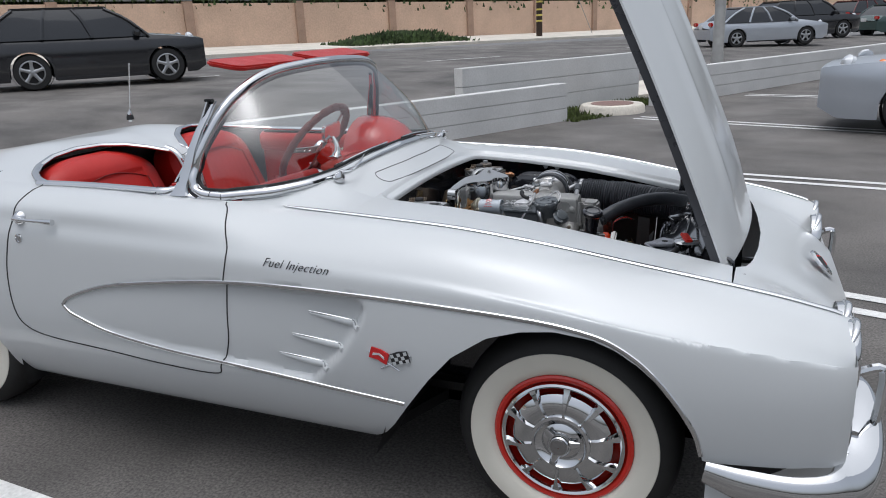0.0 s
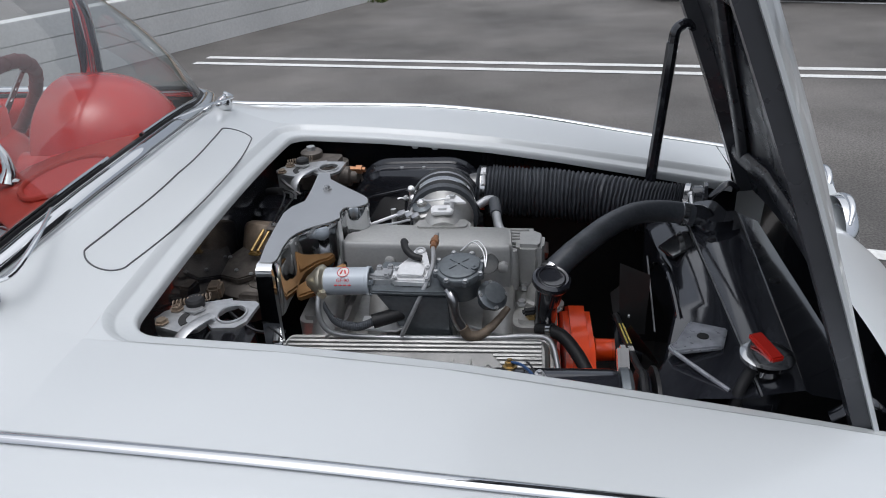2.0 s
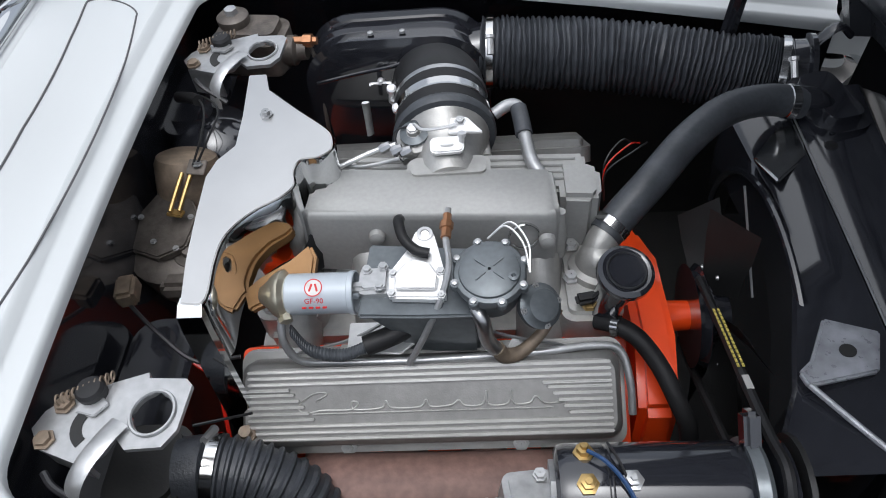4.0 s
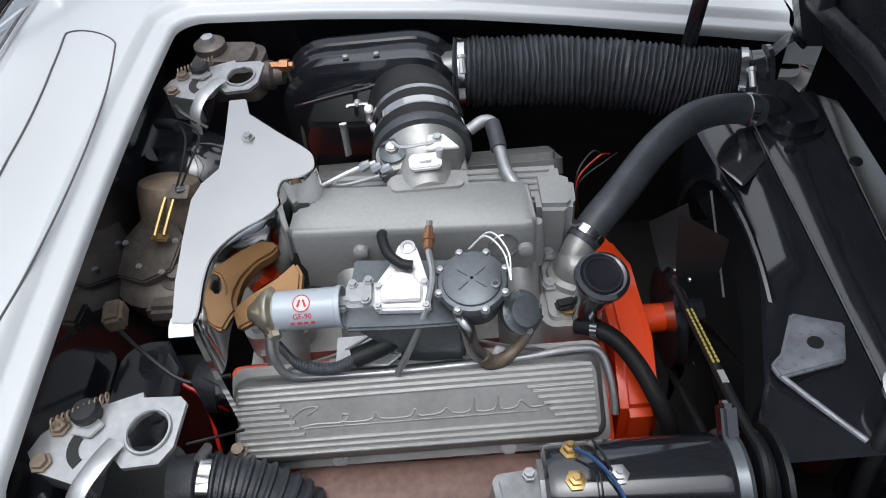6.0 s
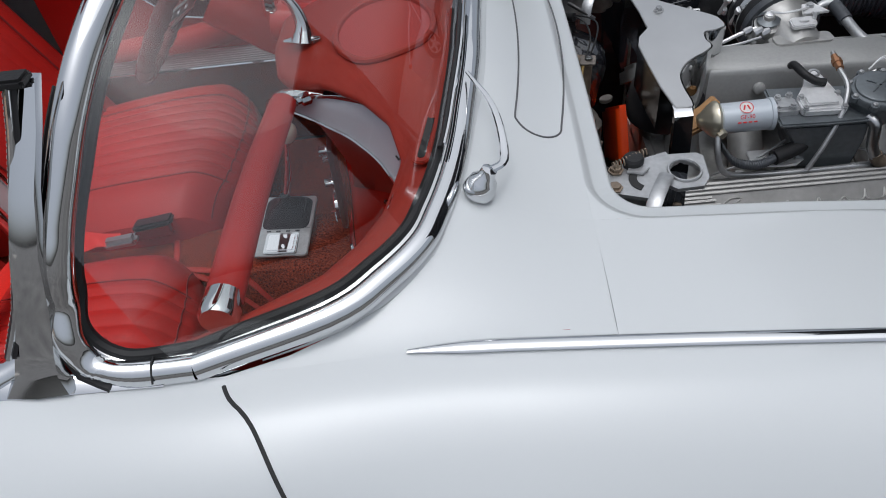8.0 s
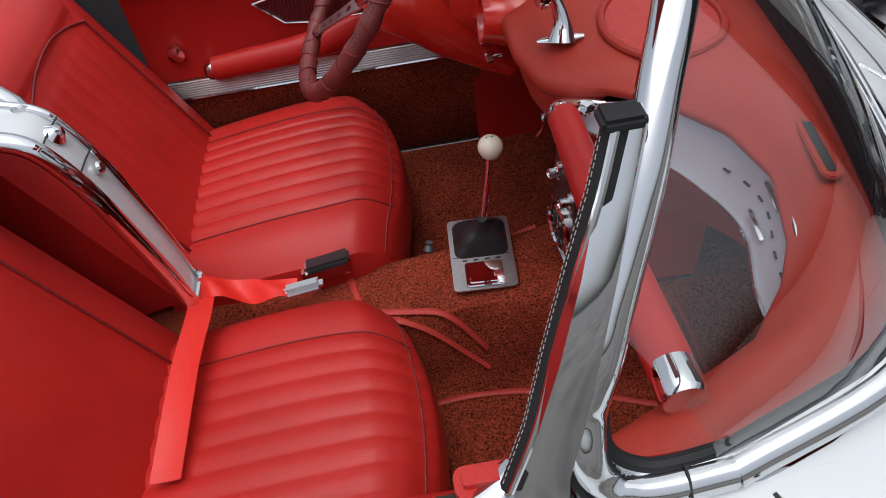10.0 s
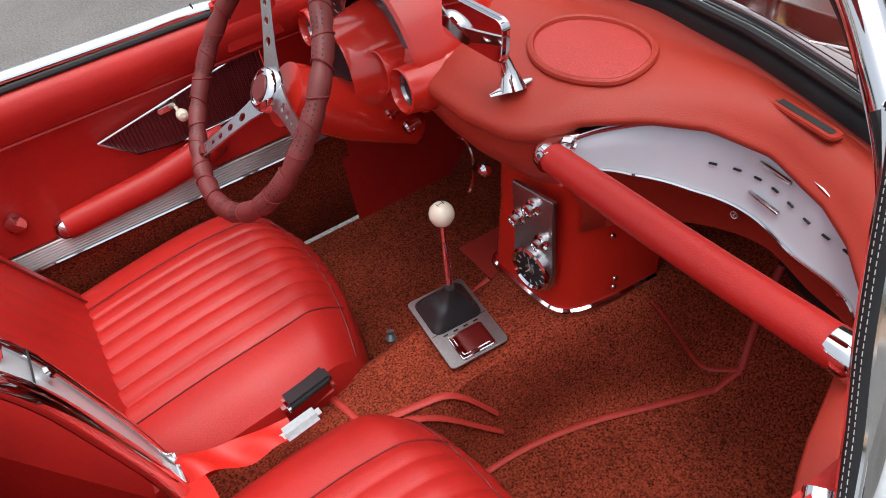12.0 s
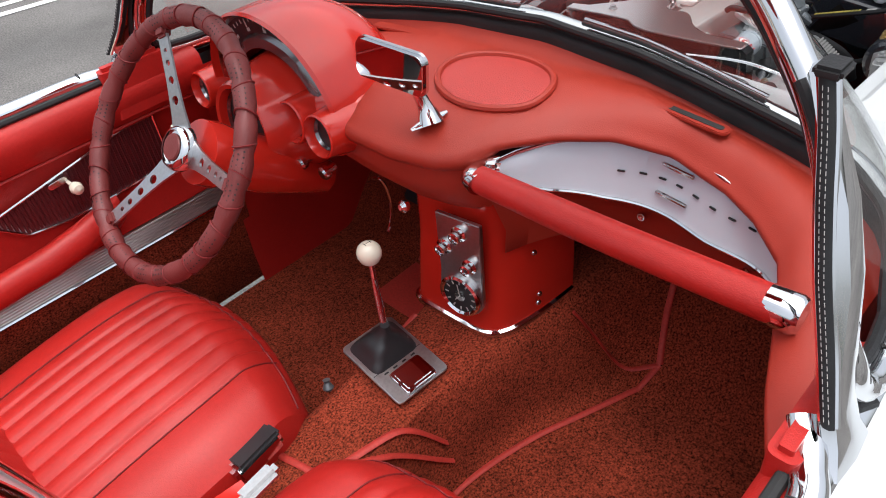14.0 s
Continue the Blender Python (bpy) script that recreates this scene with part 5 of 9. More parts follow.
for k in range(4):
    x = -0.49 + 0.115 * k
    for sgn in (-1, 1):
        part("runner", sweep([(x, sgn * 0.15, 0.665), (x, sgn * 0.10, 0.72), (x, sgn * 0.05, 0.775), (x, 0.0, 0.80)], [0.034, 0.032, 0.032], 12, 12, flat=0.8), "cast_light", intake)
part("water_outlet_block", slab(round_rect(0.085, 0.16, 0.02, 4, -0.075, -0.06), 0.66, 0.755, 0.010), "cast_light", intake)
part("rear_base", slab(round_rect(0.10, 0.22, 0.02, 4, -0.50, 0.0), 0.66, 0.74, 0.010), "cast_light", intake)

# plenum
PL = [(-0.121, 0.018), (-0.418, 0.040), (-0.424, 0.004), (-0.452, -0.002), (-0.456, -0.047), (-0.135, -0.067), (-0.117, -0.060)]
pc = Vector((-0.285, -0.012, 0))
bm = bmesh.new()
rows = []
for z, k in ((0.765, 1.012), (0.868, 1.0), (0.876, 0.993), (0.8800, 0.975)):
    rows.append([(pc.x + (x - pc.x) * (1 if k > 1 else 1 - (1 - k) * 0.6), pc.y + (y - pc.y) * (1 - (1 - k) * 3.5 if k < 1 else k), z) for x, y in PL])
loft(rows, close_v=True, caps=True, bm=bm)
bmesh.ops.recalc_face_normals(bm, faces=bm.faces)
bmesh.ops.bevel(bm, geom=[e for e in bm.edges if e.calc_face_angle(0) > 0.6 and abs(e.verts[0].co.z - e.verts[1].co.z) > 0.004], offset=0.006, segments=3, affect="EDGES", clamp_overlap=True)
plen = part("plenum", bm, "plenum", car, "grey sand-cast fuel injection plenum", 60)
part("end_step", slab([(-0.112, -0.012), (-0.066, -0.016), (-0.056, -0.004), (-0.053, 0.046), (-0.068, 0.056), (-0.112, 0.060)], 0.72, 0.854, 0.009), "plenum", plen)
part("corner_boss", sweep([(-0.116, -0.045, 0.775), (-0.116, -0.045, 0.862)], [0.010, 0.011, 0.007], 10, 6), "plenum", plen)
rear = part("rear_cover", slab([(-0.415, 0.02), (-0.070, 0.01), (-0.070, 0.085), (-0.41, 0.10)], 0.80, 0.846, 0.006), "plenum", plen)
for k in range(4):
    part("cover_rib", sweep([(-0.40, 0.044 + 0.013 * k, 0.8475), (-0.085, 0.030 + 0.013 * k, 0.8475)], 0.0026, 6), "plenum", rear)
for x in (-0.36, -0.135):
    part("boss", lathe([(0.011, -0.004), (0.010, 0.005), (0.006, 0.007), (0.002, 0.0075)], (x, -0.058 - 0.02 * (x > -0.2), 0.842), (0, -1, 0.1), 18), "plenum", plen)
part("tie_band", lathe([(0.0195, 0.0), (0.021, 0.002), (0.021, 0.006), (0.0195, 0.008)], (-0.165, -0.069, 0.846), (0.1, -1, 0.3), 20, caps=False), "chrome_worn", plen)

# right valve cover with its fins
VC = basis((-0.298, -0.222, 0.700), (1, 0.004, 0), (0, 0.815, 0.58))
vc = part("valve_cover", slab(round_rect(0.515, 0.142, 0.02, 5), -0.012, 0.0, 0.003, VC), "cast", car, "finned cast aluminium valve cover")
rows = []
for w, h, z, r in ((0.500, 0.116, 0.0, 0.02), (0.497, 0.113, 0.022, 0.02), (0.488, 0.106, 0.036, 0.02), (0.478, 0.094, 0.042, 0.018)):
    rows.append([VC @ Vector((x, y, z)) for x, y in round_rect(w, h, r, 5)])
part("cover_body", loft(rows, close_v=True, caps=True), "cast_dark", vc)
for y in (-0.043, -0.035, -0.027, 0.027, 0.035, 0.043):
    part("fin", slab(round_rect(0.468, 0.0040, 0.002, 2, 0, y), 0.040, 0.0475, 0.0012, VC), "cast_light", vc)
for k, y in enumerate((-0.0185, -0.0105, -0.0025, 0.0055, 0.0135, 0.0195)):
    for sx in (-1, 1):
        w = 0.055 + 0.008 * (k if sx > 0 else 5 - k) * 0.8
        part("fin", slab(round_rect(w, 0.0038, 0.002, 2, sx * (0.234 - w / 2), y), 0.040, 0.0475, 0.0012, VC), "cast_light", vc)
stroke = [(-0.135, 0.004), (-0.120, 0.013), (-0.139, 0.013), (-0.158, -0.002), (-0.150, -0.011), (-0.125, -0.008), (-0.09, -0.008), (-0.08, 0.0), (-0.088, 0.002), (-0.085, -0.008), (-0.05, -0.007), (-0.044, 0.002), (-0.036, -0.007), (0.0, -0.007), (0.008, 0.002), (0.014, -0.007), (0.04, -0.006), (0.05, 0.0), (0.058, -0.007), (0.08, -0.006), (0.086, 0.011), (0.088, -0.006), (0.112, -0.006), (0.118, 0.011), (0.12, -0.006), (0.14, -0.006), (0.148, 0.002), (0.16, -0.007), (0.185, -0.006)]
part("script_underline", sweep([VC @ Vector((x, -0.0125, 0.0425)) for x in (-0.15, 0.0, 0.16)], 0.0012, 6), "cast_light", vc)
part("raised_script", sweep([VC @ Vector((x - 0.01, y, 0.0425)) for x, y in stroke], 0.0014, 6, 160), "cast_light", vc, "raised flourish stroke")
for x, y in ((-0.112, -0.064), (0.118, -0.064), (-0.112, 0.064), (0.118, 0.064)):
    bm = bolt(bmesh.new(), VC @ Vector((x, y, 0.0)), tuple(VC.to_3x3() @ Vector((0, 0, 1))), 0.0065, 0.009, 1.7)
    part("bolt", bm, "zinc", vc, "plated bolt")
part("left_valve_cover", slab(round_rect(0.50, 0.13, 0.02, 5), -0.01, 0.04, 0.012, basis((-0.29, 0.222, 0.700), (1, 0, 0), (0, 0.815, -0.58))), "cast", car, "finned cast aluminium valve cover")

# chrome ignition shield
SH = [(-0.556, 0.192), (-0.530, 0.192), (-0.520, 0.155), (-0.470, 0.105), (-0.425, 0.062), (-0.414, 0.040), (-0.414, 0.018), (-0.430, 0.006), (-0.452, 0.002), (-0.458, -0.020), (-0.454, -0.044), (-0.468, -0.064), (-0.494, -0.082), (-0.515, -0.104), (-0.528, -0.130), (-0.531, -0.165), (-0.530, -0.220), (-0.557, -0.222), (-0.566, -0.16), (-0.571, -0.09), (-0.574, -0.02), (-0.566, 0.010), (-0.546, 0.038), (-0.548, 0.10)]
SH = [(p.x, p.y) for p in spline([(x, y, 0) for x, y in SH[2:18]], 70)] + SH[18:] + SH[:2]
SN0 = 70
sh = part("ignition_shield", slab(SH, 0.928, 0.933, 0.0012), "polished", car, "chrome ignition shield plate")
edge = SH[0:SN0]
rows = [[(x + 0.0025, y, 0.9315) for x, y in edge], [(x + 0.004, y, 0.927) for x, y in edge], [(x + 0.002, y, 0.90) for x, y in edge], [(x + 0.001, y, 0.86) for x, y in edge], [(x - 0.002, y, 0.82) for x, y in edge]]
part("side_wall", loft(rows), "chrome", sh)
part("rear_wall", loft([[(x, y, 0.929) for x, y in SH[SN0:]], [(x - 0.002, y, 0.85) for x, y in SH[SN0:]]]), "chrome_worn", sh)
rows = []
for z, y, w in ((0.931, -0.219, 0.028), (0.924, -0.230, 0.029), (0.89, -0.235, 0.030), (0.75, -0.245, 0.034), (0.60, -0.255, 0.036)):
    rows.append([(-0.546 + sx * w / 2, y + sy * 0.006, z) for sx, sy in ((-1, -1), (1, -1), (1, 1), (-1, 1))])
bm = loft(rows, close_v=True, caps=True)
bmesh.ops.recalc_face_normals(bm, faces=bm.faces)
part("leg", bm, "chrome", sh)
part("shield_bolt", bolt(bmesh.new(), (-0.513, 0.097, 0.933), (0, 0, 1), 0.006, 0.008, 1.6), "zinc", sh)
dist = part("distributor", lathe([(0.075, 0.0), (0.078, 0.03), (0.070, 0.06), (0.055, 0.075), (0.002, 0.08)], (-0.505, 0.0, 0.77), (0, 0, 1), 24), "black_plastic", car, "black distributor under the shield")
part("housing", lathe([(0.045, -0.14), (0.048, -0.03), (0.066, 0.0)], (-0.505, 0.0, 0.77), (0, 0, 1), 20), "steel", dist)
part("bracket", slab([(-0.05, -0.03), (0.04, -0.012), (0.05, 0.02), (0.045, 0.04), (0.015, 0.025), (-0.03, 0.012), (-0.052, 0.0)], -0.008, 0.010, 0.004, pose(-0.482, -0.116, 0.826, 18, -6, 12)), "gold", dist, "gold plated bracket")

# fuel meter assembly
bm = loft([[(x, y, 0.852) for x, y in ((-0.365, -0.193), (-0.300, -0.197), (-0.228, -0.199), (-0.222, -0.10), (-0.36, -0.09))],
           [(x, y, 0.81) for x, y in ((-0.340, -0.188), (-0.290, -0.196), (-0.227, -0.198), (-0.223, -0.10), (-0.34, -0.09))],
           [(x, y, 0.752) for x, y in ((-0.322, -0.180), (-0.28, -0.185), (-0.228, -0.186), (-0.224, -0.10), (-0.318, -0.09))]], close_v=True, caps=True)
bmesh.ops.recalc_face_normals(bm, faces=bm.faces)
bmesh.ops.bevel(bm, geom=[e for e in bm.edges if e.calc_face_angle(0) > 0.5], offset=0.004, segments=2, affect="EDGES", clamp_overlap=True)
FM = part("fuel_meter", bm, "meter", car, "dark fuel meter body", 40)
part("lid_flange", slab([(-0.372, -0.198), (-0.30, -0.202), (-0.224, -0.203), (-0.216, -0.10), (-0.365, -0.085)], 0.852, 0.860, 0.003), "meter", FM)
PM = basis((-0.300, -0.145, 0.873), (1, 0, 0.02), (0, 1, 0.17))
plate = [(-0.034, -0.002), (-0.033, -0.036), (0.036, -0.041), (0.036, -0.010), (0.029, 0.020), (0.022, 0.048), (0.016, 0.060), (0.008, 0.063), (-0.001, 0.058), (-0.012, 0.030)]
part("aluminium_plate", slab(plate, -0.008, 0.007, 0.003, PM), "alu", FM, "bright aluminium plate")
part("plate_valley", slab([(-0.026, -0.028), (0.026, -0.031), (0.028, -0.010), (0.016, 0.008), (0.0, 0.014), (-0.014, 0.008), (-0.026, -0.008)], 0.007, 0.0125, 0.003, PM), "alu", FM)
part("plate_eye", lathe([(0.010, 0.006), (0.010, 0.0085), (0.006, 0.0088), (0.005, 0.006)], PM @ Vector((0.010, 0.050, 0)), (0, -0.17, 1), 18, caps=False), "steel", FM)
DIA = basis((-0.211, -0.162, 0.891), (1, 0, 0.03), (0, 0.95, 0.14))
n3 = tuple(DIA.to_3x3() @ Vector((0, 0, 1)))
dia = part("diaphragm_cover", lathe([(0.0435, -0.012), (0.0440, -0.003), (0.042, 0.0), (0.037, 0.001), (0.036, 0.004), (0.030, 0.006), (0.002, 0.007)], DIA.translation, n3, 40, caps=False), "meter", FM, "round diaphragm cover")
part("body_below", lathe([(0.034, -0.055), (0.040, -0.018), (0.0435, -0.012)], DIA.translation, n3, 28, caps=False), "meter", dia)
for a in (40, -40):
    for r in (-1, 1):
        part("rib", slab(round_rect(0.016, 0.0022, 0.001, 2, r * 0.014), 0.005, 0.0082, 0, DIA @ pose(0, 0, 0, 0, 0, a)), "meter", dia)
part("port", lathe([(0.006, 0.004), (0.006, 0.0085), (0.003, 0.009), (0.001, 0.006)], DIA @ Vector((0.028, -0.012, 0)), n3, 12), "meter", dia)
for k in range(8):
    a = 2 * math.pi * k / 8 + 0.3
    lug = part("lug", lathe([(0.0065, -0.010), (0.0065, -0.001), (0.0055, 0.0)], DIA @ Vector((0.0435 * math.cos(a), 0.0435 * math.sin(a), 0)), n3, 10), "meter", dia)
    part("screw", lathe([(0.0042, -0.001), (0.004, 0.003), (0.001, 0.0036)], DIA @ Vector((0.0435 * math.cos(a), 0.0435 * math.sin(a), 0)), n3, 8), "zinc", lug)
EC = Vector((-0.152, -0.180, 0.842))
EA = Vector((0.45, -0.45, 0.77)).normalized()
enr = part("enrichment_can", lathe([(0.002, -0.03), (0.017, -0.028), (0.019, -0.008), (0.028, -0.006), (0.0285, 0.002), (0.024, 0.004), (0.020, 0.011), (0.012, 0.013), (0.002, 0.013)], EC, EA, 26), "meter", FM, "round enrichment diaphragm")
for k in range(4):
    a = math.pi / 2 * k + 0.4
    part("screw", bolt(bmesh.new(), EC + frame_of(EA).to_3x3() @ Vector((0.025 * math.cos(a), 0.025 * math.sin(a), 0.002)), tuple(EA), 0.0035, 0.004, 1.3), "zinc", enr)
part("drain_elbow", sweep([(-0.230, -0.190, 0.857), (-0.222, -0.203, 0.848), (-0.217, -0.206, 0.81), (-0.205, -0.206, 0.785)], 0.0095, 12, 14), "steel", FM, "bright bent pipe")
part("drain_hose", sweep([(-0.206, -0.206, 0.79), (-0.196, -0.206, 0.772), (-0.175, -0.198, 0.768), (-0.150, -0.180, 0.780), (-0.125, -0.155, 0.80)], [0.0105, 0.0105, 0.008, 0.006], 10, 18), "dirty", FM)
for px, py in ((-0.029, -0.031), (0.031, -0.036), (0.030, -0.004), (-0.028, -0.004)):
    part("screw", bolt(bmesh.new(), PM @ Vector((px, py, 0.007)), (0, -0.17, 1), 0.0042, 0.005, 1.4), "zinc", FM)
part("inlet_block", slab(round_rect(0.040, 0.040, 0.008, 4, -0.352, -0.152), 0.845, 0.874, 0.006), "zinc", FM, "cast inlet block")
part("inlet_arm", block((0.035, 0.014, 0.012), (-0.368, -0.160, 0.868), (0, 0, 6), 0.004), "zinc", FM)
for p in ((-0.362, -0.140, 0.874), (-0.342, -0.136, 0.874), (-0.345, -0.166, 0.874)):
    part("inlet_screw", bolt(bmesh.new(), p, (0, 0, 1), 0.005, 0.006, 1.4), "zinc", FM)
part("nozzle_hose", sweep([(-0.322, -0.076, 0.895), (-0.322, -0.088, 0.903), (-0.315, -0.112, 0.900), (-0.300, -0.126, 0.893), (-0.284, -0.130, 0.890)], 0.0068, 10, 20), "rubber", FM, "short black rubber hose")
part("signal_pipe", sweep([(-0.259, -0.080, 0.915), (-0.262, -0.12, 0.908), (-0.259, -0.155, 0.895), (-0.272, -0.185, 0.865), (-0.295, -0.205, 0.82), (-0.318, -0.215, 0.775)], 0.0042, 8, 30), "zinc", FM, "thin grey signal line")
part("fitting", lathe([(0.0065, 0), (0.0065, 0.012), (0.0085, 0.013), (0.0085, 0.022), (0.0055, 0.024), (0.0055, 0.034)], (-0.262, -0.122, 0.909), (0.06, 1, 0.12), 8), "copper", FM)
for o in (0.0, 0.006):
    part("arc_wire", sweep([(-0.212, -0.118, 0.899), (-0.190 + o, -0.112 + o, 0.914), (-0.170 + o, -0.135, 0.908), (-0.164, -0.168, 0.893)], 0.0014, 6, 18), "alu", FM)

# fuel filter
FX = Vector((1, -0.03, 0.03))
ff = part("fuel_filter", lathe([(0.006, -0.004), (0.022, -0.004), (0.0258, 0.0), (0.0258, 0.076), (0.0275, 0.077), (0.0275, 0.083), (0.0255, 0.084), (0.0245, 0.077), (0.002, 0.076)], (-0.459, -0.160, 0.858), FX, 40, caps=False), "filter", car, "grey fuel filter can with red print")
FA = basis((-0.4235, -0.1700, 0.8830), FX, (0, 0.92, 0.38))
part("roundel", slab(oval(0.0105, 0.0105, 24), -0.004, 0.0004, 0, FA), "line", ff, "white round mark ringed in red")
part("roundel_ring", loft([[FA @ Vector((x, y, 0.0008)) for x, y in oval(r, r, 28)] for r in (0.0112, 0.0098)], close_v=True), "print_red", ff)
for dx, tilt in ((-0.0035, 18), (0.0035, -18)):
    part("mark", slab(round_rect(0.0025, 0.010, 0.001, 2), 0.0006, 0.0012, 0, FA @ pose(dx, 0, 0, 0, 0, -tilt)), "print_red", ff)
FB = basis((-0.4235, -0.1820, 0.8725), FX, (0, 0.55, 0.83))
part("printed_code", lettering("GF-90", 0.0095, FB @ pose(0, 0.000, 0.0012), 0.0003), "print_red", ff, "red printed code")
for k in range(4):
    part("print_bar", slab(round_rect(0.0055, 0.0022, 0.0008, 2, -0.013 + 0.0085 * k, -0.0085), -0.001, 0.0012, 0, FB), "print_red", ff)
part("cup", lathe([(0.004, -0.040), (0.010, -0.038), (0.016, -0.030), (0.026, -0.020), (0.031, -0.012), (0.0315, -0.008), (0.027, -0.003), (0.012, 0.002)], (-0.459, -0.160, 0.858), FX, 32), "pale_brass", ff, "pale plated cup")
part("inlet_nut", lathe([(0.0085, -0.014), (0.0085, 0.006)], (-0.464, -0.188, 0.848), (0.3, -0.8, -0.2), 6), "pale_brass", ff)
part("outlet_nut", lathe([(0.0085, 0.0), (0.0085, 0.010), (0.006, 0.012), (0.006, 0.018)], (-0.384, -0.162, 0.860), FX, 6), "filter", ff)
part("outlet_fitting", lathe([(0.0065, 0.0), (0.0065, 0.010)], (-0.368, -0.1625, 0.861), FX, 6), "brass", ff)
part("fuel_line", sweep([(-0.470, -0.190, 0.845), (-0.470, -0.205, 0.82), (-0.458, -0.210, 0.785), (-0.42, -0.205, 0.768), (-0.30, -0.203, 0.763), (-0.16, -0.195, 0.760), (-0.08, -0.186, 0.758), (-0.048, -0.19, 0.750), (-0.036, -0.22, 0.72), (-0.034, -0.25, 0.69)], 0.0052, 10, 70), "zinc", car, "bright steel fuel line")
bl0 = spline([(-0.462, -0.192, 0.825), (-0.44, -0.206, 0.800), (-0.40, -0.208, 0.790), (-0.365, -0.198, 0.797)], 60)
part("braided_line", loft([[p + (0.0078 + 0.0009 * (i % 2)) * Vector((0, math.cos(a), math.sin(a))) for a in (2 * math.pi * k / 12 for k in range(12))] for i, p in enumerate(bl0)], close_v=True), "hose", car, "braided rubber line", 30)
part("line_sleeve", sweep([(-0.372, -0.200, 0.796), (-0.33, -0.185, 0.802), (-0.315, -0.175, 0.806)], 0.0135, 14, 8), "rubber", car, "black rubber sleeve")
for k in range(4):
    x = -0.47 + 0.115 * k
    part("nozzle_line", sweep([(-0.30, -0.13, 0.80), ((x - 0.3) / 2, -0.17, 0.775), (x, -0.175, 0.745), (x, -0.155, 0.71)], 0.0024, 6, 20), "zinc", car)
    part("nozzle_body", lathe([(0.014, 0.0), (0.013, 0.012), (0.008, 0.014), (0.008, 0.03), (0.004, 0.032)], (x, -0.160, 0.690), (0, -0.3, 1), 10), "zinc", intake)
part("heat_shield", slab([(-0.40, -0.195), (-0.33, -0.20), (-0.30, -0.175), (-0.31, -0.15), (-0.40, -0.15)], 0.772, 0.776, 0.001), "alu", intake)

# throttle body and air meter
TA = Vector((-0.09, 0.99, 0.06)).normalized()
TB = Vector((-0.262, 0.040, 0.853))
am = part("throttle_body", lathe([(0.040, -0.02), (0.046, 0.0), (0.047, 0.030), (0.052, 0.045), (0.060, 0.055), (0.062, 0.068), (0.066, 0.074)], TB, TA, 36), "cast_light", car, "cast throttle body")
part("throat_foot", slab(round_rect(0.115, 0.045, 0.015, 4, -0.262, 0.030), 0.83, 0.884, 0.006), "cast_light", am)
for a in (20, 75, 130, 180):
    part("throat_lug", lathe([(0.008, 0.04), (0.008, 0.072)], TB + frame_of(TA).to_3x3() @ Vector((0.058 * math.cos(radians(a)), 0.058 * math.sin(radians(a)), 0)), TA, 10), "cast_light", am)
part("boot_ring", lathe([(0.060, 0.072), (0.074, 0.073), (0.076, 0.078), (0.076, 0.086), (0.072, 0.090), (0.070, 0.096)], TB, TA, 48, caps=False), "hose", am, "grey rubber lip")
bs = spline([TB + TA * 0.088, TB + TA * 0.125, TB + TA * 0.160 + Vector((0, 0, -0.004)), TB + TA * 0.22 + Vector((0, 0, -0.03)), TB + TA * 0.29 + Vector((-0.01, 0, -0.08))], 30)
part("boot", sweep(bs, 0.0705, 40), "rubber", am, "black rubber intake boot")
part("band_clamp", lathe([(0.0708, 0.114), (0.0725, 0.115), (0.0725, 0.128), (0.0708, 0.129)], TB, TA, 48, caps=False), "chrome_worn", am, "bright band clamp")
part("band_clamp", lathe([(0.0708, 0.150), (0.072, 0.151), (0.072, 0.158), (0.0708, 0.159)], TB + Vector((0, 0, -0.002)), TA, 48, caps=False), "steel", am, "bright band clamp")
for p, ax in (((-0.341, 0.165, 0.868), (0.1, -0.5, 0.9)), ((-0.352, 0.205, 0.872), (0.15, -0.45, 0.9))):
    cs = part("clamp_screw", lathe([(0.0045, -0.024), (0.0045, 0.012), (0.0075, 0.013), (0.0075, 0.022), (0.004, 0.024)], p, ax, 10), "alu", am)
    part("clamp_ear", block((0.012, 0.010, 0.016), (p[0] + 0.004, p[1] - 0.001, p[2] - 0.012), (20, 0, 0), 0.002), "alu", cs)
sol = part("idle_solenoid", lathe([(0.024, -0.035), (0.025, -0.012), (0.028, -0.010), (0.028, 0.0), (0.022, 0.003), (0.020, 0.010), (0.010, 0.013), (0.009, 0.020), (0.002, 0.021)], (-0.308, 0.085, 0.890), (-0.10, -0.25, 0.95), 24), "cast_light", am, "round idle boss")
part("boss_cap", lathe([(0.0215, 0.002), (0.021, 0.010), (0.011, 0.0135)], (-0.308, 0.085, 0.890), (-0.10, -0.25, 0.95), 22, caps=False), "meter", sol)
part("boss_nut", lathe([(0.0075, 0.013), (0.0075, 0.023), (0.002, 0.024)], (-0.308, 0.085, 0.890), (-0.10, -0.25, 0.95), 6), "alu", sol)
cc = part("cold_cover", slab(round_rect(0.046, 0.026, 0.008, 4), -0.003, 0.006, 0.002, pose(-0.262, 0.044, 0.905, 14, 0, 2)), "alu", am, "bright cover tab")
part("tab_slot", slab(round_rect(0.018, 0.008, 0.003, 3), 0.006, 0.0095, 0.001, pose(-0.262, 0.044, 0.905, 14, 0, 2)), "alu", cc)
part("pull_bolt", lathe([(0.004, 0), (0.004, 0.016), (0.006, 0.017), (0.006, 0.022)], (-0.243, 0.045, 0.902), (0.1, 0.2, 1), 8), "alu", am)
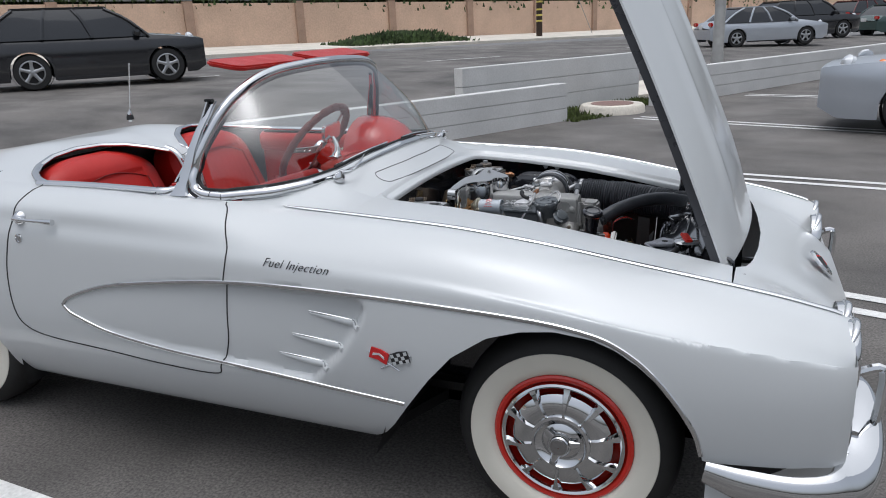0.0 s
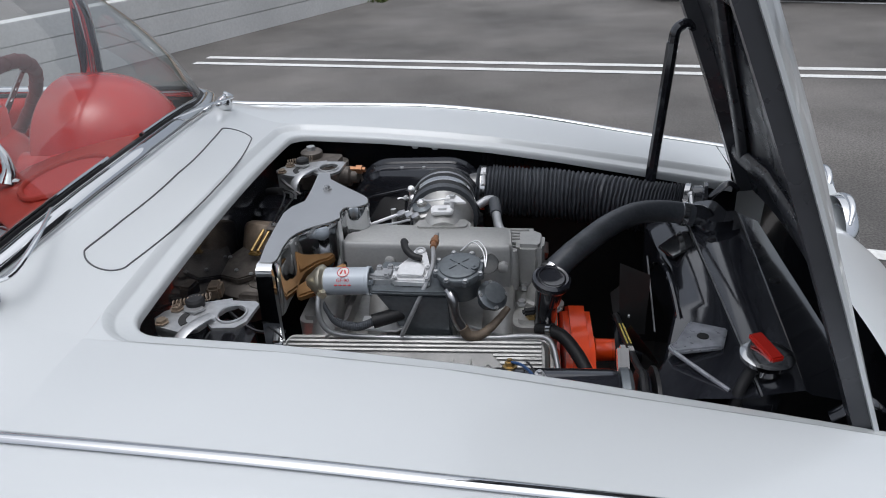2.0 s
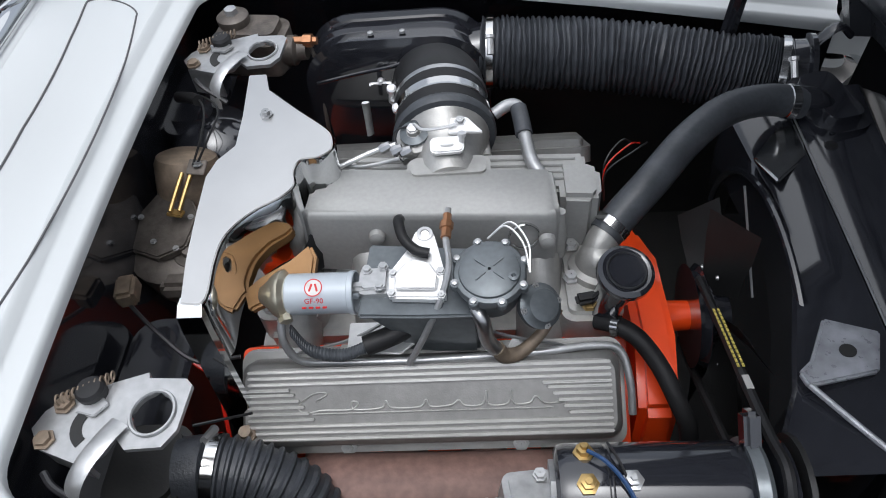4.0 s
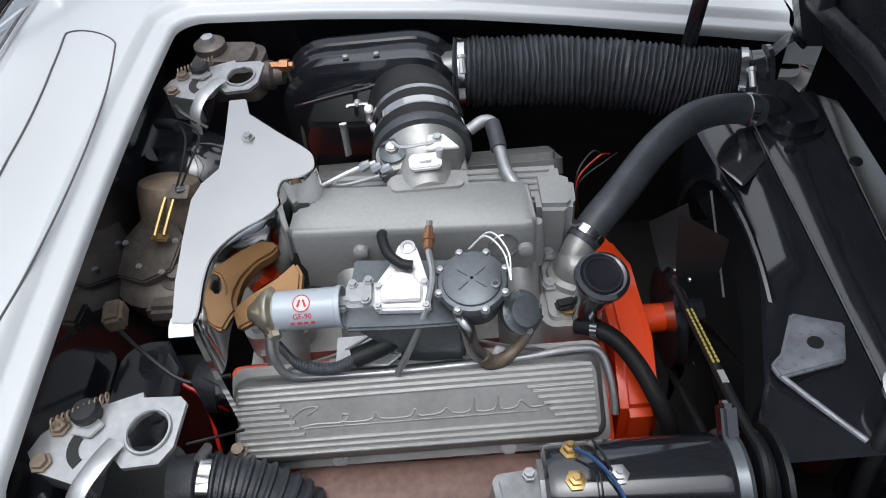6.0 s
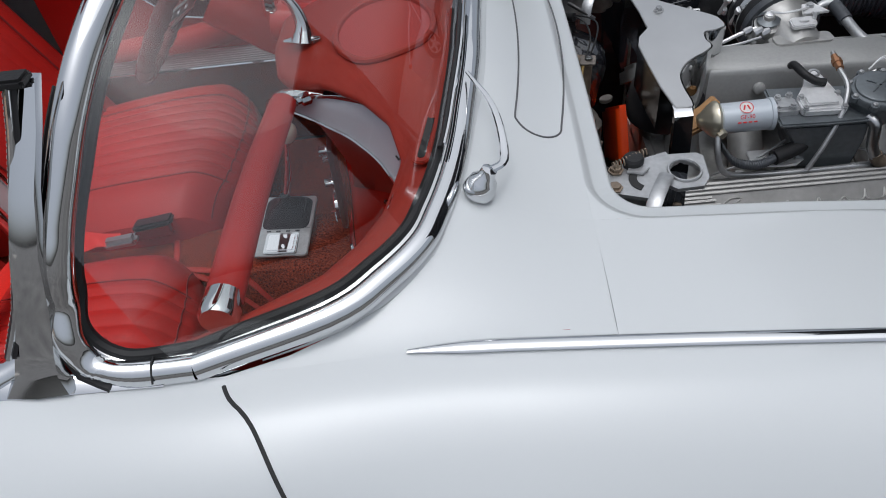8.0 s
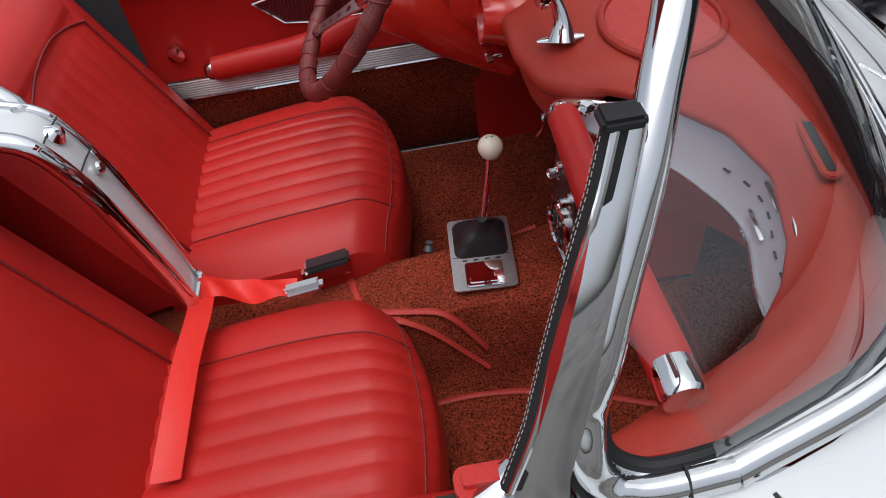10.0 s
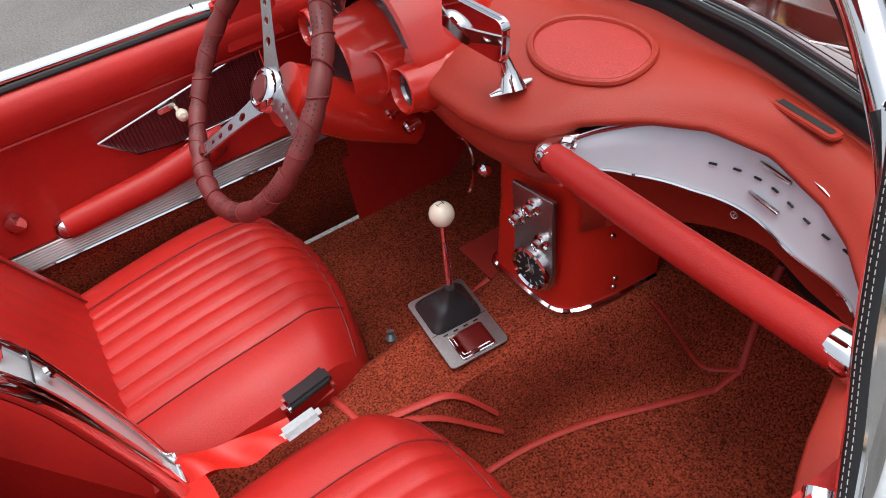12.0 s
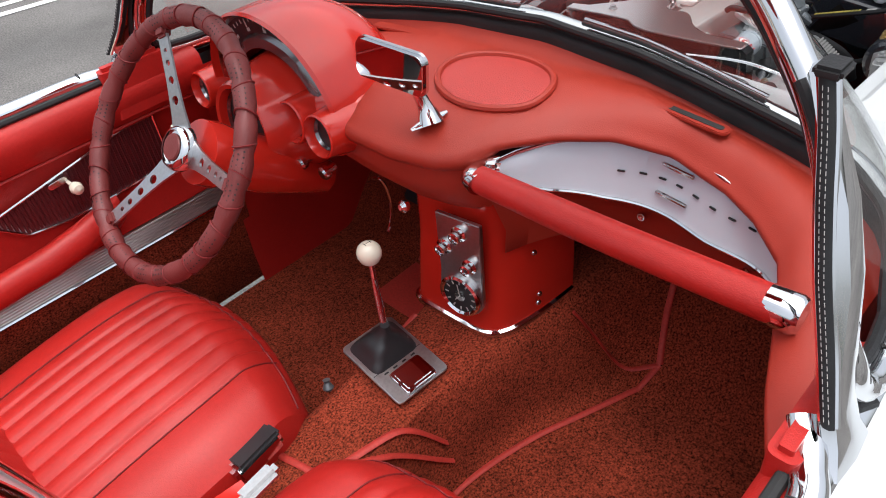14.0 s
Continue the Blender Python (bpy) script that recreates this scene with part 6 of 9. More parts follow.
part("tri_plate", slab([(-0.012, -0.012), (0.034, -0.006), (0.010, 0.016), (-0.012, 0.014)], -0.003, 0.003, 0.001, pose(-0.246, 0.066, 0.918, 14, 0, -8)), "alu", am, "bright three-cornered plate")
part("tri_screw", bolt(bmesh.new(), (-0.243, 0.074, 0.922), (0, -0.2, 1), 0.0055, 0.006, 1.5), "zinc", am)
part("link_rod", sweep([(-0.308, 0.083, 0.914), (-0.295, 0.066, 0.918), (-0.270, 0.062, 0.922), (-0.248, 0.066, 0.924)], 0.0022, 6, 18), "alu", am)
part("idle_wire", sweep([(-0.318, 0.09, 0.905), (-0.336, 0.085, 0.90), (-0.338, 0.06, 0.885), (-0.325, 0.045, 0.88)], 0.0015, 6, 18), "black_plastic", am)
part("linkage", sweep([(-0.43, 0.045, 0.868), (-0.40, 0.056, 0.875), (-0.365, 0.066, 0.884), (-0.335, 0.068, 0.892)], 0.0036, 8, 16), "alu", am)
part("throttle_rod", sweep([(-0.425, 0.062, 0.862), (-0.38, 0.048, 0.872), (-0.33, 0.05, 0.882)], 0.0028, 8, 12), "zinc", am)
for x, y, z in ((-0.352, 0.066, 0.888), (-0.335, 0.060, 0.888), (-0.322, 0.058, 0.886)):
    part("linkage_joint", lathe([(0.007, -0.006), (0.008, 0.0), (0.006, 0.010)], (x, y, z), (1, 0.2, 0.4), 8), "steel", am)
part("breather_hose", sweep([(-0.196, 0.150, 0.868), (-0.175, 0.156, 0.878), (-0.160, 0.146, 0.880), (-0.155, 0.105, 0.872), (-0.148, 0.055, 0.864), (-0.136, 0.028, 0.858)], 0.0095, 12, 30), "zinc", car, "grey bent breather pipe")
part("breather_sleeve", sweep([(-0.1605, 0.146, 0.880), (-0.157, 0.12, 0.8755), (-0.155, 0.098, 0.871)], 0.0125, 12, 6), "hose", car, "grey rubber sleeve")

# air cleaner canister and big flexible duct on the far side
rows = []
for y, k in ((0.455, 0.0), (0.452, -0.012), (0.446, 0.002), (0.442, 0.008), (0.438, 0.008), (0.434, 0.0), (0.408, 0.0), (0.404, 0.006), (0.399, 0.006), (0.395, 0.0), (0.368, -0.002), (0.364, 0.006), (0.358, 0.006), (0.354, -0.004), (0.350, -0.012)):
    rows.append([(x, y, z) for x, z in round_rect(0.315 + 2 * k, 0.255 + 2 * k, 0.085 + k, 8, -0.362, 0.735)])
bm = loft(rows, close_v=True, caps=True)
bmesh.ops.recalc_face_normals(bm, faces=bm.faces)
drum = part("air_cleaner", bm, "black", car, "black oval air cleaner canister with rolled rims", 40)
part("outlet", lathe([(0.05, 0), (0.055, 0.06)], (-0.265, 0.405, 0.79), (1, 0.1, 0.0), 24), "black", drum)
for x in (-0.40, -0.345):
    part("canister_screw", lathe([(0.006, 0), (0.005, 0.004), (0.001, 0.005)], (x, 0.382, 0.8645), (0, 0, 1), 10), "zinc", drum)
part("drum_rod", sweep([(-0.50, 0.34, 0.80), (-0.42, 0.335, 0.82), (-0.365, 0.327, 0.835), (-0.315, 0.33, 0.85)], 0.0035, 8, 14), "black", drum)
wn0 = part("wing_nut", lathe([(0.007, -0.004), (0.006, 0.006), (0.003, 0.010)], (-0.385, 0.318, 0.812), (0, -1, 0.4), 10), "alu", drum, "bright wing nut")
for sgn in (-1, 1):
    part("wing", sweep([(-0.385, 0.314, 0.812), (-0.385 + sgn * 0.012, 0.310, 0.816), (-0.385 + sgn * 0.018, 0.310, 0.814)], [0.004, 0.003, 0.005], 8, 6, flat=0.5), "alu", wn0)
part("drum_lever", sweep([(-0.415, 0.29, 0.72), (-0.412, 0.285, 0.78), (-0.411, 0.28, 0.80)], 0.007, 8, 8, flat=0.4), "zinc", drum)
ND, PITCH = 372, 6
pts = spline([(-0.215, 0.412, 0.790), (-0.10, 0.405, 0.788), (0.03, 0.390, 0.782), (0.16, 0.362, 0.772), (0.255, 0.338, 0.768), (0.300, 0.325, 0.768)], ND)
rows = []
rj = random.Random(5)
jig = slant = 0.0
for i, p in enumerate(pts):
    d = (pts[min(i + 1, ND - 1)] - pts[max(i - 1, 0)]).normalized()
    side = d.cross(Vector((0, 0, 1))).normalized()
    up = side.cross(d)
    if i % PITCH == 0:
        jig, slant = rj.uniform(-0.0018, 0.0018), rj.uniform(-0.7, 0.7)
    r = 0.0605 + jig + (0.0022, 0.0030, 0.0022, 0.0, -0.0028, -0.001)[i % PITCH]
    rows.append([p + (r + 0.0012 * math.sin(3 * a + i * 0.07) + 0.0016 * noise.noise((i * 0.25, 3 * math.cos(a), 3 * math.sin(a)))) * (math.cos(a) * side + math.sin(a) * up) + d * (0.004 * math.sin(a + 0.02 * i) + 0.0025 * noise.noise((i // PITCH * 0.9, 2 * math.cos(a), 2 * math.sin(a)))) for a in (2 * math.pi * k / 36 for k in range(36))])
duct = part("air_duct", loft(rows, close_v=True), "duct", car, "black corrugated fabric air duct", 30)
for i in (12, 350):
    d = (pts[i + 1] - pts[i - 1]).normalized()
    c = part("duct_clamp", lathe([(0.063, -0.007), (0.0665, -0.006), (0.0665, 0.006), (0.063, 0.007)], pts[i], d, 40, caps=False), "chrome_worn", duct, "bright hose clamp")
    part("clamp_screw", lathe([(0.006, -0.015), (0.006, 0.012), (0.008, 0.013), (0.008, 0.019)], pts[i] + Vector((0.0, -0.046, 0.048)), (0, 0.7, 0.6), 8), "alu", c)
part("duct_stub", lathe([(0.060, 0), (0.063, 0.030), (0.072, 0.034), (0.072, 0.042)], (0.290, 0.328, 0.768), (1, -0.2, 0), 28), "black", duct)
for p in ((-0.380, 0.492, 0.886), (-0.328, 0.492, 0.882)):
    part("fender_bolt", bolt(bmesh.new(), p, (0, -1, 0.35), 0.007, 0.007, 1.6), "zinc", car, "bright bolt")

# cooling: hose, thermostat, oil filler, timing cover, fan, radiator
hz = part("radiator_hose", sweep([(-0.050, -0.028, 0.790), (-0.020, 0.0, 0.808), (0.018, 0.034, 0.826), (0.085, 0.108, 0.840), (0.150, 0.163, 0.841), (0.215, 0.190, 0.832), (0.272, 0.194, 0.820)], 0.0245, 18, 50), "hose", car, "grey rubber radiator hose")
for p, d in (((-0.040, -0.018, 0.797), (0.6, 0.55, 0.38)), ((0.252, 0.193, 0.824), (1, 0.06, -0.2))):
    part("clamp", lathe([(0.0248, -0.007), (0.0268, -0.006), (0.0268, 0.006), (0.0248, 0.007)], p, d, 26, caps=False), "chrome_worn", hz, "bright worm clamp")
part("thermostat_housing", lathe([(0.043, -0.005), (0.043, 0.006), (0.034, 0.010), (0.033, 0.022), (0.028, 0.036), (0.018, 0.044), (0.002, 0.046)], (-0.060, -0.055, 0.748), (0.15, 0.2, 1), 26), "cast_light", car, "cast thermostat housing")
part("neck", sweep([(-0.066, -0.05, 0.765), (-0.058, -0.038, 0.782), (-0.044, -0.022, 0.794)], 0.0225, 16, 8), "cast_light", car)
for p in ((-0.095, -0.02, 0.76), (-0.10, -0.075, 0.757), (-0.035, -0.095, 0.757)):
    part("stat_bolt", bolt(bmesh.new(), p, (0, 0, 1), 0.008, 0.009, 1.5), "zinc", car)
oc = part("oil_filler_cap", lathe([(0.024, -0.045), (0.026, -0.006), (0.033, -0.002), (0.036, 0.004), (0.035, 0.012), (0.030, 0.016), (0.026, 0.014), (0.002, 0.015)], (-0.047, -0.142, 0.846), (0.12, -0.22, 0.95), 30), "black", car, "black oil filler cap")
part("cap_ring", lathe([(0.0225, 0.0155), (0.024, 0.0172), (0.0255, 0.0155)], (-0.047, -0.142, 0.846), (0.12, -0.22, 0.95), 28, caps=False), "black_plastic", oc)
part("filler_tube", sweep([(-0.052, -0.136, 0.83), (-0.058, -0.118, 0.74), (-0.06, -0.11, 0.69)], 0.022, 16, 8), "black", oc)
sens = part("temperature_sender", lathe([(0.013, -0.01), (0.013, 0.006), (0.009, 0.007), (0.009, 0.018), (0.014, 0.019), (0.014, 0.026)], (-0.079, -0.120, 0.738), (0, 0, 1), 6), "brass", car, "brass sender")
part("sender_cap", block((0.04, 0.018, 0.012), (-0.079, -0.118, 0.768), (0, 0, 10), 0.004), "rubber", sens)
bh = part("bypass_hose", sweep([(-0.070, -0.135, 0.738), (-0.050, -0.147, 0.746), (-0.022, -0.166, 0.742), (0.005, -0.197, 0.720), (0.024, -0.232, 0.695), (0.039, -0.256, 0.665), (0.046, -0.27, 0.62)], 0.0125, 14, 30), "rubber", car, "black coolant hose")
part("clamp", lathe([(0.0126, -0.006), (0.0146, -0.005), (0.0146, 0.005), (0.0126, 0.006)], (-0.046, -0.150, 0.746), (0.8, -0.4, 0.3), 20, caps=False), "chrome_worn", bh)
bm = slab([(-0.25, -0.20), (0.02, -0.22), (0.10, -0.10), (0.11, 0.05), (0.05, 0.14), (-0.25, 0.16)], -0.028, 0.028, 0.012, basis((0.012, -0.09, 0.60), (0, 0, 1), (0, -1, 0)))
tc = part("timing_cover", bm, "orange", car, "orange timing cover and water pump")
part("pump_snout", lathe([(0.040, 0), (0.034, 0.018), (0.024, 0.026), (0.022, 0.06)], (0.022, -0.07, 0.645), (1, 0, 0.02), 24), "orange", tc)
fan = part("fan", lathe([(0.055, 0), (0.055, 0.012), (0.035, 0.014), (0.032, 0.04), (0.002, 0.042)], (0.095, -0.07, 0.645), (1, 0, 0.02), 24), "black", car, "black engine fan")
for k in range(6):
    a = 2 * math.pi * k / 6 + 0.35
    d, t = Vector((0, math.cos(a), math.sin(a))), Vector((0, -math.sin(a), math.cos(a)))
    c = Vector((0.118, -0.07, 0.645))
    rows = [[c + d * r + t * q * w + Vector((q * 0.024, 0, 0)) for q in (-1, -0.3, 0.3, 1)] for r, w in ((0.04, 0.010), (0.08, 0.014), (0.13, 0.030), (0.175, 0.034))]
    part("blade", loft(rows), "black_matte", fan)
    part("rivet", lathe([(0.004, 0), (0.003, 0.003)], c + d * 0.075 + Vector((-0.006, 0, 0)), (-1, 0, 0), 8), "zinc", fan)
pul = part("pulley", lathe([(0.05, -0.006), (0.078, -0.006), (0.068, 0.002), (0.078, 0.010), (0.05, 0.010)], (0.085, -0.07, 0.645), (1, 0, 0.02), 36), "black", car, "black belt pulley")
part("fan_belt", sweep([(0.085, -0.06, 0.722), (0.085, -0.10, 0.735), (0.085, -0.24, 0.776), (0.085, -0.34, 0.808), (0.085, -0.385, 0.826), (0.085, -0.42, 0.80), (0.085, -0.42, 0.75), (0.085, -0.36, 0.70), (0.085, -0.10, 0.575), (0.085, -0.06, 0.57)], 0.0065, 8, 60), "rubber", car, "black V-belt with yellow print")
for k in range(14):
    f = k / 13
    for o in (-0.003, 0.003):
        part("belt_mark", block((0.0028, 0.006, 0.0012), (0.085 + o, -0.135 - 0.10 * f, 0.7525 + 0.0295 * f), (-16, 0, 0)), "yellow", car)
part("belt_label", block((0.008, 0.022, 0.0012), (0.085, -0.262, 0.7895), (-16, 0, 0)), "stitch", car)

# generator
GX0, GX1, GY, GZ = -0.146, 0.052, -0.385, 0.770
ge = part("generator", lathe([(0.045, -0.004), (0.053, 0.0), (0.0555, 0.008), (0.0555, 0.05), (0.0535, 0.052), (0.0535, 0.054), (0.0555, 0.056), (0.0555, 0.185), (0.054, 0.195), (0.050, 0.2)], (GX0, GY, GZ), (1, 0, 0), 40), "black", car, "black generator")
part("end_plate", lathe([(0.058, 0.0), (0.060, 0.012), (0.055, 0.018), (0.02, 0.02)], (GX1, GY, GZ), (1, 0, 0), 32), "meter", ge)
part("lug", block((0.018, 0.05, 0.028), (GX1 + 0.008, GY + 0.045, GZ + 0.050), (40, 0, 0), 0.005), "black", ge)
part("gen_pulley", lathe([(0.02, 0.0), (0.055, 0.0), (0.046, 0.008), (0.055, 0.016), (0.02, 0.016)], (GX1 + 0.027, GY, GZ), (1, 0, 0), 30), "black", ge)
part("gen_fan", lathe([(0.02, 0.0), (0.062, 0.0), (0.062, 0.006), (0.02, 0.008)], (GX1 + 0.05, GY, GZ), (1, 0, 0), 18), "black_matte", ge)
for p in ((-0.118, -0.358, 0.819), (-0.118, -0.395, 0.826), (-0.072, -0.392, 0.826)):
    t = part("terminal", lathe([(0.012, -0.004), (0.012, 0.002), (0.008, 0.003), (0.008, 0.009), (0.004, 0.010), (0.004, 0.014)], p, (0, (p[1] - GY) * 8, 0.9), 6), "brass" if p[0] < -0.1 else "zinc", ge, "plated terminal stud")
part("gen_wire", sweep([(-0.115, -0.36, 0.83), (-0.098, -0.375, 0.836), (-0.08, -0.398, 0.832), (-0.065, -0.43, 0.82)], 0.0025, 6, 16), "thermal", ge)
part("gen_wire", sweep([(-0.092, -0.348, 0.822), (-0.085, -0.37, 0.832), (-0.075, -0.40, 0.83)], 0.0016, 6, 12), "black_plastic", ge)
tach = part("tach_drive", slab(round_rect(0.06, 0.05, 0.012, 4), -0.025, 0.022, 0.007, pose(-0.178, -0.388, 0.772, 0, 8, 8)), "zinc", car, "zinc tachometer drive")
part("tach_flange", lathe([(0.038, 0), (0.038, 0.012)], (-0.155, -0.385, 0.772), (1, 0, 0), 6), "zinc", tach)
part("tach_cable", lathe([(0.012, 0), (0.010, 0.02), (0.012, 0.022), (0.012, 0.045)], (-0.20, -0.395, 0.768), (-1, -0.1, -0.1), 10), "zinc", tach)
part("tach_screw", bolt(bmesh.new(), (-0.165, -0.372, 0.796), (0, 0, 1), 0.006, 0.008, 1.4), "zinc", tach)

# exhaust manifold and cold-air hose on the near side
ex = part("exhaust_manifold", sweep([(-0.50, -0.315, 0.60), (-0.42, -0.325, 0.625), (-0.33, -0.325, 0.628), (-0.24, -0.325, 0.622), (-0.15, -0.325, 0.628), (-0.08, -0.32, 0.60)], [0.05, 0.056, 0.053, 0.056, 0.053, 0.05], 18, 40), "rust", car, "brown cast iron exhaust manifold")
for k in range(4):
    part("port", sweep([(-0.45 + 0.11 * k, -0.26, 0.615), (-0.45 + 0.11 * k, -0.32, 0.622)], 0.032, 12, 4), "rust", ex)
pts = spline([(-0.60, -0.335, 0.735), (-0.565, -0.332, 0.733), (-0.515, -0.335, 0.718), (-0.465, -0.35, 0.685), (-0.43, -0.38, 0.63), (-0.42, -0.40, 0.55)], 120)
rows = []
for i, p in enumerate(pts):
    d = (pts[min(i + 1, 119)] - pts[max(i - 1, 0)]).normalized()
    side = d.cross(Vector((0, 0, 1))).normalized()
    up = side.cross(d)
    r = 0.043 + (0.0025 if (i % 5) in (0, 1) else -0.002) * (1 if i > 20 else 0)
    rows.append([p + r * (math.cos(a) * side + math.sin(a) * up) for a in (2 * math.pi * k / 26 for k in range(26))])
ch = part("defroster_hose", loft(rows, close_v=True, caps=True), "duct", car, "black corrugated heater hose", 30)
part("hose_clamp", lathe([(0.0435, -0.008), (0.0465, -0.007), (0.0465, 0.007), (0.0435, 0.008)], pts[26], (pts[28] - pts[24]).normalized(), 30, caps=False), "chrome_worn", ch, "bright hose clamp")
part("clamp_screw", lathe([(0.006, -0.014), (0.006, 0.014)], pts[26] + Vector((0, 0.03, 0.036)), (0.1, 0.8, -0.5), 8), "zinc", ch)
part("hose_stub", slab(round_rect(0.10, 0.11, 0.03), -0.06, 0.045, 0.01, pose(-0.635, -0.335, 0.72)), "black_matte", ch)


# hood latches
def latch(at, flip):
    """Zinc latch plate with its keyhole, slide, springs and rubber bumper."""
    m = pose(*at) @ Matrix.Diagonal((1, flip, 1, 1))
    plate = [(-0.060, 0.036), (-0.018, 0.049), (-0.016, 0.042), (0.026, 0.040), (0.034, 0.032), (0.030, -0.020), (0.018, -0.038), (-0.020, -0.040), (-0.034, -0.026), (-0.041, -0.044), (-0.066, -0.054), (-0.112, -0.037), (-0.128, -0.014), (-0.120, 0.006), (-0.098, 0.024)]
    own = bmesh.new()
    outer = [own.verts.new((x, y, 0.0)) for x, y in plate]
    hole = [own.verts.new((-0.001 + 0.021 * math.cos(a) * (1.18 if k % 6 == 0 else 1), 0.0 + 0.023 * math.sin(a) * (1.18 if k % 6 == 0 else 1), 0.0)) for k, a in ((k, 2 * math.pi * k / 24) for k in range(24))]
    es = [own.edges.new((outer[i], outer[(i + 1) % len(outer)])) for i in range(len(outer))]
    es += [own.edges.new((hole[i], hole[(i + 1) % 24])) for i in range(24)]
    bmesh.ops.triangle_fill(own, edges=es, use_beauty=True)
    geo = bmesh.ops.extrude_face_region(own, geom=list(own.faces))
    bmesh.ops.translate(own, verts=[g for g in geo["geom"] if isinstance(g, bmesh.types.BMVert)], vec=(0, 0, -0.006))
    bmesh.ops.recalc_face_normals(own, faces=own.faces)
    own.transform(m)
    la = part("hood_latch", own, "zinc", car, "grey zinc hood latch plate", 30)
    part("skirt", slab([(-0.12, -0.03), (-0.066, -0.050), (-0.066, -0.044), (-0.118, -0.024)], -0.05, -0.006, 0.0, m), "zinc", la)
    slot = [(-0.055 + 0.030 * math.cos(a), -0.012 + 0.030 * math.sin(a)) for a in np.linspace(radians(150), radians(235), 8)] + [(-0.055 + 0.018 * math.cos(a), -0.012 + 0.018 * math.sin(a)) for a in np.linspace(radians(235), radians(150), 8)]
    part("slot", slab(slot, 0.0004, 0.0012, 0, m), "seam", la)
    rim = [m @ Vector((-0.001 + 0.0235 * math.cos(a), 0.0255 * math.sin(a), 0.0012)) for a in np.linspace(0, 2 * math.pi, 30)]
    part("hole_lip", sweep(rim, 0.0022, 6), "zinc", la)
    part("slide", slab([(-0.085, 0.002), (-0.062, -0.004), (-0.050, 0.010), (-0.060, 0.020), (-0.08, 0.016)], 0.001, 0.005, 0.001, m), "zinc", la)
    part("strap", sweep([m @ Vector(p) for p in ((-0.030, -0.012, 0.006), (-0.040, -0.032, 0.009), (-0.055, -0.060, 0.006), (-0.066, -0.080, -0.01), (-0.070, -0.088, -0.04))], 0.011, 8, 16, flat=0.22), "zinc", la)
    part("bumper_stop", lathe([(0.015, 0.0), (0.016, 0.012), (0.013, 0.016), (0.002, 0.017)], m @ Vector((-0.072, 0.024, 0.0)), (0, 0, 1), 18), "rubber", la, "rubber stop")
    coil = [m @ Vector((-0.105 + 0.055 * i / 120, 0.012 + 0.028 * i / 120, 0.010)) + Vector((0, 0.006 * math.cos(i * 0.55), 0.006 * math.sin(i * 0.55))) for i in range(121)]
    part("spring", sweep(coil, 0.0012, 5), "dirty", la)
    for px, py in ((-0.108, -0.028), (-0.100, 0.012)):
        part("latch_bolt", bolt(bmesh.new(), m @ Vector((px, py, 0.001)), (0, 0, 1), 0.0085, 0.007, 1.4), "dirty", la)
    part("cable", sweep([m @ Vector(p) for p in ((-0.10, -0.06, -0.005), (-0.085, -0.075, -0.01), (-0.05, -0.09, -0.03))], 0.004, 8, 10), "black_plastic", la)
    return la


latch((-0.567, -0.340, 0.902), 1)
latch((-0.562, 0.298, 0.902), 1)

# firewall things
mc = part("master_cylinder", slab(round_rect(0.128, 0.088, 0.028, 6), -0.085, 0.0, 0.014, pose(-0.606, 0.390, 0.893, 0, 0, -8)), "aged_iron", car, "aged grey-brown brake master cylinder")
cp = part("cap", lathe([(0.026, 0), (0.0275, 0.006), (0.0275, 0.014), (0.022, 0.018), (0.002, 0.019)], (-0.632, 0.398, 0.893), (0, 0, 1), 28), "aged_iron", mc, "dull metal cap")
part("cap_nut", lathe([(0.012, 0.018), (0.011, 0.028), (0.002, 0.029)], (-0.632, 0.398, 0.893), (0, 0, 1), 6), "zinc", cp)
part("bore", lathe([(0.024, 0.0), (0.026, 0.05), (0.018, 0.055), (0.016, 0.07)], (-0.58, 0.375, 0.850), (1, -0.1, 0), 16), "aged_iron", mc)
part("outlet", lathe([(0.008, 0), (0.008, 0.018), (0.012, 0.019), (0.012, 0.034), (0.007, 0.035), (0.007, 0.042)], (-0.532, 0.372, 0.868), (1, -0.1, 0), 6), "copper", mc, "dull copper fitting")
part("brake_pipe", sweep([(-0.507, 0.370, 0.868), (-0.500, 0.365, 0.82), (-0.503, 0.35, 0.72), (-0.51, 0.34, 0.55)], 0.0035, 8, 20), "aged_iron", mc)
wm = part("wiper_motor", lathe([(0.047, -0.05), (0.049, 0.0), (0.049, 0.045), (0.045, 0.055), (0.034, 0.060), (0.002, 0.062)], (-0.682, 0.112, 0.782), (0.12, 0.42, 0.90), 32), "dirty", car, "aged brown wiper motor with brass clip")
part("gear_plate", slab([(-0.068, -0.02), (-0.03, 0.052), (0.012, 0.050), (0.046, 0.0), (0.040, -0.055), (0.0, -0.075), (-0.05, -0.06)], -0.012, 0.004, 0.003, pose(-0.690, 0.045, 0.792, 10, -4, -6)), "aged_iron", wm, "grey gear cover plate")
part("gear_case", lathe([(0.055, -0.08), (0.060, -0.02), (0.062, 0.0), (0.05, 0.006), (0.002, 0.007)], (-0.692, 0.005, 0.766), (0.05, -0.18, 1), 22), "aged_iron", wm)
part("crank_boss", lathe([(0.030, -0.03), (0.026, 0.0), (0.014, 0.004), (0.012, 0.012), (0.002, 0.013)], (-0.655, -0.008, 0.770), (0.1, -0.2, 1), 20), "aged_iron", wm)
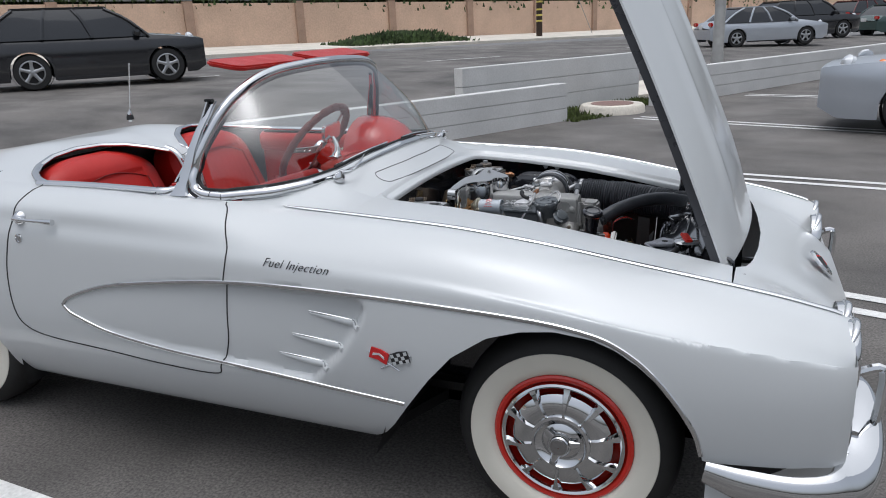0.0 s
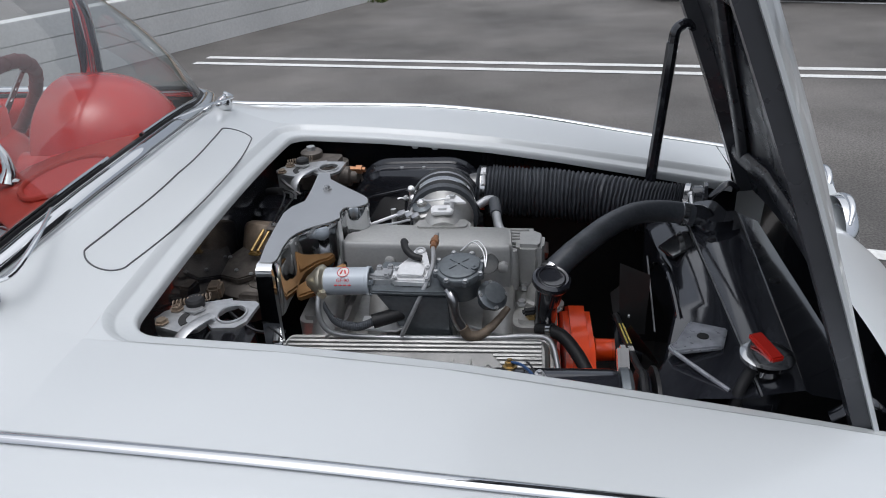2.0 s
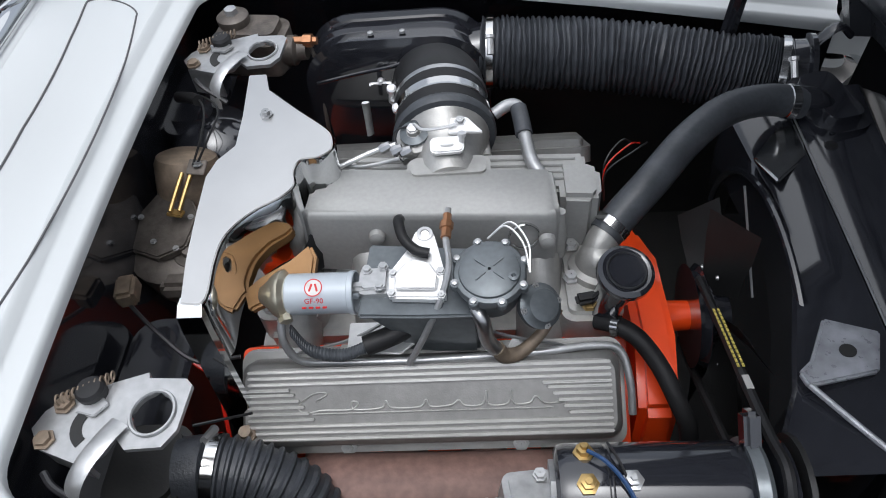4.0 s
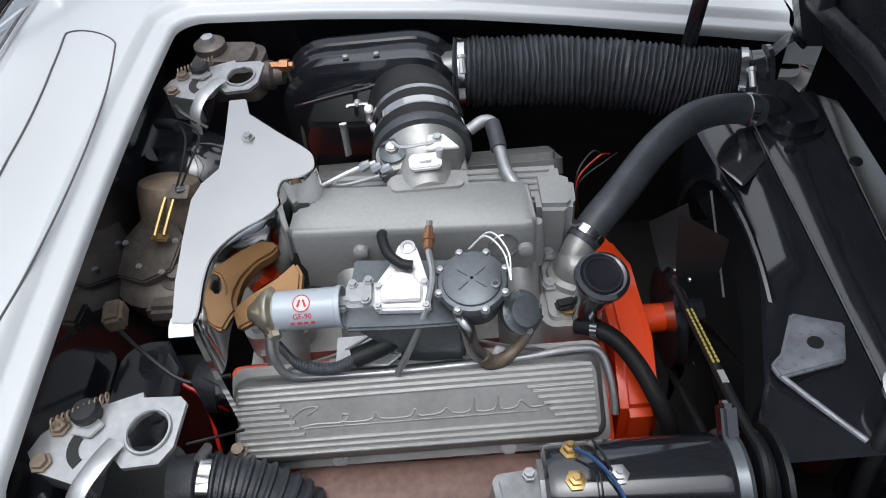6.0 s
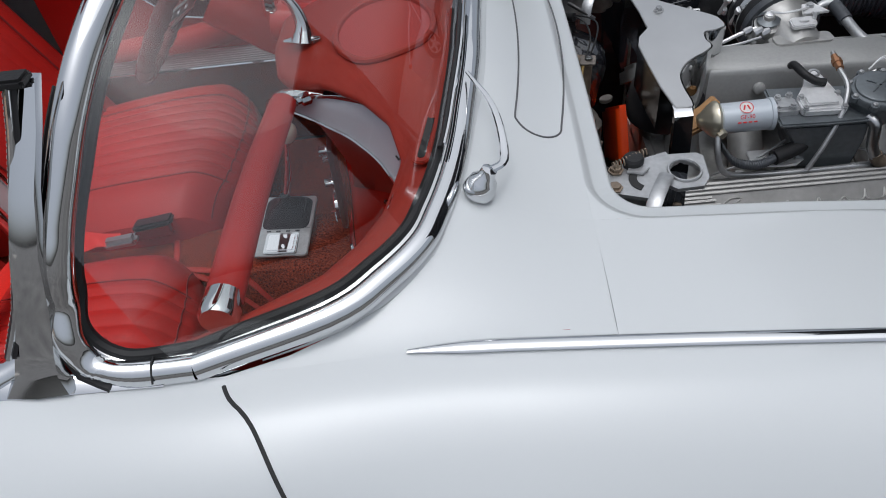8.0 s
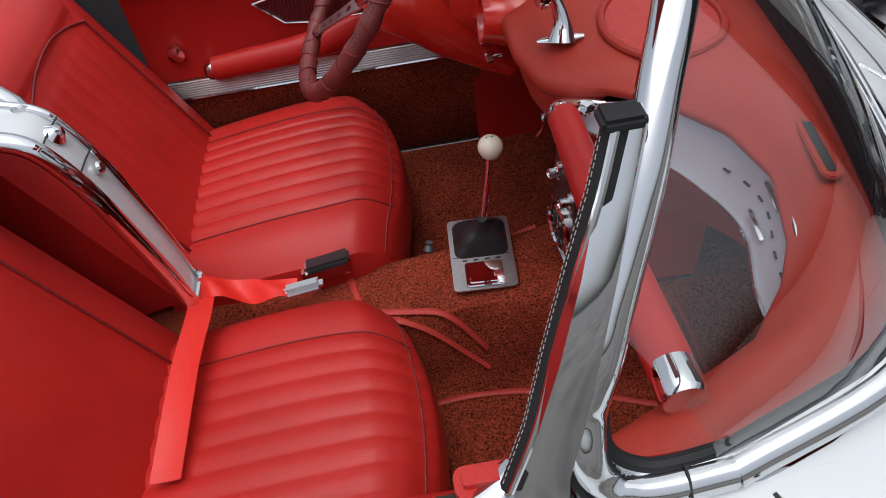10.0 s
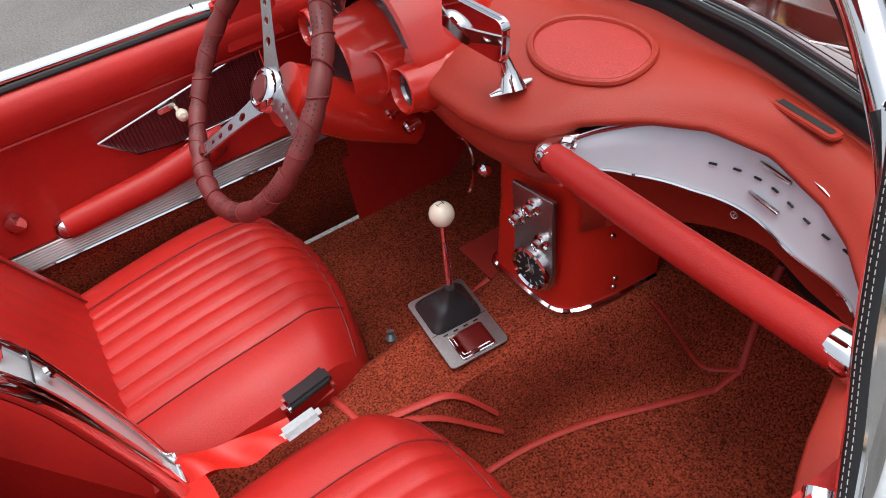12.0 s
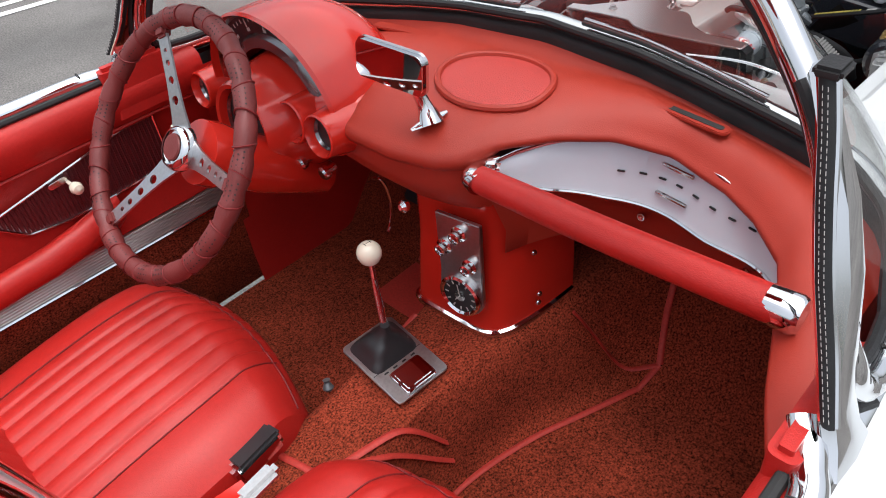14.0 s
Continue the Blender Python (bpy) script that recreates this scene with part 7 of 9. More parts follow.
part("crank_ribs", slab([(-0.04, -0.035), (0.012, -0.040), (0.030, -0.012), (0.022, 0.01), (-0.03, 0.004)], -0.03, 0.0, 0.008, pose(-0.66, -0.030, 0.758, -8, 8, 10)), "aged_iron", wm)
part("ear", slab(oval(0.014, 0.010, 16), -0.004, 0.004, 0.001, pose(-0.618, 0.020, 0.80, 0, 0, 30)), "aged_iron", wm)
for sx in (-0.007, 0.007):
    part("brass_rail", sweep([(-0.672 + sx, 0.030, 0.818), (-0.667 + sx, 0.060, 0.828), (-0.660 + sx, 0.088, 0.840)], 0.0035, 8, 8), "brass", wm, "brass clip")
part("brass_foot", block((0.026, 0.014, 0.006), (-0.673, 0.032, 0.812), (0, 0, -14), 0.002), "brass", wm)
part("terminal_tab", block((0.030, 0.024, 0.004), (-0.643, 0.092, 0.846), (20, 0, -10), 0.001), "aged_iron", wm)
part("terminal_screw", bolt(bmesh.new(), (-0.641, 0.094, 0.849), (0, 0.3, 1), 0.006, 0.005, 1.4), "zinc", wm)
for p in ((-0.734, 0.040, 0.798), (-0.706, -0.003, 0.790), (-0.656, 0.036, 0.798), (-0.668, -0.018, 0.790)):
    part("cover_screw", bolt(bmesh.new(), p, (0, 0, 1), 0.004, 0.003, 1.3), "zinc", wm)
for k in range(2):
    part("wire", sweep([(-0.648 + 0.006 * k, 0.092, 0.850), (-0.634 + 0.012 * k, 0.125, 0.876), (-0.638 + 0.022 * k, 0.175, 0.884), (-0.66 + 0.012 * k, 0.215, 0.880), (-0.685, 0.232, 0.872)], 0.0018, 6, 24), "rubber", wm)
part("terminal_plug", sweep([(-0.70, 0.235, 0.868), (-0.675, 0.222, 0.876), (-0.655, 0.205, 0.882)], 0.009, 10, 8), "rubber", car, "black wire sleeve")
part("heater_bulge", lathe([(0.075, -0.12), (0.080, -0.03), (0.070, 0.0), (0.045, 0.02), (0.002, 0.028)], (-0.655, 0.225, 0.80), (0.15, -0.05, 1), 28), "black", car, "rounded black blower cover")
part("hinge_clip", block((0.028, 0.04, 0.03), (-0.712, -0.10, 0.80), (0, 0, 10), 0.005), "dirty", car)
part("throttle_cable", sweep([(-0.715, -0.11, 0.79), (-0.66, -0.16, 0.785), (-0.60, -0.20, 0.772), (-0.545, -0.19, 0.765)], 0.003, 6, 20), "black_plastic", car)
part("speed_cable", sweep([(-0.63, -0.17, 0.72), (-0.60, -0.19, 0.70), (-0.585, -0.25, 0.64), (-0.58, -0.27, 0.60)], 0.003, 6, 18), "red_paint", car)
part("spark_wire", sweep([(-0.575, -0.30, 0.79), (-0.545, -0.285, 0.775), (-0.52, -0.265, 0.75)], 0.002, 6, 12), "black_plastic", car)
part("vacuum_wire", sweep([(-0.53, -0.20, 0.735), (-0.47, -0.185, 0.735), (-0.42, -0.178, 0.742), (-0.40, -0.18, 0.74)], 0.0022, 6, 16), "black_plastic", car)
part("head_fitting", lathe([(0.012, 0), (0.012, 0.02), (0.008, 0.022), (0.008, 0.035)], (-0.535, -0.275, 0.70), (0.1, -0.2, 1), 8), "dirty", car)
for k in range(3):
    part("harness_wire", sweep([(0.03 + 0.012 * k, 0.21, 0.74), (0.01 + 0.01 * k, 0.205 - 0.012 * k, 0.752), (-0.02, 0.17 - 0.01 * k, 0.735), (-0.02, 0.14, 0.68)], 0.0016, 6, 20), "red_paint" if k % 2 else "black_plastic", car)

# radiator, shroud and supports, glossy black
rad = part("radiator", slab(round_rect(0.075, 0.62, 0.02, 4), 0.34, 0.775, 0.012, pose(0.265, -0.06, 0)), "black", car, "glossy black radiator")
ys = [0.25, 0.20, 0.125, 0.06, -0.02, -0.12, -0.20, -0.264, -0.34, -0.37]
arc_x = [0.185, 0.188, 0.195, 0.207, 0.203, 0.184, 0.160, 0.142, 0.104, 0.095]
ridge_z = [0.790, 0.790, 0.789, 0.788, 0.788, 0.787, 0.786, 0.785, 0.782, 0.780]
bm = loft([[(ax, y, 0.66) for ax, y in zip(arc_x, ys)], [(ax - 0.001, y, 0.766) for ax, y in zip(arc_x, ys)], [(ax + 0.004, y, 0.771) for ax, y in zip(arc_x, ys)], [(0.245, y, z - 0.004) for y, z in zip(ys, ridge_z)], [(0.267, y, z - 0.002) for y, z in zip(ys, ridge_z)]])
part("baffle_panel", bm, "black", rad, "glossy black fan baffle with a curved edge", 30)
bm = loft([[(0.268, y, z - 0.010) for y, z in zip(ys, ridge_z)], [(0.2685, y, z) for y, z in zip(ys, ridge_z)], [(0.272, y, z + 0.003) for y, z in zip(ys, ridge_z)], [(0.32, y, z + 0.012) for y, z in zip(ys, ridge_z)], [(0.352 + 0.08 * (y + 0.1), y, z + 0.014) for y, z in zip(ys, ridge_z)], [(0.362 + 0.08 * (y + 0.1), y, z + 0.006) for y, z in zip(ys, ridge_z)], [(0.43, y, z - 0.012) for y, z in zip(ys, ridge_z)]])
part("top_panel", bm, "black", rad, "black radiator top panel", 30)
# thin zinc-coloured strip along the ridge of the black panel
part("panel_edge", sweep([(0.2685, y, z + 0.002) for y, z in zip(ys, ridge_z)], 0.0018, 6), "zinc", rad, "thin bright strip along the panel edge")
part("tank_neck", sweep([(0.262, 0.197, 0.822), (0.29, 0.195, 0.818), (0.31, 0.19, 0.80)], 0.024, 14, 6), "black", rad)
part("upper_tank", slab(round_rect(0.085, 0.14, 0.03, 4), 0.74, 0.825, 0.015, pose(0.318, 0.205, 0, 0, 0, 12)), "black", rad)
arcp = [Vector((0.188, -0.03 + 0.245 * math.cos(a), 0.59 + 0.20 * math.sin(a))) for a in np.linspace(0.0, math.pi, 30)]
bm = bmesh.new()
rows = [arcp, [Vector((0.20, max(-0.37, min(0.28, -0.03 + 0.34 * math.cos(a) * 1.25)), min(0.765, 0.59 + 0.30 * math.sin(a)))) for a in np.linspace(0.0, math.pi, 30)]]
part("fan_shroud", loft(rows), "black", rad, "black fan shroud", 50)
part("shroud_lip", sweep(arcp, 0.006, 8), "black", rad)
# mottled grey plate, lighter than the black panels around it
br = part("radiator_bracket", slab([(0.197, -0.176), (0.258, -0.198), (0.238, -0.253), (0.152, -0.270), (0.147, -0.250), (0.165, -0.235)], 0.780, 0.790, 0.003), "overspray", rad, "mottled grey bracket plate with a hole")
part("bracket_hole", slab(oval(0.010, 0.009, 18, 0.210, -0.225), 0.789, 0.7915, 0), "seam", br)
part("bracket_bead", sweep([(0.154, -0.268, 0.788), (0.19, -0.312, 0.782), (0.225, -0.352, 0.776)], 0.004, 8, 10), "overspray", br)
part("radiator_bracket", slab([(0.188, 0.113), (0.210, 0.061), (0.266, 0.112), (0.279, 0.186), (0.242, 0.180)], 0.780, 0.788, 0.003), "chrome_worn", rad, "small folded steel bracket")
# thin rod added to draw a bright line beside the fan blades
part("bright_line_rod", sweep([(0.155, 0.044, 0.80), (0.16, -0.077, 0.696)], 0.0018, 6), "zinc", rad, "thin bright rod beside the fan")
part("brace", sweep([(0.16, -0.30, 0.73), (0.27, -0.36, 0.70), (0.36, -0.44, 0.66)], 0.012, 8, 8, flat=0.4), "black", rad)
rc = part("radiator_cap", lathe([(0.024, -0.02), (0.026, 0.0), (0.040, 0.002), (0.041, 0.010), (0.034, 0.014), (0.014, 0.016), (0.002, 0.017)], (0.285, -0.318, 0.812), (0, 0, 1), 28), "chrome_worn", rad, "silver radiator cap with a red lever")
part("cap_lever", block((0.024, 0.062, 0.010), (0.283, -0.312, 0.832), (8, 0, 20), 0.003), "red_paint", rc)
part("overflow_hose", sweep([(0.26, -0.33, 0.80), (0.235, -0.36, 0.77), (0.23, -0.38, 0.70), (0.25, -0.40, 0.6)], 0.010, 10, 18), "rubber", rad)
for p in ((0.375, 0.07, 0.808), (0.37, -0.07, 0.809), (0.30, 0.12, 0.795)):
    part("panel_screw", lathe([(0.010, 0), (0.009, 0.004), (0.002, 0.005)], p, (0, 0, 1), 10), "black_plastic", rad)
for sgn in (-1, 1):
    part("hood_hinge", sweep([(0.36, sgn * 0.40, 0.77), (0.40, sgn * 0.405, 0.805), (0.425, sgn * 0.40, 0.79)], 0.012, 8, 10, flat=0.5), "black", car)


# ---- cockpit ----
def tunnel_half(x):
    return lerp(x, [-1.9, -1.4, -1.2, -0.9, -0.75], [0.085, 0.105, 0.12, 0.19, 0.24])


def floor_height(x, y):
    a = abs(y)
    h = tunnel_half(x)
    base = 0.31 + max(0, (x + 0.93)) * 1.1 + max(0.0, (-1.93 - x)) * 0.6
    top = max(lerp(x, [-1.95, -1.6, -1.3, -1.1, -0.85, -0.7], [0.50, 0.505, 0.518, 0.53, 0.55, 0.60]), base)
    f = min(max((a - h * 0.75) / (h * 0.62), 0), 1)
    return top + (base - top) * f * f * (3 - 2 * f)


rows = [[(x, y, floor_height(x, y)) for y in np.linspace(-0.70, 0.70, 85)] for x in np.linspace(-2.08, -0.74, 60)]
floor = part("cockpit_carpet", loft(rows), "carpet", car, "red-brown loop pile carpet over tunnel and floor", 60)


def on_floor(x, y, off=0.004):
    return Vector((x, y, floor_height(x, y) + off))


def carpet_edge(pts, n=40, r=0.007, label="red carpet binding"):
    return part("carpet_binding", sweep([on_floor(p.x, p.y) for p in spline([(a, b, 0) for a, b in pts], n)], r, 8, flat=0.45), "binding", floor, label)


carpet_edge([(-1.52, -0.165), (-1.42, -0.15), (-1.31, -0.155), (-1.18, -0.185), (-1.05, -0.235), (-0.96, -0.27), (-0.885, -0.30)])
carpet_edge([(-0.885, -0.30), (-0.82, -0.27), (-0.76, -0.255)], 12)
carpet_edge([(-0.885, -0.30), (-0.93, -0.22), (-0.99, -0.15)], 14)
for o in (0.0, 0.018):
    carpet_edge([(-1.60, -0.045 - o), (-1.50, -0.065 - o), (-1.42, -0.085 - o), (-1.345, -0.115 - o * 0.6)], 24, 0.008)
carpet_edge([(-1.60, 0.06), (-1.585, 0.0), (-1.575, -0.05)], 12)
carpet_edge([(-1.56, 0.10), (-1.48, 0.12), (-1.40, 0.125), (-1.30, 0.11), (-1.20, 0.10)], 24)
part("driver_mat", loft([[on_floor(x, y, 0.008) for y in np.linspace(0.21, 0.60, 10)] for x in np.linspace(-1.40, -0.82, 14)]), "vinyl", car, "red heel mat").data.materials[0] = M["carpet"]
part("heel_pad", loft([[on_floor(x, y, 0.014) for y in np.linspace(0.16, 0.40, 10)] for x in np.linspace(-1.10, -0.86, 10)]), "binding", car, "smooth red heel pad")
skin("toe_board", [[(x, y, z) for y in np.linspace(-0.62, 0.62, 10)] for x, z in ((-0.76, 0.46), (-0.750, 0.70), (-0.775, 0.90))], "black_matte", car, "dark toe board")

# inner door faces
for sgn in (-1, 1):
    dp = part("door_panel", loft([[(x, sgn * y, z) for x in np.linspace(-2.04, -1.22, 24)] for y, z in ((0.712, 0.990), (0.690, 0.988), (0.668, 0.972), (0.664, 0.945), (0.672, 0.90), (0.690, 0.885), (0.692, 0.70), (0.690, 0.655))]), "vinyl", car, "red vinyl inner door panel", 60)
    part("welt", sweep([(x, sgn * 0.680, 0.889) for x in np.linspace(-2.03, -1.24, 20)], 0.004, 6), "vinyl", dp)
    part("kick_strip", loft([[(x, sgn * 0.687, z) for x in np.linspace(-2.04, -1.22, 12)] for z in (0.655, 0.602)]), "kick", dp, "dark ribbed kick strip")
    for z in np.linspace(0.608, 0.648, 7):
        part("strip_rib", sweep([(-2.03, sgn * 0.686, z), (-1.23, sgn * 0.686, z)], 0.0016, 5), "kick", dp)
    part("panel_carpet", loft([[(x, sgn * (0.687 + 0.02 * k), z) for x in np.linspace(-2.04, -1.22, 6)] for k, z in enumerate((0.600, 0.42, 0.30))]), "carpet", dp)
    part("carpet_edge_trim", sweep([(-2.03, sgn * 0.684, 0.602), (-1.23, sgn * 0.684, 0.602)], 0.004, 6), "chrome", dp)
    tri = [(-1.745, 0.822), (-1.43, 0.884), (-1.36, 0.884), (-1.36, 0.765), (-1.50, 0.755), (-1.60, 0.752), (-1.682, 0.764)]
    m = basis((0, sgn * 0.688, 0), (1, 0, 0), (0, 0, 1))
    tp = part("pull_plate", slab(tri, -0.003, 0.003, 0.001, m), "maroon", dp, "ribbed maroon pull plate with chrome edge")
    bm = bmesh.new()
    for k in range(44):
        x = -1.735 + 0.0085 * k
        lo = lerp(x, [-1.745, -1.682, -1.6, -1.36], [0.822, 0.766, 0.754, 0.764])
        hi = lerp(x, [-1.745, -1.43, -1.36], [0.822, 0.884, 0.884])
        if hi - lo > 0.006:
            sweep([(x, sgn * 0.6845, lo + 0.002), (x, sgn * 0.6845, hi - 0.002)], 0.0016, 4, None, bm)
    tagged(part("plate_ribs", bm, "maroon", tp), kind="stuff")
    part("plate_edge", sweep([(x, sgn * 0.684, z) for x, z in tri + tri[:1]], 0.003, 6), "chrome", tp)
    kn = part("door_pull_knob", lathe([(0.004, 0), (0.004, 0.018), (0.010, 0.022), (0.0135, 0.032), (0.011, 0.042), (0.002, 0.046)], (-1.572, sgn * 0.684, 0.832), (0.1, -sgn, -0.15), 20), "ivory", dp, "white door pull knob")
    part("slot", slab(round_rect(0.04, 0.014, 0.006, 4), 0.0, 0.005, 0.001, basis((-1.59, sgn * 0.686, 0.838), (1, 0, 0.1), (0, 0, 1))), "chrome", dp)
    rows = []
    for x, w, h, z in ((-1.88, 0.046, 0.030, 0.686), (-1.80, 0.05, 0.032, 0.692), (-1.68, 0.052, 0.034, 0.70), (-1.60, 0.052, 0.036, 0.712), (-1.54, 0.045, 0.040, 0.722), (-1.50, 0.02, 0.03, 0.728)):
        rows.append([(x, sgn * (0.688 - w * 0.5 - w * 0.55 * math.cos(a)), z + h * math.sin(a)) for a in (2 * math.pi * k / 16 for k in range(16))])
    bm = loft(rows, close_v=True, caps=True)
    bmesh.ops.recalc_face_normals(bm, faces=bm.faces)
    ar = part("armrest", bm, "vinyl", dp, "padded red armrest")
    part("armrest_cap", lathe([(0.025, 0), (0.024, 0.012), (0.014, 0.022), (0.002, 0.024)], (-1.88, sgn * 0.662, 0.686), (-1, 0, 0), 20), "chrome", ar)
    part("window_crank", lathe([(0.022, 0), (0.02, 0.012), (0.008, 0.016), (0.002, 0.017)], (-1.96, sgn * 0.688, 0.73), (0, -sgn, 0), 20), "chrome", dp)
    part("sill_gap", sweep([(-2.02, sgn * 0.690, 0.992), (-1.40, sgn * 0.688, 0.990)], 0.007, 8, 20), "seam", dp)
    part("kick_panel", loft([[(x, sgn * y, z) for x in np.linspace(-1.24, -0.78, 8)] for y, z in ((0.66, 0.95), (0.69, 0.7), (0.70, 0.40), (0.69, 0.30))]), "vinyl", car, "red kick panel")


# seats
def bucket_seat(sgn, label):
    """Pleated cushion and back; sgn: -1 for the near (passenger) side."""
    seat = part("seat_cushion", bmesh.new(), "vinyl", car, label)
    bm = bmesh.new()
    cy, hw = sgn * 0.345, 0.295
    rows = []
    n, k = 64, 150
    for i in range(n + 1):
        u = i / n
        row = []
        for j in range(k + 1):
            v = -1 + 2 * j / k
            f = u * 1.28
            side_drop = 0.055 * abs(v) ** 3.0
            if f <= 1:
                x = -1.96 + 0.50 * f
                front = 1 - 0.10 * v * v * f**4
                x = -1.96 + 0.50 * f * front
                z = 0.575 + 0.045 * math.sin(min(f, 1) * math.pi * 0.62) - side_drop - 0.06 * max(0, f - 0.80) ** 1.6 / 0.076
                y = cy + v * hw * (1 - 0.13 * max(0, f - 0.55) ** 2 / 0.2)
                if abs(v) < 0.60:
                    w8 = (v + 0.6) / 1.2 * 8
                    z += 0.003 - (0.0065 if sgn > 0 else 0.0018) * math.exp(-(((w8 - round(w8)) / 0.085) ** 2)) + 0.0015 * math.cos(2 * math.pi * (w8 - 0.5))
                    if f < 0.08 or f > 0.93:
                        z -= 0.004
                else:
                    z += 0.012 * math.sin(math.pi * min(1, (abs(v) - 0.6) / 0.4))
            else:
                g = (f - 1) / 0.28
                x = -1.46 - 0.10 * 0.50 * v * v - 0.012 * (1 - math.cos(g * 1.5)) + 0.012 * math.sin(g * math.pi)
                z = 0.575 + 0.045 * math.sin(math.pi * 0.62) - 0.055 * abs(v) ** 3.0 - 0.06 * 0.2**1.6 / 0.076 - 0.19 * g
                y = cy + v * hw * (1 - 0.13)
            row.append((x, y, z))
        rows.append(row)
    loft(rows, bm=bm)
    for side in (0, -1):
        edge = [r[side] for r in rows]
        loft([edge, [(x, y + (0.012 if side else -0.012), z - 0.05) for x, y, z in edge], [(x, y, max(0.36, z - 0.17)) for x, y, z in edge]], bm=bm)
    bmesh.ops.recalc_face_normals(bm, faces=bm.faces)
    bm.to_mesh(seat.data)
    bm.free()
    seat.data.polygons.foreach_set("use_smooth", [True] * len(seat.data.polygons))
    for q in (-0.6, 0.6):
        j = int(round((q + 1) / 2 * k))
        part("cushion_seam", sweep([Vector(rows[i][j]) + Vector((0, 0, 0.001)) for i in range(3, 50)], 0.0017, 6), "piping", seat, "dark red seam")
    i = 48
    part("cushion_seam", sweep([Vector(rows[i][j]) + Vector((0.001, 0, 0.001)) for j in range(2, k - 1)], 0.0017, 6), "piping", seat)
    back = part("seat_back", bmesh.new(), "vinyl", car, "red pleated vinyl seat back")
    bm = bmesh.new()
    brows = []
    for i in range(n + 1):
        u = i / n
        row = []
        for j in range(k + 1):
            v = -1 + 2 * j / k
            rake = Vector((-1.93 - 0.235 * u, 0, 0.52 + 0.515 * u))
            w = hw * (1.03 - 0.03 * u) * (math.sqrt(max(0.0, 1 - max(0, (u - 0.74) / 0.275) ** 2.6)) if u > 0.74 else 1)
            y = cy + v * w
            inside = abs(v) < 0.66 and u < 0.80
            bulge = 0.045 * (1 - abs(v) ** 3.5) * (1 - max(0, (u - 0.85) / 0.15) ** 2)
            if inside:
                bulge -= 0.006
                bulge += (0.0018 if sgn > 0 else 0.0004) * abs(math.sin((v + 0.66) / 1.32 * math.pi * 8)) ** 0.7 if u < 0.72 else 0
            row.append((rake.x + bulge * 0.9, y, rake.z + bulge * 0.4 - 0.03 * max(0, abs(v) - 0.6) ** 2 * u))
        brows.append(row)
    loft(brows, bm=bm)
    for edge in ([r[0] for r in brows], [r[-1] for r in brows], brows[-1]):
        loft([edge, [(x - 0.03, y, z + 0.006) for x, y, z in edge], [(x - 0.10, y, z - 0.01) for x, y, z in edge]], bm=bm)
    bmesh.ops.recalc_face_normals(bm, faces=bm.faces)
    bm.to_mesh(back.data)
    bm.free()
    back.data.polygons.foreach_set("use_smooth", [True] * len(back.data.polygons))
    ja, jb = int(round((-0.66 + 1) / 2 * k)), int(round((0.66 + 1) / 2 * k))

    def on_back(f, j):
        i = int(f)
        return Vector(brows[i][j]).lerp(Vector(brows[i + 1][j]), f - i)

    ring = [Vector(brows[i][ja]) for i in range(4, 47)] + [on_back(47 + 5 * math.sin(math.pi * (j - ja) / (jb - ja)), j) for j in range(ja, jb + 1)] + [Vector(brows[i][jb]) for i in range(46, 3, -1)]
    part("back_seam", sweep([Vector(p) + Vector((0.002, 0, 0.001)) for p in ring], 0.0024, 6), "piping", back, "dark red seam")
    part("back_shell", loft([[(x - 0.10, y, z - 0.01) for x, y, z in brows[n - 1]], [(-1.99, y, 0.42) for x, y, z in brows[20]]]), "black_matte", back)


bucket_seat(-1, "red pleated vinyl bucket seat cushion")
bucket_seat(1, "red pleated vinyl bucket seat cushion")
skin("rear_bulkhead", [[(x, y, z) for y in np.linspace(-0.72, 0.72, 10)] for x, z in ((-2.36, 1.02), (-2.30, 0.8), (-2.10, 0.30))], "black_matte", car, "dark rear bulkhead")

# white waterfall between the seats
wf_line = [(-2.03, 1.022), (-1.985, 1.005), (-1.958, 0.972), (-1.930, 0.90), (-1.905, 0.79), (-1.885, 0.69), (-1.872, 0.60)]
wl = spline([(x, z, 0) for x, z in wf_line], 30)
wf = part("waterfall", loft([[(p.x - 0.008 * abs(v) ** 2, 0.042 * v * (1 - 0.15 * i / 29), p.y) for v in np.linspace(-1, 1, 9)] for i, p in enumerate(wl)]), "white", car, "white painted divider with chrome edges", 60)
for y, r in ((-0.046, 0.017), (0.046, 0.008)):
    part("chrome_edge", sweep([(p.x - 0.004, y * (1 - 0.15 * i / 29), p.y) for i, p in enumerate(wl)], r, 10, flat=0.9), "chrome", wf, "chrome edging")
part("release_button", lathe([(0.017, -0.004), (0.018, 0.004), (0.012, 0.012), (0.010, 0.016), (0.002, 0.018)], (-1.963, 0.006, 0.978), (0.75, 0, 0.5), 20), "chrome", wf)
part("lock_button", lathe([(0.010, -0.004), (0.011, 0.005), (0.007, 0.009), (0.002, 0.009)], (-1.928, 0.008, 0.905), (0.92, 0, 0.3), 16), "chrome", wf)
for f in (8, 13):
    p = wl[f]
    part("trim_joint", sweep([(p.x + 0.002, -0.06, p.y), (p.x + 0.004, 0.0, p.y + 0.004), (p.x + 0.003, 0.045, p.y)], 0.0015, 6), "seam", wf)
part("end_cap", block((0.012, 0.075, 0.03), (-1.868, 0, 0.602), (0, -10, 0), 0.004), "chrome", wf)

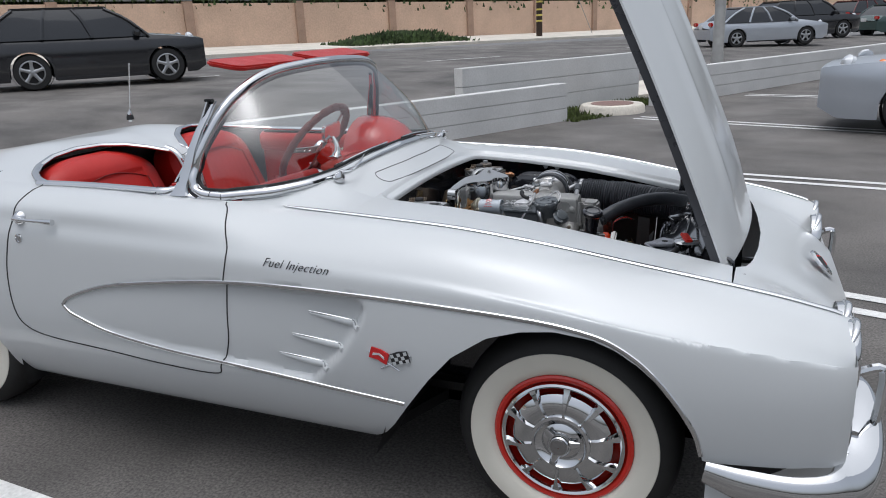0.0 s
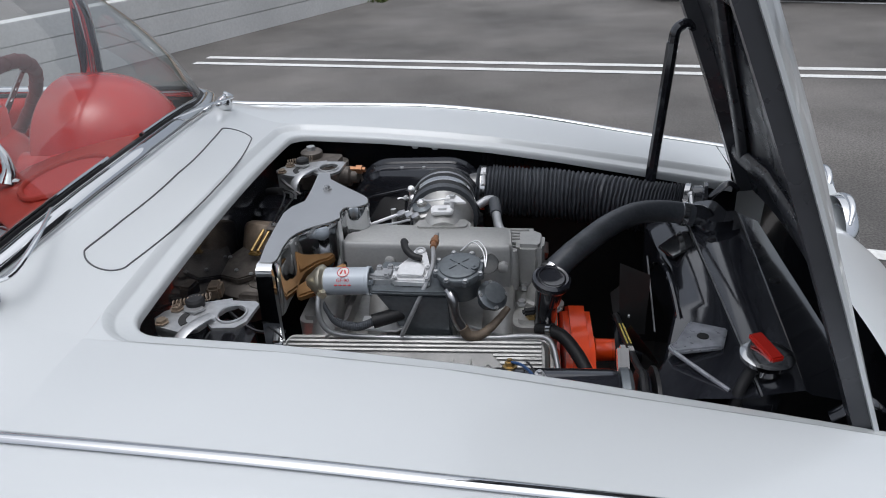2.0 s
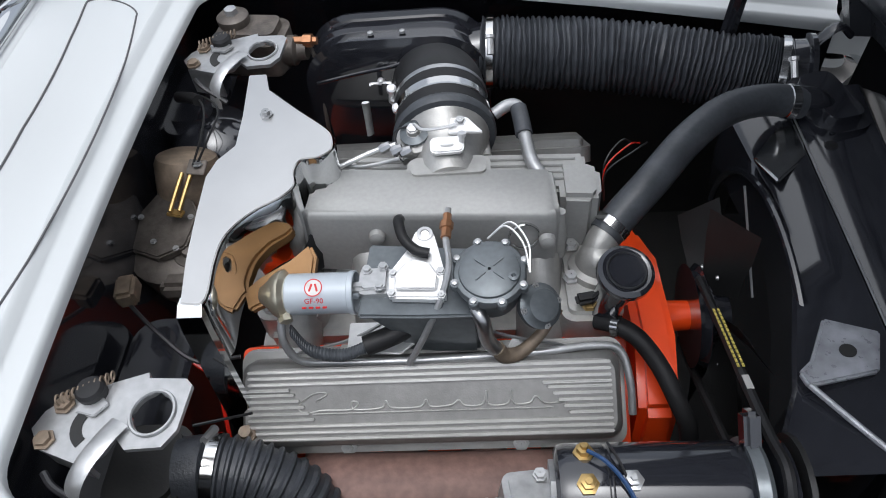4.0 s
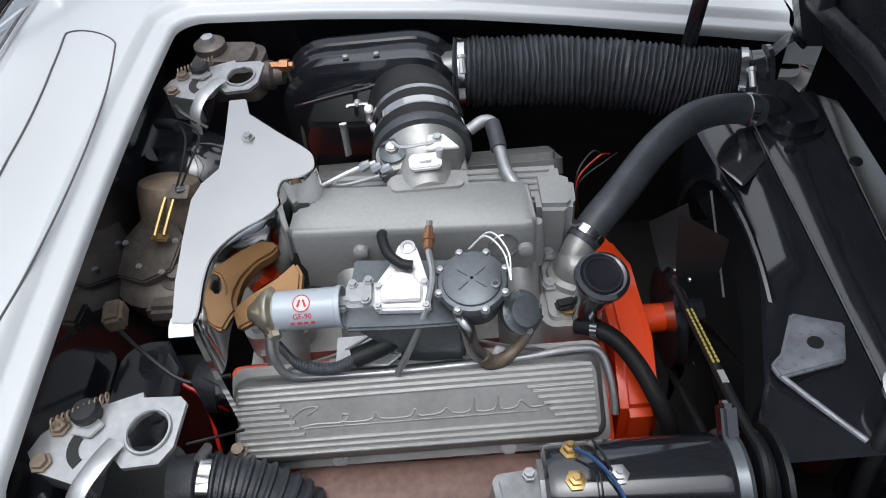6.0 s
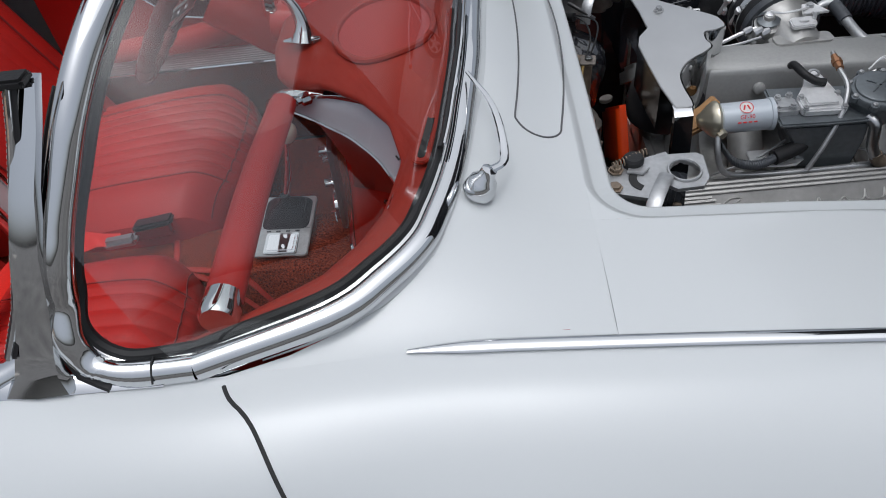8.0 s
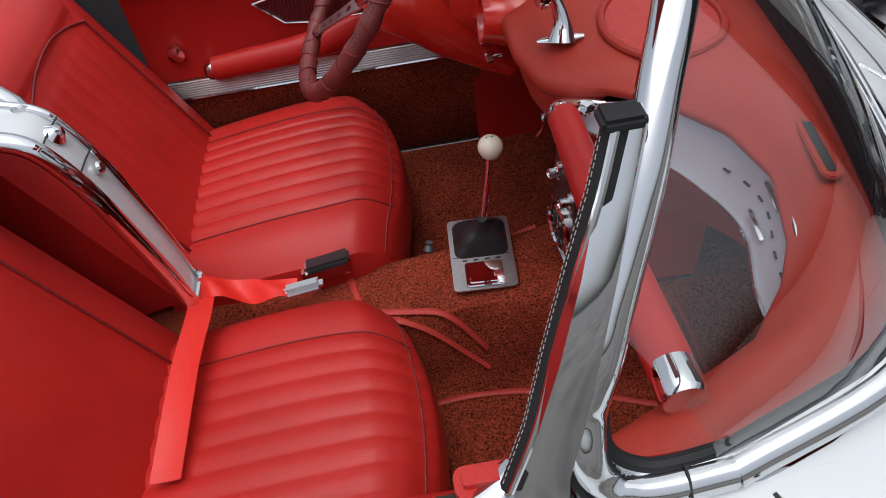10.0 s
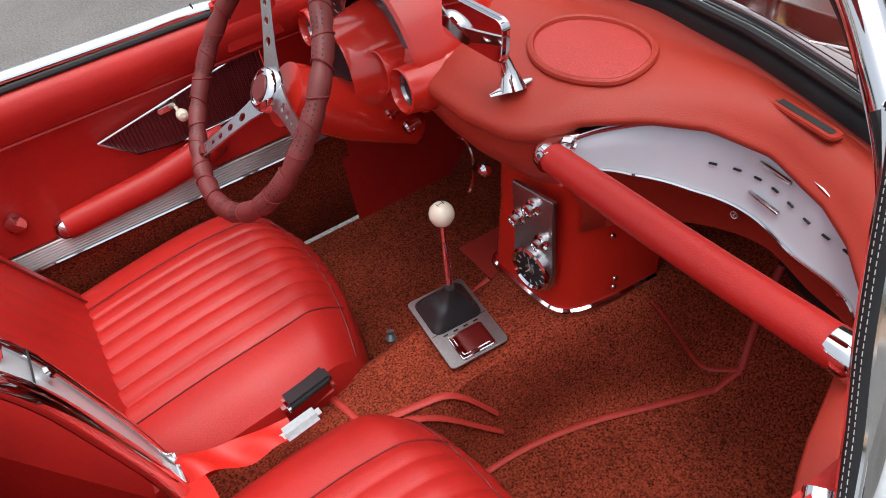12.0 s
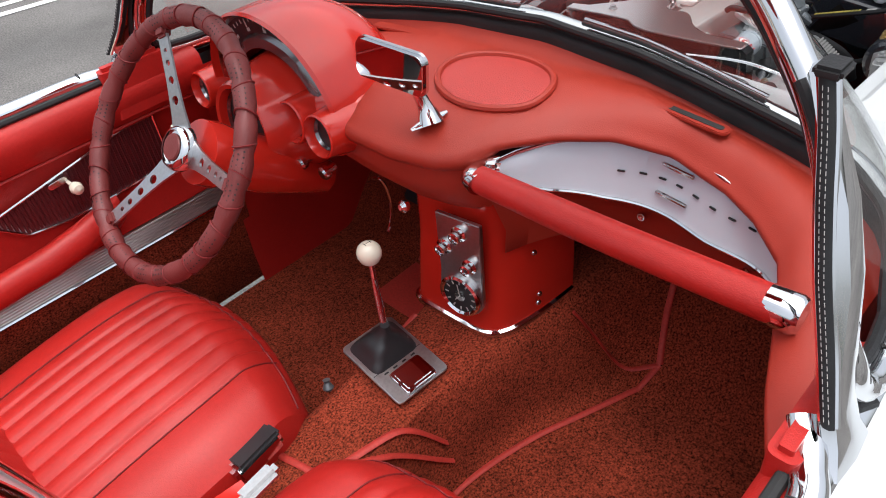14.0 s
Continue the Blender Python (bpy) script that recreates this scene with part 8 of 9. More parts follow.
# lap belts
bm = bmesh.new()
lap = spline([(-1.872, -0.40, 0.605), (-1.860, -0.30, 0.628), (-1.856, -0.20, 0.632), (-1.852, -0.10, 0.622), (-1.86, -0.03, 0.60)], 24)
part("lap_belt", loft([[p + Vector((q * 0.024, 0, 0.004 + 0.004 * abs(q))) for q in (-1, -0.4, 0.4, 1)] for p in lap]), "belt", car, "red lap belt webbing")
rows = []
for i in range(26):
    f = i / 25
    c = Vector((-1.875 + 0.19 * f, 0.0 - 0.025 * f, 0.598 - 0.012 * f + 0.018 * math.sin(f * 9) * (1 - f)))
    rows.append([c + Vector((0, q * (0.030 - 0.006 * f), 0.012 * math.sin(f * 11 + q * 2.2) * (1 - 0.7 * f))) for q in (-1, -0.5, 0, 0.5, 1)])
part("lap_belt", loft(rows), "belt", car, "crumpled red lap belt by the buckle", 60)
part("belt_buckle", block((0.078, 0.032, 0.024), (-1.672, -0.033, 0.592), (0, -4, 4), 0.009), "steel", car, "bright belt buckle")
bk = part("belt_latch", block((0.100, 0.056, 0.036), (-1.635, 0.052, 0.553), (-12, -4, 6), 0.008), "chrome", car, "chrome and black belt latch")
part("latch_face", block((0.092, 0.046, 0.012), (-1.631, 0.050, 0.571), (-12, -4, 6), 0.005), "black_plastic", bk)
part("floor_ornament", lathe([(0.008, 0), (0.012, 0.006), (0.006, 0.018), (0.008, 0.024)], (-1.43, 0.125, 0.47), (0.2, 0.3, 1), 10), "meter", car)

# shifter
plate = part("shift_plate", slab(round_rect(0.125, 0.175, 0.010, 4), -0.004, 0.003, 0.0015, basis((-1.325, 0.028, 0.541), (1, -0.05, -0.02), (0.05, 1, 0.14))), "steel", car, "brushed shifter plate with ashtray")
PB = basis((-1.325, 0.028, 0.541), (1, -0.05, -0.02), (0.05, 1, 0.14))
rows = []
for w, h, z, r in ((0.108, 0.092, 0.003, 0.016), (0.100, 0.084, 0.012, 0.018), (0.086, 0.072, 0.018, 0.018), (0.084, 0.068, 0.024, 0.018), (0.056, 0.046, 0.036, 0.016), (0.024, 0.024, 0.052, 0.010), (0.018, 0.018, 0.066, 0.008)):
    rows.append([PB @ Vector((x + 0.006 * z / 0.05, y + 0.034, z)) for x, y in round_rect(w, h, r, 4)])
part("boot", loft(rows, close_v=True, caps=True), "black_plastic", plate, "black leather shift boot")
part("ashtray_frame", slab(round_rect(0.074, 0.058, 0.006, 4, 0.0, -0.054), 0.003, 0.008, 0.002, PB), "chrome", plate)
part("ashtray", slab(round_rect(0.060, 0.044, 0.004, 4, 0.0, -0.054), 0.006, 0.0095, 0.001, PB), "mirror", plate)
for k in range(4):
    part("legend_bar", slab(round_rect(0.010, 0.0035, 0.001, 2, -0.035 + 0.022 * k, -0.018), 0.003, 0.0036, 0, PB), "black_plastic", plate)
part("plate_line", slab(round_rect(0.118, 0.0012, 0.0005, 2, 0, -0.009), 0.003, 0.0035, 0, PB), "black_plastic", plate)
lv = part("shift_lever", sweep([PB @ Vector((0.008, 0.034, 0.05)), (-1.300, 0.075, 0.64), (-1.290, 0.090, 0.69), (-1.283, 0.098, 0.735)], [0.0065, 0.0085, 0.006, 0.006], 12, 16), "chrome", car, "chrome shift lever")
part("knob", lathe([(0.003, -0.024), (0.011, -0.023), (0.0185, -0.016), (0.0235, -0.005), (0.024, 0.003), (0.0215, 0.012), (0.0155, 0.019), (0.008, 0.0232), (0.001, 0.024)], (-1.281, 0.101, 0.742), (0.1, 0, 1), 28), "ivory", lv, "ivory ball shift knob")
for k, (dx, dy, l, a) in enumerate(((0, 0, 0.018, 90), (-0.006, 0, 0.012, 0), (0.006, 0, 0.012, 0))):
    part("gate_mark", block((0.0008, l * 0.8, 0.0006), (-1.281 + dx, 0.101, 0.766), (0, 0, a)), "black_plastic", lv)

# console stack
rows = []
for z, s, back in ((0.530, 1.0, 0.0), (0.60, 0.985, 0.006), (0.70, 0.95, 0.012), (0.80, 0.93, 0.012), (0.86, 0.95, 0.0)):
    o = [(-0.95, 0.13), (-1.10, 0.13), (-1.150, 0.130), (-1.164, 0.118), (-1.168, 0.09), (-1.166, 0.0), (-1.160, -0.055), (-1.145, -0.080), (-1.11, -0.098), (-1.03, -0.112), (-0.95, -0.118)]
    rows.append([Vector(((x + 0.95) * s - 0.95 + back, y * s, z)) for x, y in [(p.x, p.y) for p in spline([(a, b, 0) for a, b in o], 44)]])
con = part("console", loft(rows), "red_paint", car, "glossy red centre console", 60)
part("base_strip", sweep([p + Vector((-0.003, -0.001, 0.004)) for p in rows[0][6:]], 0.008, 8, flat=1.3), "chrome", con, "chrome base strip")
CF = basis((-1.164, -0.020, 0.690), (0.13, -1, 0), (0.05, 0.0, 1))
face = [(0.050, 0.115), (-0.048, 0.115), (-0.046, -0.02), (-0.050, -0.055)] + [(0.05 * math.cos(radians(a)), -0.062 + 0.05 * math.sin(radians(a))) for a in range(190, 351, 16)] + [(0.050, -0.055)]
cf = part("radio_face", slab(list(reversed(face)), -0.004, 0.006, 0.0015, CF @ pose(0, 0, 0.002)), "steel", con, "brushed control plate with a clock")
for x, y in ((0.005, 0.085), (-0.030, 0.045), (0.025, 0.018), (-0.020, 0.09)):
    if (x, y) != (-0.020, 0.09):
        kb = part("control_knob", lathe([(0.016, 0.0), (0.016, 0.004), (0.010, 0.006), (0.0105, 0.016), (0.0115, 0.019), (0.008, 0.020), (0.007, 0.017), (0.002, 0.017)], CF @ Vector((x, y, 0.008)), tuple(CF.to_3x3() @ Vector((0, 0, 1))), 20), "chrome", cf, "chrome control knob")
ck = part("clock", lathe([(0.046, 0.0), (0.046, 0.010), (0.041, 0.013), (0.037, 0.009)], CF @ Vector((0, -0.062, 0.006)), tuple(CF.to_3x3() @ Vector((0, 0, 1))), 32, caps=False), "chrome", cf, "round clock with a dark dial")
CK = CF @ pose(0, -0.062, 0.012)
part("dial", slab(oval(0.039, 0.039, 30), 0.0, 0.001, 0, CK), "black_plastic", ck)
for k in range(12):
    a = 2 * math.pi * k / 12
    part("tick", block((0.003, 0.008, 0.0006)), "stitch", ck).matrix_world = CK @ pose(0.031 * math.sin(a), 0.031 * math.cos(a), 0.0016, 0, 0, -math.degrees(a))
part("hub", slab(oval(0.012, 0.012, 16), 0.001, 0.003, 0, CK), "chrome_worn", ck)
for l, a in ((0.018, 140), (0.027, 10)):
    part("hand_pointer", block((0.0022, l, 0.0006), (0, l / 2, 0)), "stitch", ck).matrix_world = CK @ pose(0, 0, 0.003, 0, 0, a)
for y, z in ((-0.105, 0.70), (-0.115, 0.60), (-0.112, 0.575)):
    part("console_screw", lathe([(0.006, 0), (0.005, 0.003), (0.001, 0.004)], (-1.06, y - 0.004, z), (-0.2, -1, 0), 10), "chrome", con)

# dashboard
DE_Y = [-0.66, -0.62, -0.59, -0.545, -0.48, -0.424, -0.323, -0.236, -0.161, -0.102, -0.075, -0.04, 0.05, 0.15, 0.30, 0.66]
DE_X = [-1.36, -1.285, -1.205, -1.095, -1.035, -1.003, -0.978, -1.000, -1.050, -1.118, -1.175, -1.205, -1.225, -1.225, -1.21, -1.20]


def dash_edge(y):
    return lerp(y, DE_Y, DE_X)


rows = []
for k in range(90):
    y = -0.66 + 1.32 * k / 89
    b = screen_base(y)
    x1 = dash_edge(y)
    z0 = min(b.z - 0.035, 1.0)
    row = []
    for f in (0.0, 0.02, 0.045, 0.08, 0.12, 0.18, 0.25, 0.33, 0.42, 0.52, 0.63, 0.75, 0.88, 1.0):
        x = (b.x - 0.024) + (x1 - (b.x - 0.024)) * f
        row.append((x, y, z0 + max(0.0, b.z - 0.014 - z0) * max(0.0, 1 - f / 0.13) ** 2 + 0.010 * math.sin(math.pi * f) - 0.030 * f**3 - 0.02 * max(0, abs(y) - 0.55) / 0.1))
    x, _, z = row[-1]
    lip = 0.45 if y < -0.09 else 1.0
    row += [(x - 0.010 * lip, y, z - 0.006 * lip), (x - 0.014 * lip, y, z - 0.018 * lip), (x - 0.008 * lip, y, z - 0.030 * lip), (x + 0.012, y, z - 0.036 * lip)]
    rows.append(row)
dash = part("dashboard", loft(rows), "dashvinyl", car, "red vinyl covered dashboard", 60)

rows = []
for y in np.linspace(-0.66, 0.66, 70):
    b = screen_base(y)
    z0 = min(b.z - 0.035, 1.0)
    rows.append([b + Vector((-0.014, 0, 0.002)), b + Vector((-0.022, 0, 0.000)), b + Vector((-0.028, 0, -0.006)), b + Vector((-0.031, 0, -0.013)), b + Vector((-0.032, 0, -0.024))])
part("screen_seal", loft(rows), "rubber", dash, "black rubber seal along the screen", 60)


def dash_z(x, y):
    b = screen_base(y)
    f = min(max((x - (b.x - 0.03)) / (dash_edge(y) - (b.x - 0.03)), 0), 1)
    return min(b.z - 0.035, 1.0) + 0.010 * math.sin(math.pi * f) - 0.030 * f**3


# centre and driver's fascia below the pad
rows = []
for y in np.linspace(-0.10, 0.66, 30):
    x = dash_edge(y)
    zz = dash_z(x, y) - 0.036
    rows.append([(x + 0.006, y, zz), (x + 0.004, y, zz - 0.03), (x + 0.015, y, 0.87), (x + 0.05, y, 0.83), (x + 0.12, y, 0.82)])
part("lower_fascia", loft(rows), "dashvinyl", dash, "red lower dash")
# silver crescent in the passenger bay
SB_Y = [-0.600, -0.588, -0.515, -0.413, -0.314, -0.228, -0.157, -0.115, -0.092]
SB_X = [-1.165, -1.120, -1.022, -0.992, -0.966, -0.990, -1.042, -1.108, -1.165]
SB_T = [0.905, 0.912, 0.932, 0.953, 0.956, 0.955, 0.952, 0.948, 0.940]
SB_L = [0.888, 0.880, 0.864, 0.854, 0.852, 0.857, 0.872, 0.895, 0.915]
band = spline([(x, y, 0) for x, y in zip(SB_X, SB_Y)], 70)
rows = [[(p.x + 0.008, p.y, lerp(p.y, SB_Y, SB_T) + 0.003) for p in band], [(p.x - 0.002, p.y, lerp(p.y, SB_Y, SB_T)) for p in band], [(p.x - 0.014, p.y, (lerp(p.y, SB_Y, SB_T) + lerp(p.y, SB_Y, SB_L)) / 2) for p in band], [(p.x - 0.030, p.y, lerp(p.y, SB_Y, SB_L)) for p in band]]
sb = part("silver_insert", loft(rows), "silver", dash, "silver crescent insert with raised letters", 60)
for r in (rows[1], rows[3]):
    part("insert_edge", sweep([Vector(p) + Vector((-0.002, 0, 0)) for p in r], 0.003, 6), "chrome", sb)
for k in range(8):
    y = -0.243 - 0.0335 * k
    i = min(range(70), key=lambda q: abs(band[q].y - y))
    t = (band[max(i - 1, 0)] - band[min(i + 1, 69)]).normalized()
    m = basis((band[i].x - 0.009, y, 0.905), t, (0, 0, 1))
    part("raised_letter_bar", slab(round_rect(0.0125, 0.0032, 0.001, 2), -0.001, 0.002, 0.0005, m @ pose(0, 0, 0.007, 14)), "black_plastic", sb)
for dz in (0.930, 0.884):
    i = min(range(70), key=lambda q: abs(band[q].y + 0.335))
    t = (band[i - 1] - band[i + 1]).normalized()
    part("insert_bar", slab(round_rect(0.06, 0.006, 0.002, 2), -0.001, 0.004, 0.001, basis((band[i].x - (0.014 if dz > 0.9 else 0.0265), -0.335, dz), t, (-0.25, 0, 1))), "chrome_worn", sb)
rows = [[(p.x - 0.030, p.y, lerp(p.y, SB_Y, SB_L)) for p in band], [(p.x + 0.01, p.y, lerp(p.y, SB_Y, SB_L) - 0.03) for p in band], [(p.x + 0.05, p.y * 0.99, 0.80 - 0.02) for p in band], [(p.x + 0.045, p.y * 0.98, 0.73) for p in band], [(p.x + 0.09, p.y * 0.98, 0.72) for p in band]]
gb = part("bay_panel", loft(rows), "dashvinyl", dash, "red panel under the insert", 60)
for y in (-0.255, -0.46):
    x = lerp(y, SB_Y, SB_X) + 0.045
    part("panel_screw", lathe([(0.008, 0), (0.007, 0.003), (0.003, 0.003), (0.001, 0.002)], (x, y, 0.775), (-1, 0, 0.1), 14), "chrome", gb)
bar = part("grab_bar", sweep([(-1.198, -0.118, 0.948), (-1.204, -0.36, 0.955), (-1.200, -0.588, 0.958)], [0.0235, 0.0255, 0.0255, 0.0255], 20, 20, flat=0.88), "vinyl", dash, "padded red passenger grab bar")
part("outer_cap", lathe([(0.0245, -0.016), (0.0255, 0.0), (0.0255, 0.020), (0.022, 0.026)], (-1.200, -0.588, 0.958), (0, -1, 0.02), 24), "chrome", bar, "chrome bar cap")
part("inner_cap", sweep([(-1.205, -0.128, 0.948), (-1.196, -0.105, 0.947), (-1.165, -0.092, 0.945), (-1.13, -0.10, 0.945)], [0.0235, 0.022, 0.012, 0.005], 14, 14, flat=0.8), "chrome", bar)
part("bar_ornament", block((0.03, 0.028, 0.018), (-1.160, -0.110, 0.948), (0, 0, 30), 0.007), "chrome", bar)
# speaker grille and slots
sp = [(-1.018 + 0.088 * math.cos(a), 0.002 + 0.108 * math.sin(a)) for a in (2 * math.pi * k / 48 for k in range(49))]
part("speaker_rim", sweep([(x, y, dash_z(x, y) + 0.003) for x, y in sp], 0.0065, 8), "dashvinyl", dash, "oval speaker grille in the dash top")
bm = loft([[(-1.018 + 0.083 * r * math.cos(a), 0.002 + 0.103 * r * math.sin(a), dash_z(-1.018 + 0.083 * r * math.cos(a), 0.002 + 0.103 * r * math.sin(a)) + 0.002) for a in (2 * math.pi * k / 36 for k in range(36))] for r in (0.02, 0.3, 0.6, 0.85, 1.0)], close_v=True)
part("speaker_cloth", bm, "cloth", dash, "red perforated speaker cloth")
for sgn in (-1, 1):
    p0, p1 = Vector((-0.921, sgn * 0.205, 0)), Vector((-0.950, sgn * 0.390, 0))
    m = basis(((p0.x + p1.x) / 2, (p0.y + p1.y) / 2, dash_z(-0.936, 0.3) + 0.001), p1 - p0, (1, 0, 0))
    vs = part("defroster_slot", slab(round_rect((p1 - p0).length, 0.026, 0.012, 5), -0.002, 0.004, 0.0015, m), "dashvinyl", dash, "red defroster slot surround")
    part("slot_opening", slab(round_rect((p1 - p0).length - 0.02, 0.011, 0.005, 4), 0.003, 0.0048, 0, m), "seam", vs)

# rear-view mirror on the dash
mm = basis((-1.208, 0.046, 1.098), (0.06, -1, -0.04), (0.12, 0.0, 1))
mir = part("rear_view_mirror", slab(round_rect(0.147, 0.069, 0.017, 5), -0.014, 0.0, 0.004, mm), "chrome", dash, "chrome rear-view mirror on a stalk")
part("mirror_glass", slab(round_rect(0.140, 0.062, 0.014, 5), 0.0, 0.0022, 0, mm), "mirror", mir)
part("stalk", sweep([(-1.190, 0.035, 1.075), (-1.172, 0.030, 1.045), (-1.165, 0.022, 1.015), (-1.168, 0.012, 0.990)], [0.008, 0.010, 0.014, 0.024], 12, 14), "chrome", mir)
part("stalk_foot", sweep([(-1.205, 0.020, 0.992), (-1.170, 0.012, 0.996), (-1.135, 0.006, 0.998)], [0.004, 0.014, 0.004], 12, 10, flat=0.6), "chrome", mir)

# instrument hood
rows = []
GC = Vector((-1.02, 0.385, 0.935))
for i in range(26):
    f = i / 25
    x = -1.232 + 0.262 * f
    s = math.sqrt(max(0.0, 1 - (max(0, f - 0.18) / 0.82) ** 2.2))
    rows.append([(x, GC.y + 0.205 * s * math.cos(a) * (1 + 0.05 * math.sin(a)), GC.z + 0.185 * s * max(math.sin(a), -0.25)) for a in np.linspace(radians(-12), radians(192), 40)])
gh = part("instrument_hood", loft(rows), "red_paint", dash, "glossy red domed instrument hood", 60)
inner = [[(-1.232, p[1], p[2]) for p in rows[0]], [(-1.238, GC.y + (p[1] - GC.y) * 0.975, GC.z + (p[2] - GC.z) * 0.975) for p in rows[0]], [(-1.222, GC.y + (p[1] - GC.y) * 0.955, GC.z + (p[2] - GC.z) * 0.955) for p in rows[0]]]
part("hood_lip", loft(inner), "red_paint", gh)
dial = [[(x, GC.y + (p[1] - GC.y) * r, GC.z + (p[2] - GC.z) * r) for p in rows[0]] for r, x in ((0.955, -1.222), (0.93, -1.212), (0.74, -1.206), (0.70, -1.214), (0.60, -1.216))]
part("speed_dial", loft(dial[1:3]), "black_plastic", gh, "dark speedometer arc")
part("dial_ring", loft(dial[0:2]), "chrome_worn", gh)
part("dial_ring", loft(dial[2:]), "dark_chrome", gh, "bright inner ring of the dial")
for k in range(33):
    a = radians(8 + 164 * k / 32)
    big = k % 4 == 0
    r = 0.86 if big else 0.885
    part("dial_tick", block((0.001, 0.0032 if big else 0.002, 0.016 if big else 0.008)), "stitch", gh).matrix_world = pose(-1.2115, GC.y + 0.205 * r * math.cos(a), GC.z + 0.185 * r * math.sin(a), math.degrees(a) - 90, 0, 0)
    if big:
        part("dial_figure_bar", block((0.001, 0.010, 0.007)), "stitch", gh).matrix_world = pose(-1.2105, GC.y + 0.205 * 0.79 * math.cos(a), GC.z + 0.185 * 0.79 * math.sin(a), math.degrees(a) - 90, 0, 0)
core = part("dial_core", lathe([(0.122, -0.02), (0.120, 0.0), (0.112, 0.03), (0.098, 0.07), (0.090, 0.10), (0.086, 0.108), (0.078, 0.106), (0.072, 0.085)], (-1.205, GC.y, GC.z - 0.02), (-1, 0, 0.10), 44, caps=False), "red_paint", gh, "glossy red drum of the tachometer")
part("tachometer", lathe([(0.073, 0.086), (0.070, 0.094), (0.066, 0.088)], (-1.205, GC.y, GC.z - 0.02), (-1, 0, 0.10), 36, caps=False), "dark_chrome", core)
part("tachometer_dial", lathe([(0.067, 0.087), (0.002, 0.088)], (-1.205, GC.y, GC.z - 0.02), (-1, 0, 0.10), 36, caps=False), "black_plastic", core)
rows = []
for i in range(13):
    f = i / 12
    r = math.sqrt(max(0.0, 1 - (2 * f - 1) ** 2))
    rows.append([(-1.165 + 0.075 * (2 * f - 1), 0.245 + 0.090 * r * math.cos(a), 0.942 + 0.062 * r * math.sin(a)) for a in (2 * math.pi * k / 28 for k in range(28))])
part("pod_shroud", loft(rows, close_v=True), "red_paint", dash, "glossy red shoulder round the small gauges", 60)
for y, z, s in ((0.202, 0.946, 1.0), (0.283, 0.948, 1.0), (0.615, 0.918, 0.95)):
    pod = part("gauge_pod", lathe([(0.052 * s, -0.10), (0.047 * s, -0.03), (0.041 * s, 0.016), (0.038 * s, 0.018), (0.0345 * s, 0.010), (0.032 * s, -0.006)], (-1.250, y, z), (-1, 0, 0.12), 28, caps=False), "red_paint", dash, "glossy red gauge pod")
    part("gauge_glass", lathe([(0.033 * s, -0.004), (0.030 * s, 0.002), (0.027 * s, -0.004)], (-1.250, y, z), (-1, 0, 0.12), 28, caps=False), "dark_chrome", pod)
    part("gauge_dial", lathe([(0.0285 * s, -0.004), (0.001, -0.0035)], (-1.250, y, z), (-1, 0, 0.12), 24, caps=False), "black_plastic", pod)
for y, x, z in ((0.300, -1.250, 0.853), (0.228, -1.250, 0.858), (0.575, -1.235, 0.840)):
    part("dash_knob", lathe([(0.007, 0), (0.007, 0.016), (0.013, 0.018), (0.014, 0.028), (0.010, 0.032), (0.002, 0.032)], (x + 0.02, y, z), (-1, 0, -0.1), 20), "chrome", dash, "chrome pull knob")
part("fascia_stud", lathe([(0.006, 0), (0.012, 0.006), (0.013, 0.016), (0.006, 0.022)], (-1.16, 0.115, 0.775), (-1, 0, 0.2), 16), "chrome", dash)

# steering
SC = Vector((-1.462, 0.341, 0.979))
SN = Vector((-0.79, 0, 0.61)).normalized()
SU = Vector((0, 1, 0))
SV = SN.cross(SU)
SV = SV if SV.z > 0 else -SV
col = part("steering_column", lathe([(0.058, 0.0), (0.060, 0.03), (0.056, 0.05), (0.056, 0.14), (0.05, 0.20), (0.035, 0.30)], SC - SN * 0.045, tuple(-SN), 30), "red_paint", car, "glossy red steering column")
part("turn_stalk", sweep([SC - SN * 0.06 + SU * 0.05, SC - SN * 0.07 + SU * 0.11 + SV * 0.01], 0.004, 8, 6), "chrome", col)
part("stalk_tip", lathe([(0.007, 0), (0.009, 0.012), (0.006, 0.03), (0.001, 0.032)], SC - SN * 0.07 + SU * 0.105 + SV * 0.01, tuple(SU), 12), "ivory", col)
ring = [SC + SN * 0.018 + 0.219 * (math.cos(a) * SU + math.sin(a) * SV) for a in (2 * math.pi * k / 96 for k in range(96))]
rows = []
for k, p in enumerate(ring):
    out = (p - SC - SN * 0.018).normalized()
    r = 0.0165 + (0.0010 if k % 4 else -0.0018)
    rows.append([p + r * (math.cos(b) * out + math.sin(b) * SN) for b in (2 * math.pi * j / 18 for j in range(18))])
sw = part("steering_wheel", loft(rows, close_u=True, close_v=True), "wheelwrap", car, "maroon leather-wrapped three-spoke steering wheel", 50)
for k in range(30):
    a = 2 * math.pi * (k + 0.5) / 30
    c = SC + SN * 0.018 + 0.219 * (math.cos(a) * SU + math.sin(a) * SV)
    out, tan = math.cos(a) * SU + math.sin(a) * SV, -math.sin(a) * SU + math.cos(a) * SV
    sl = 0.0062 if k % 2 else -0.0062
    part("lacing", sweep([c + 0.0172 * (math.cos(b) * out + math.sin(b) * SN) + tan * sl * math.sin(b) for b in np.linspace(0, 2 * math.pi, 20)], 0.0016, 5), "piping", sw)
bm = bmesh.new()
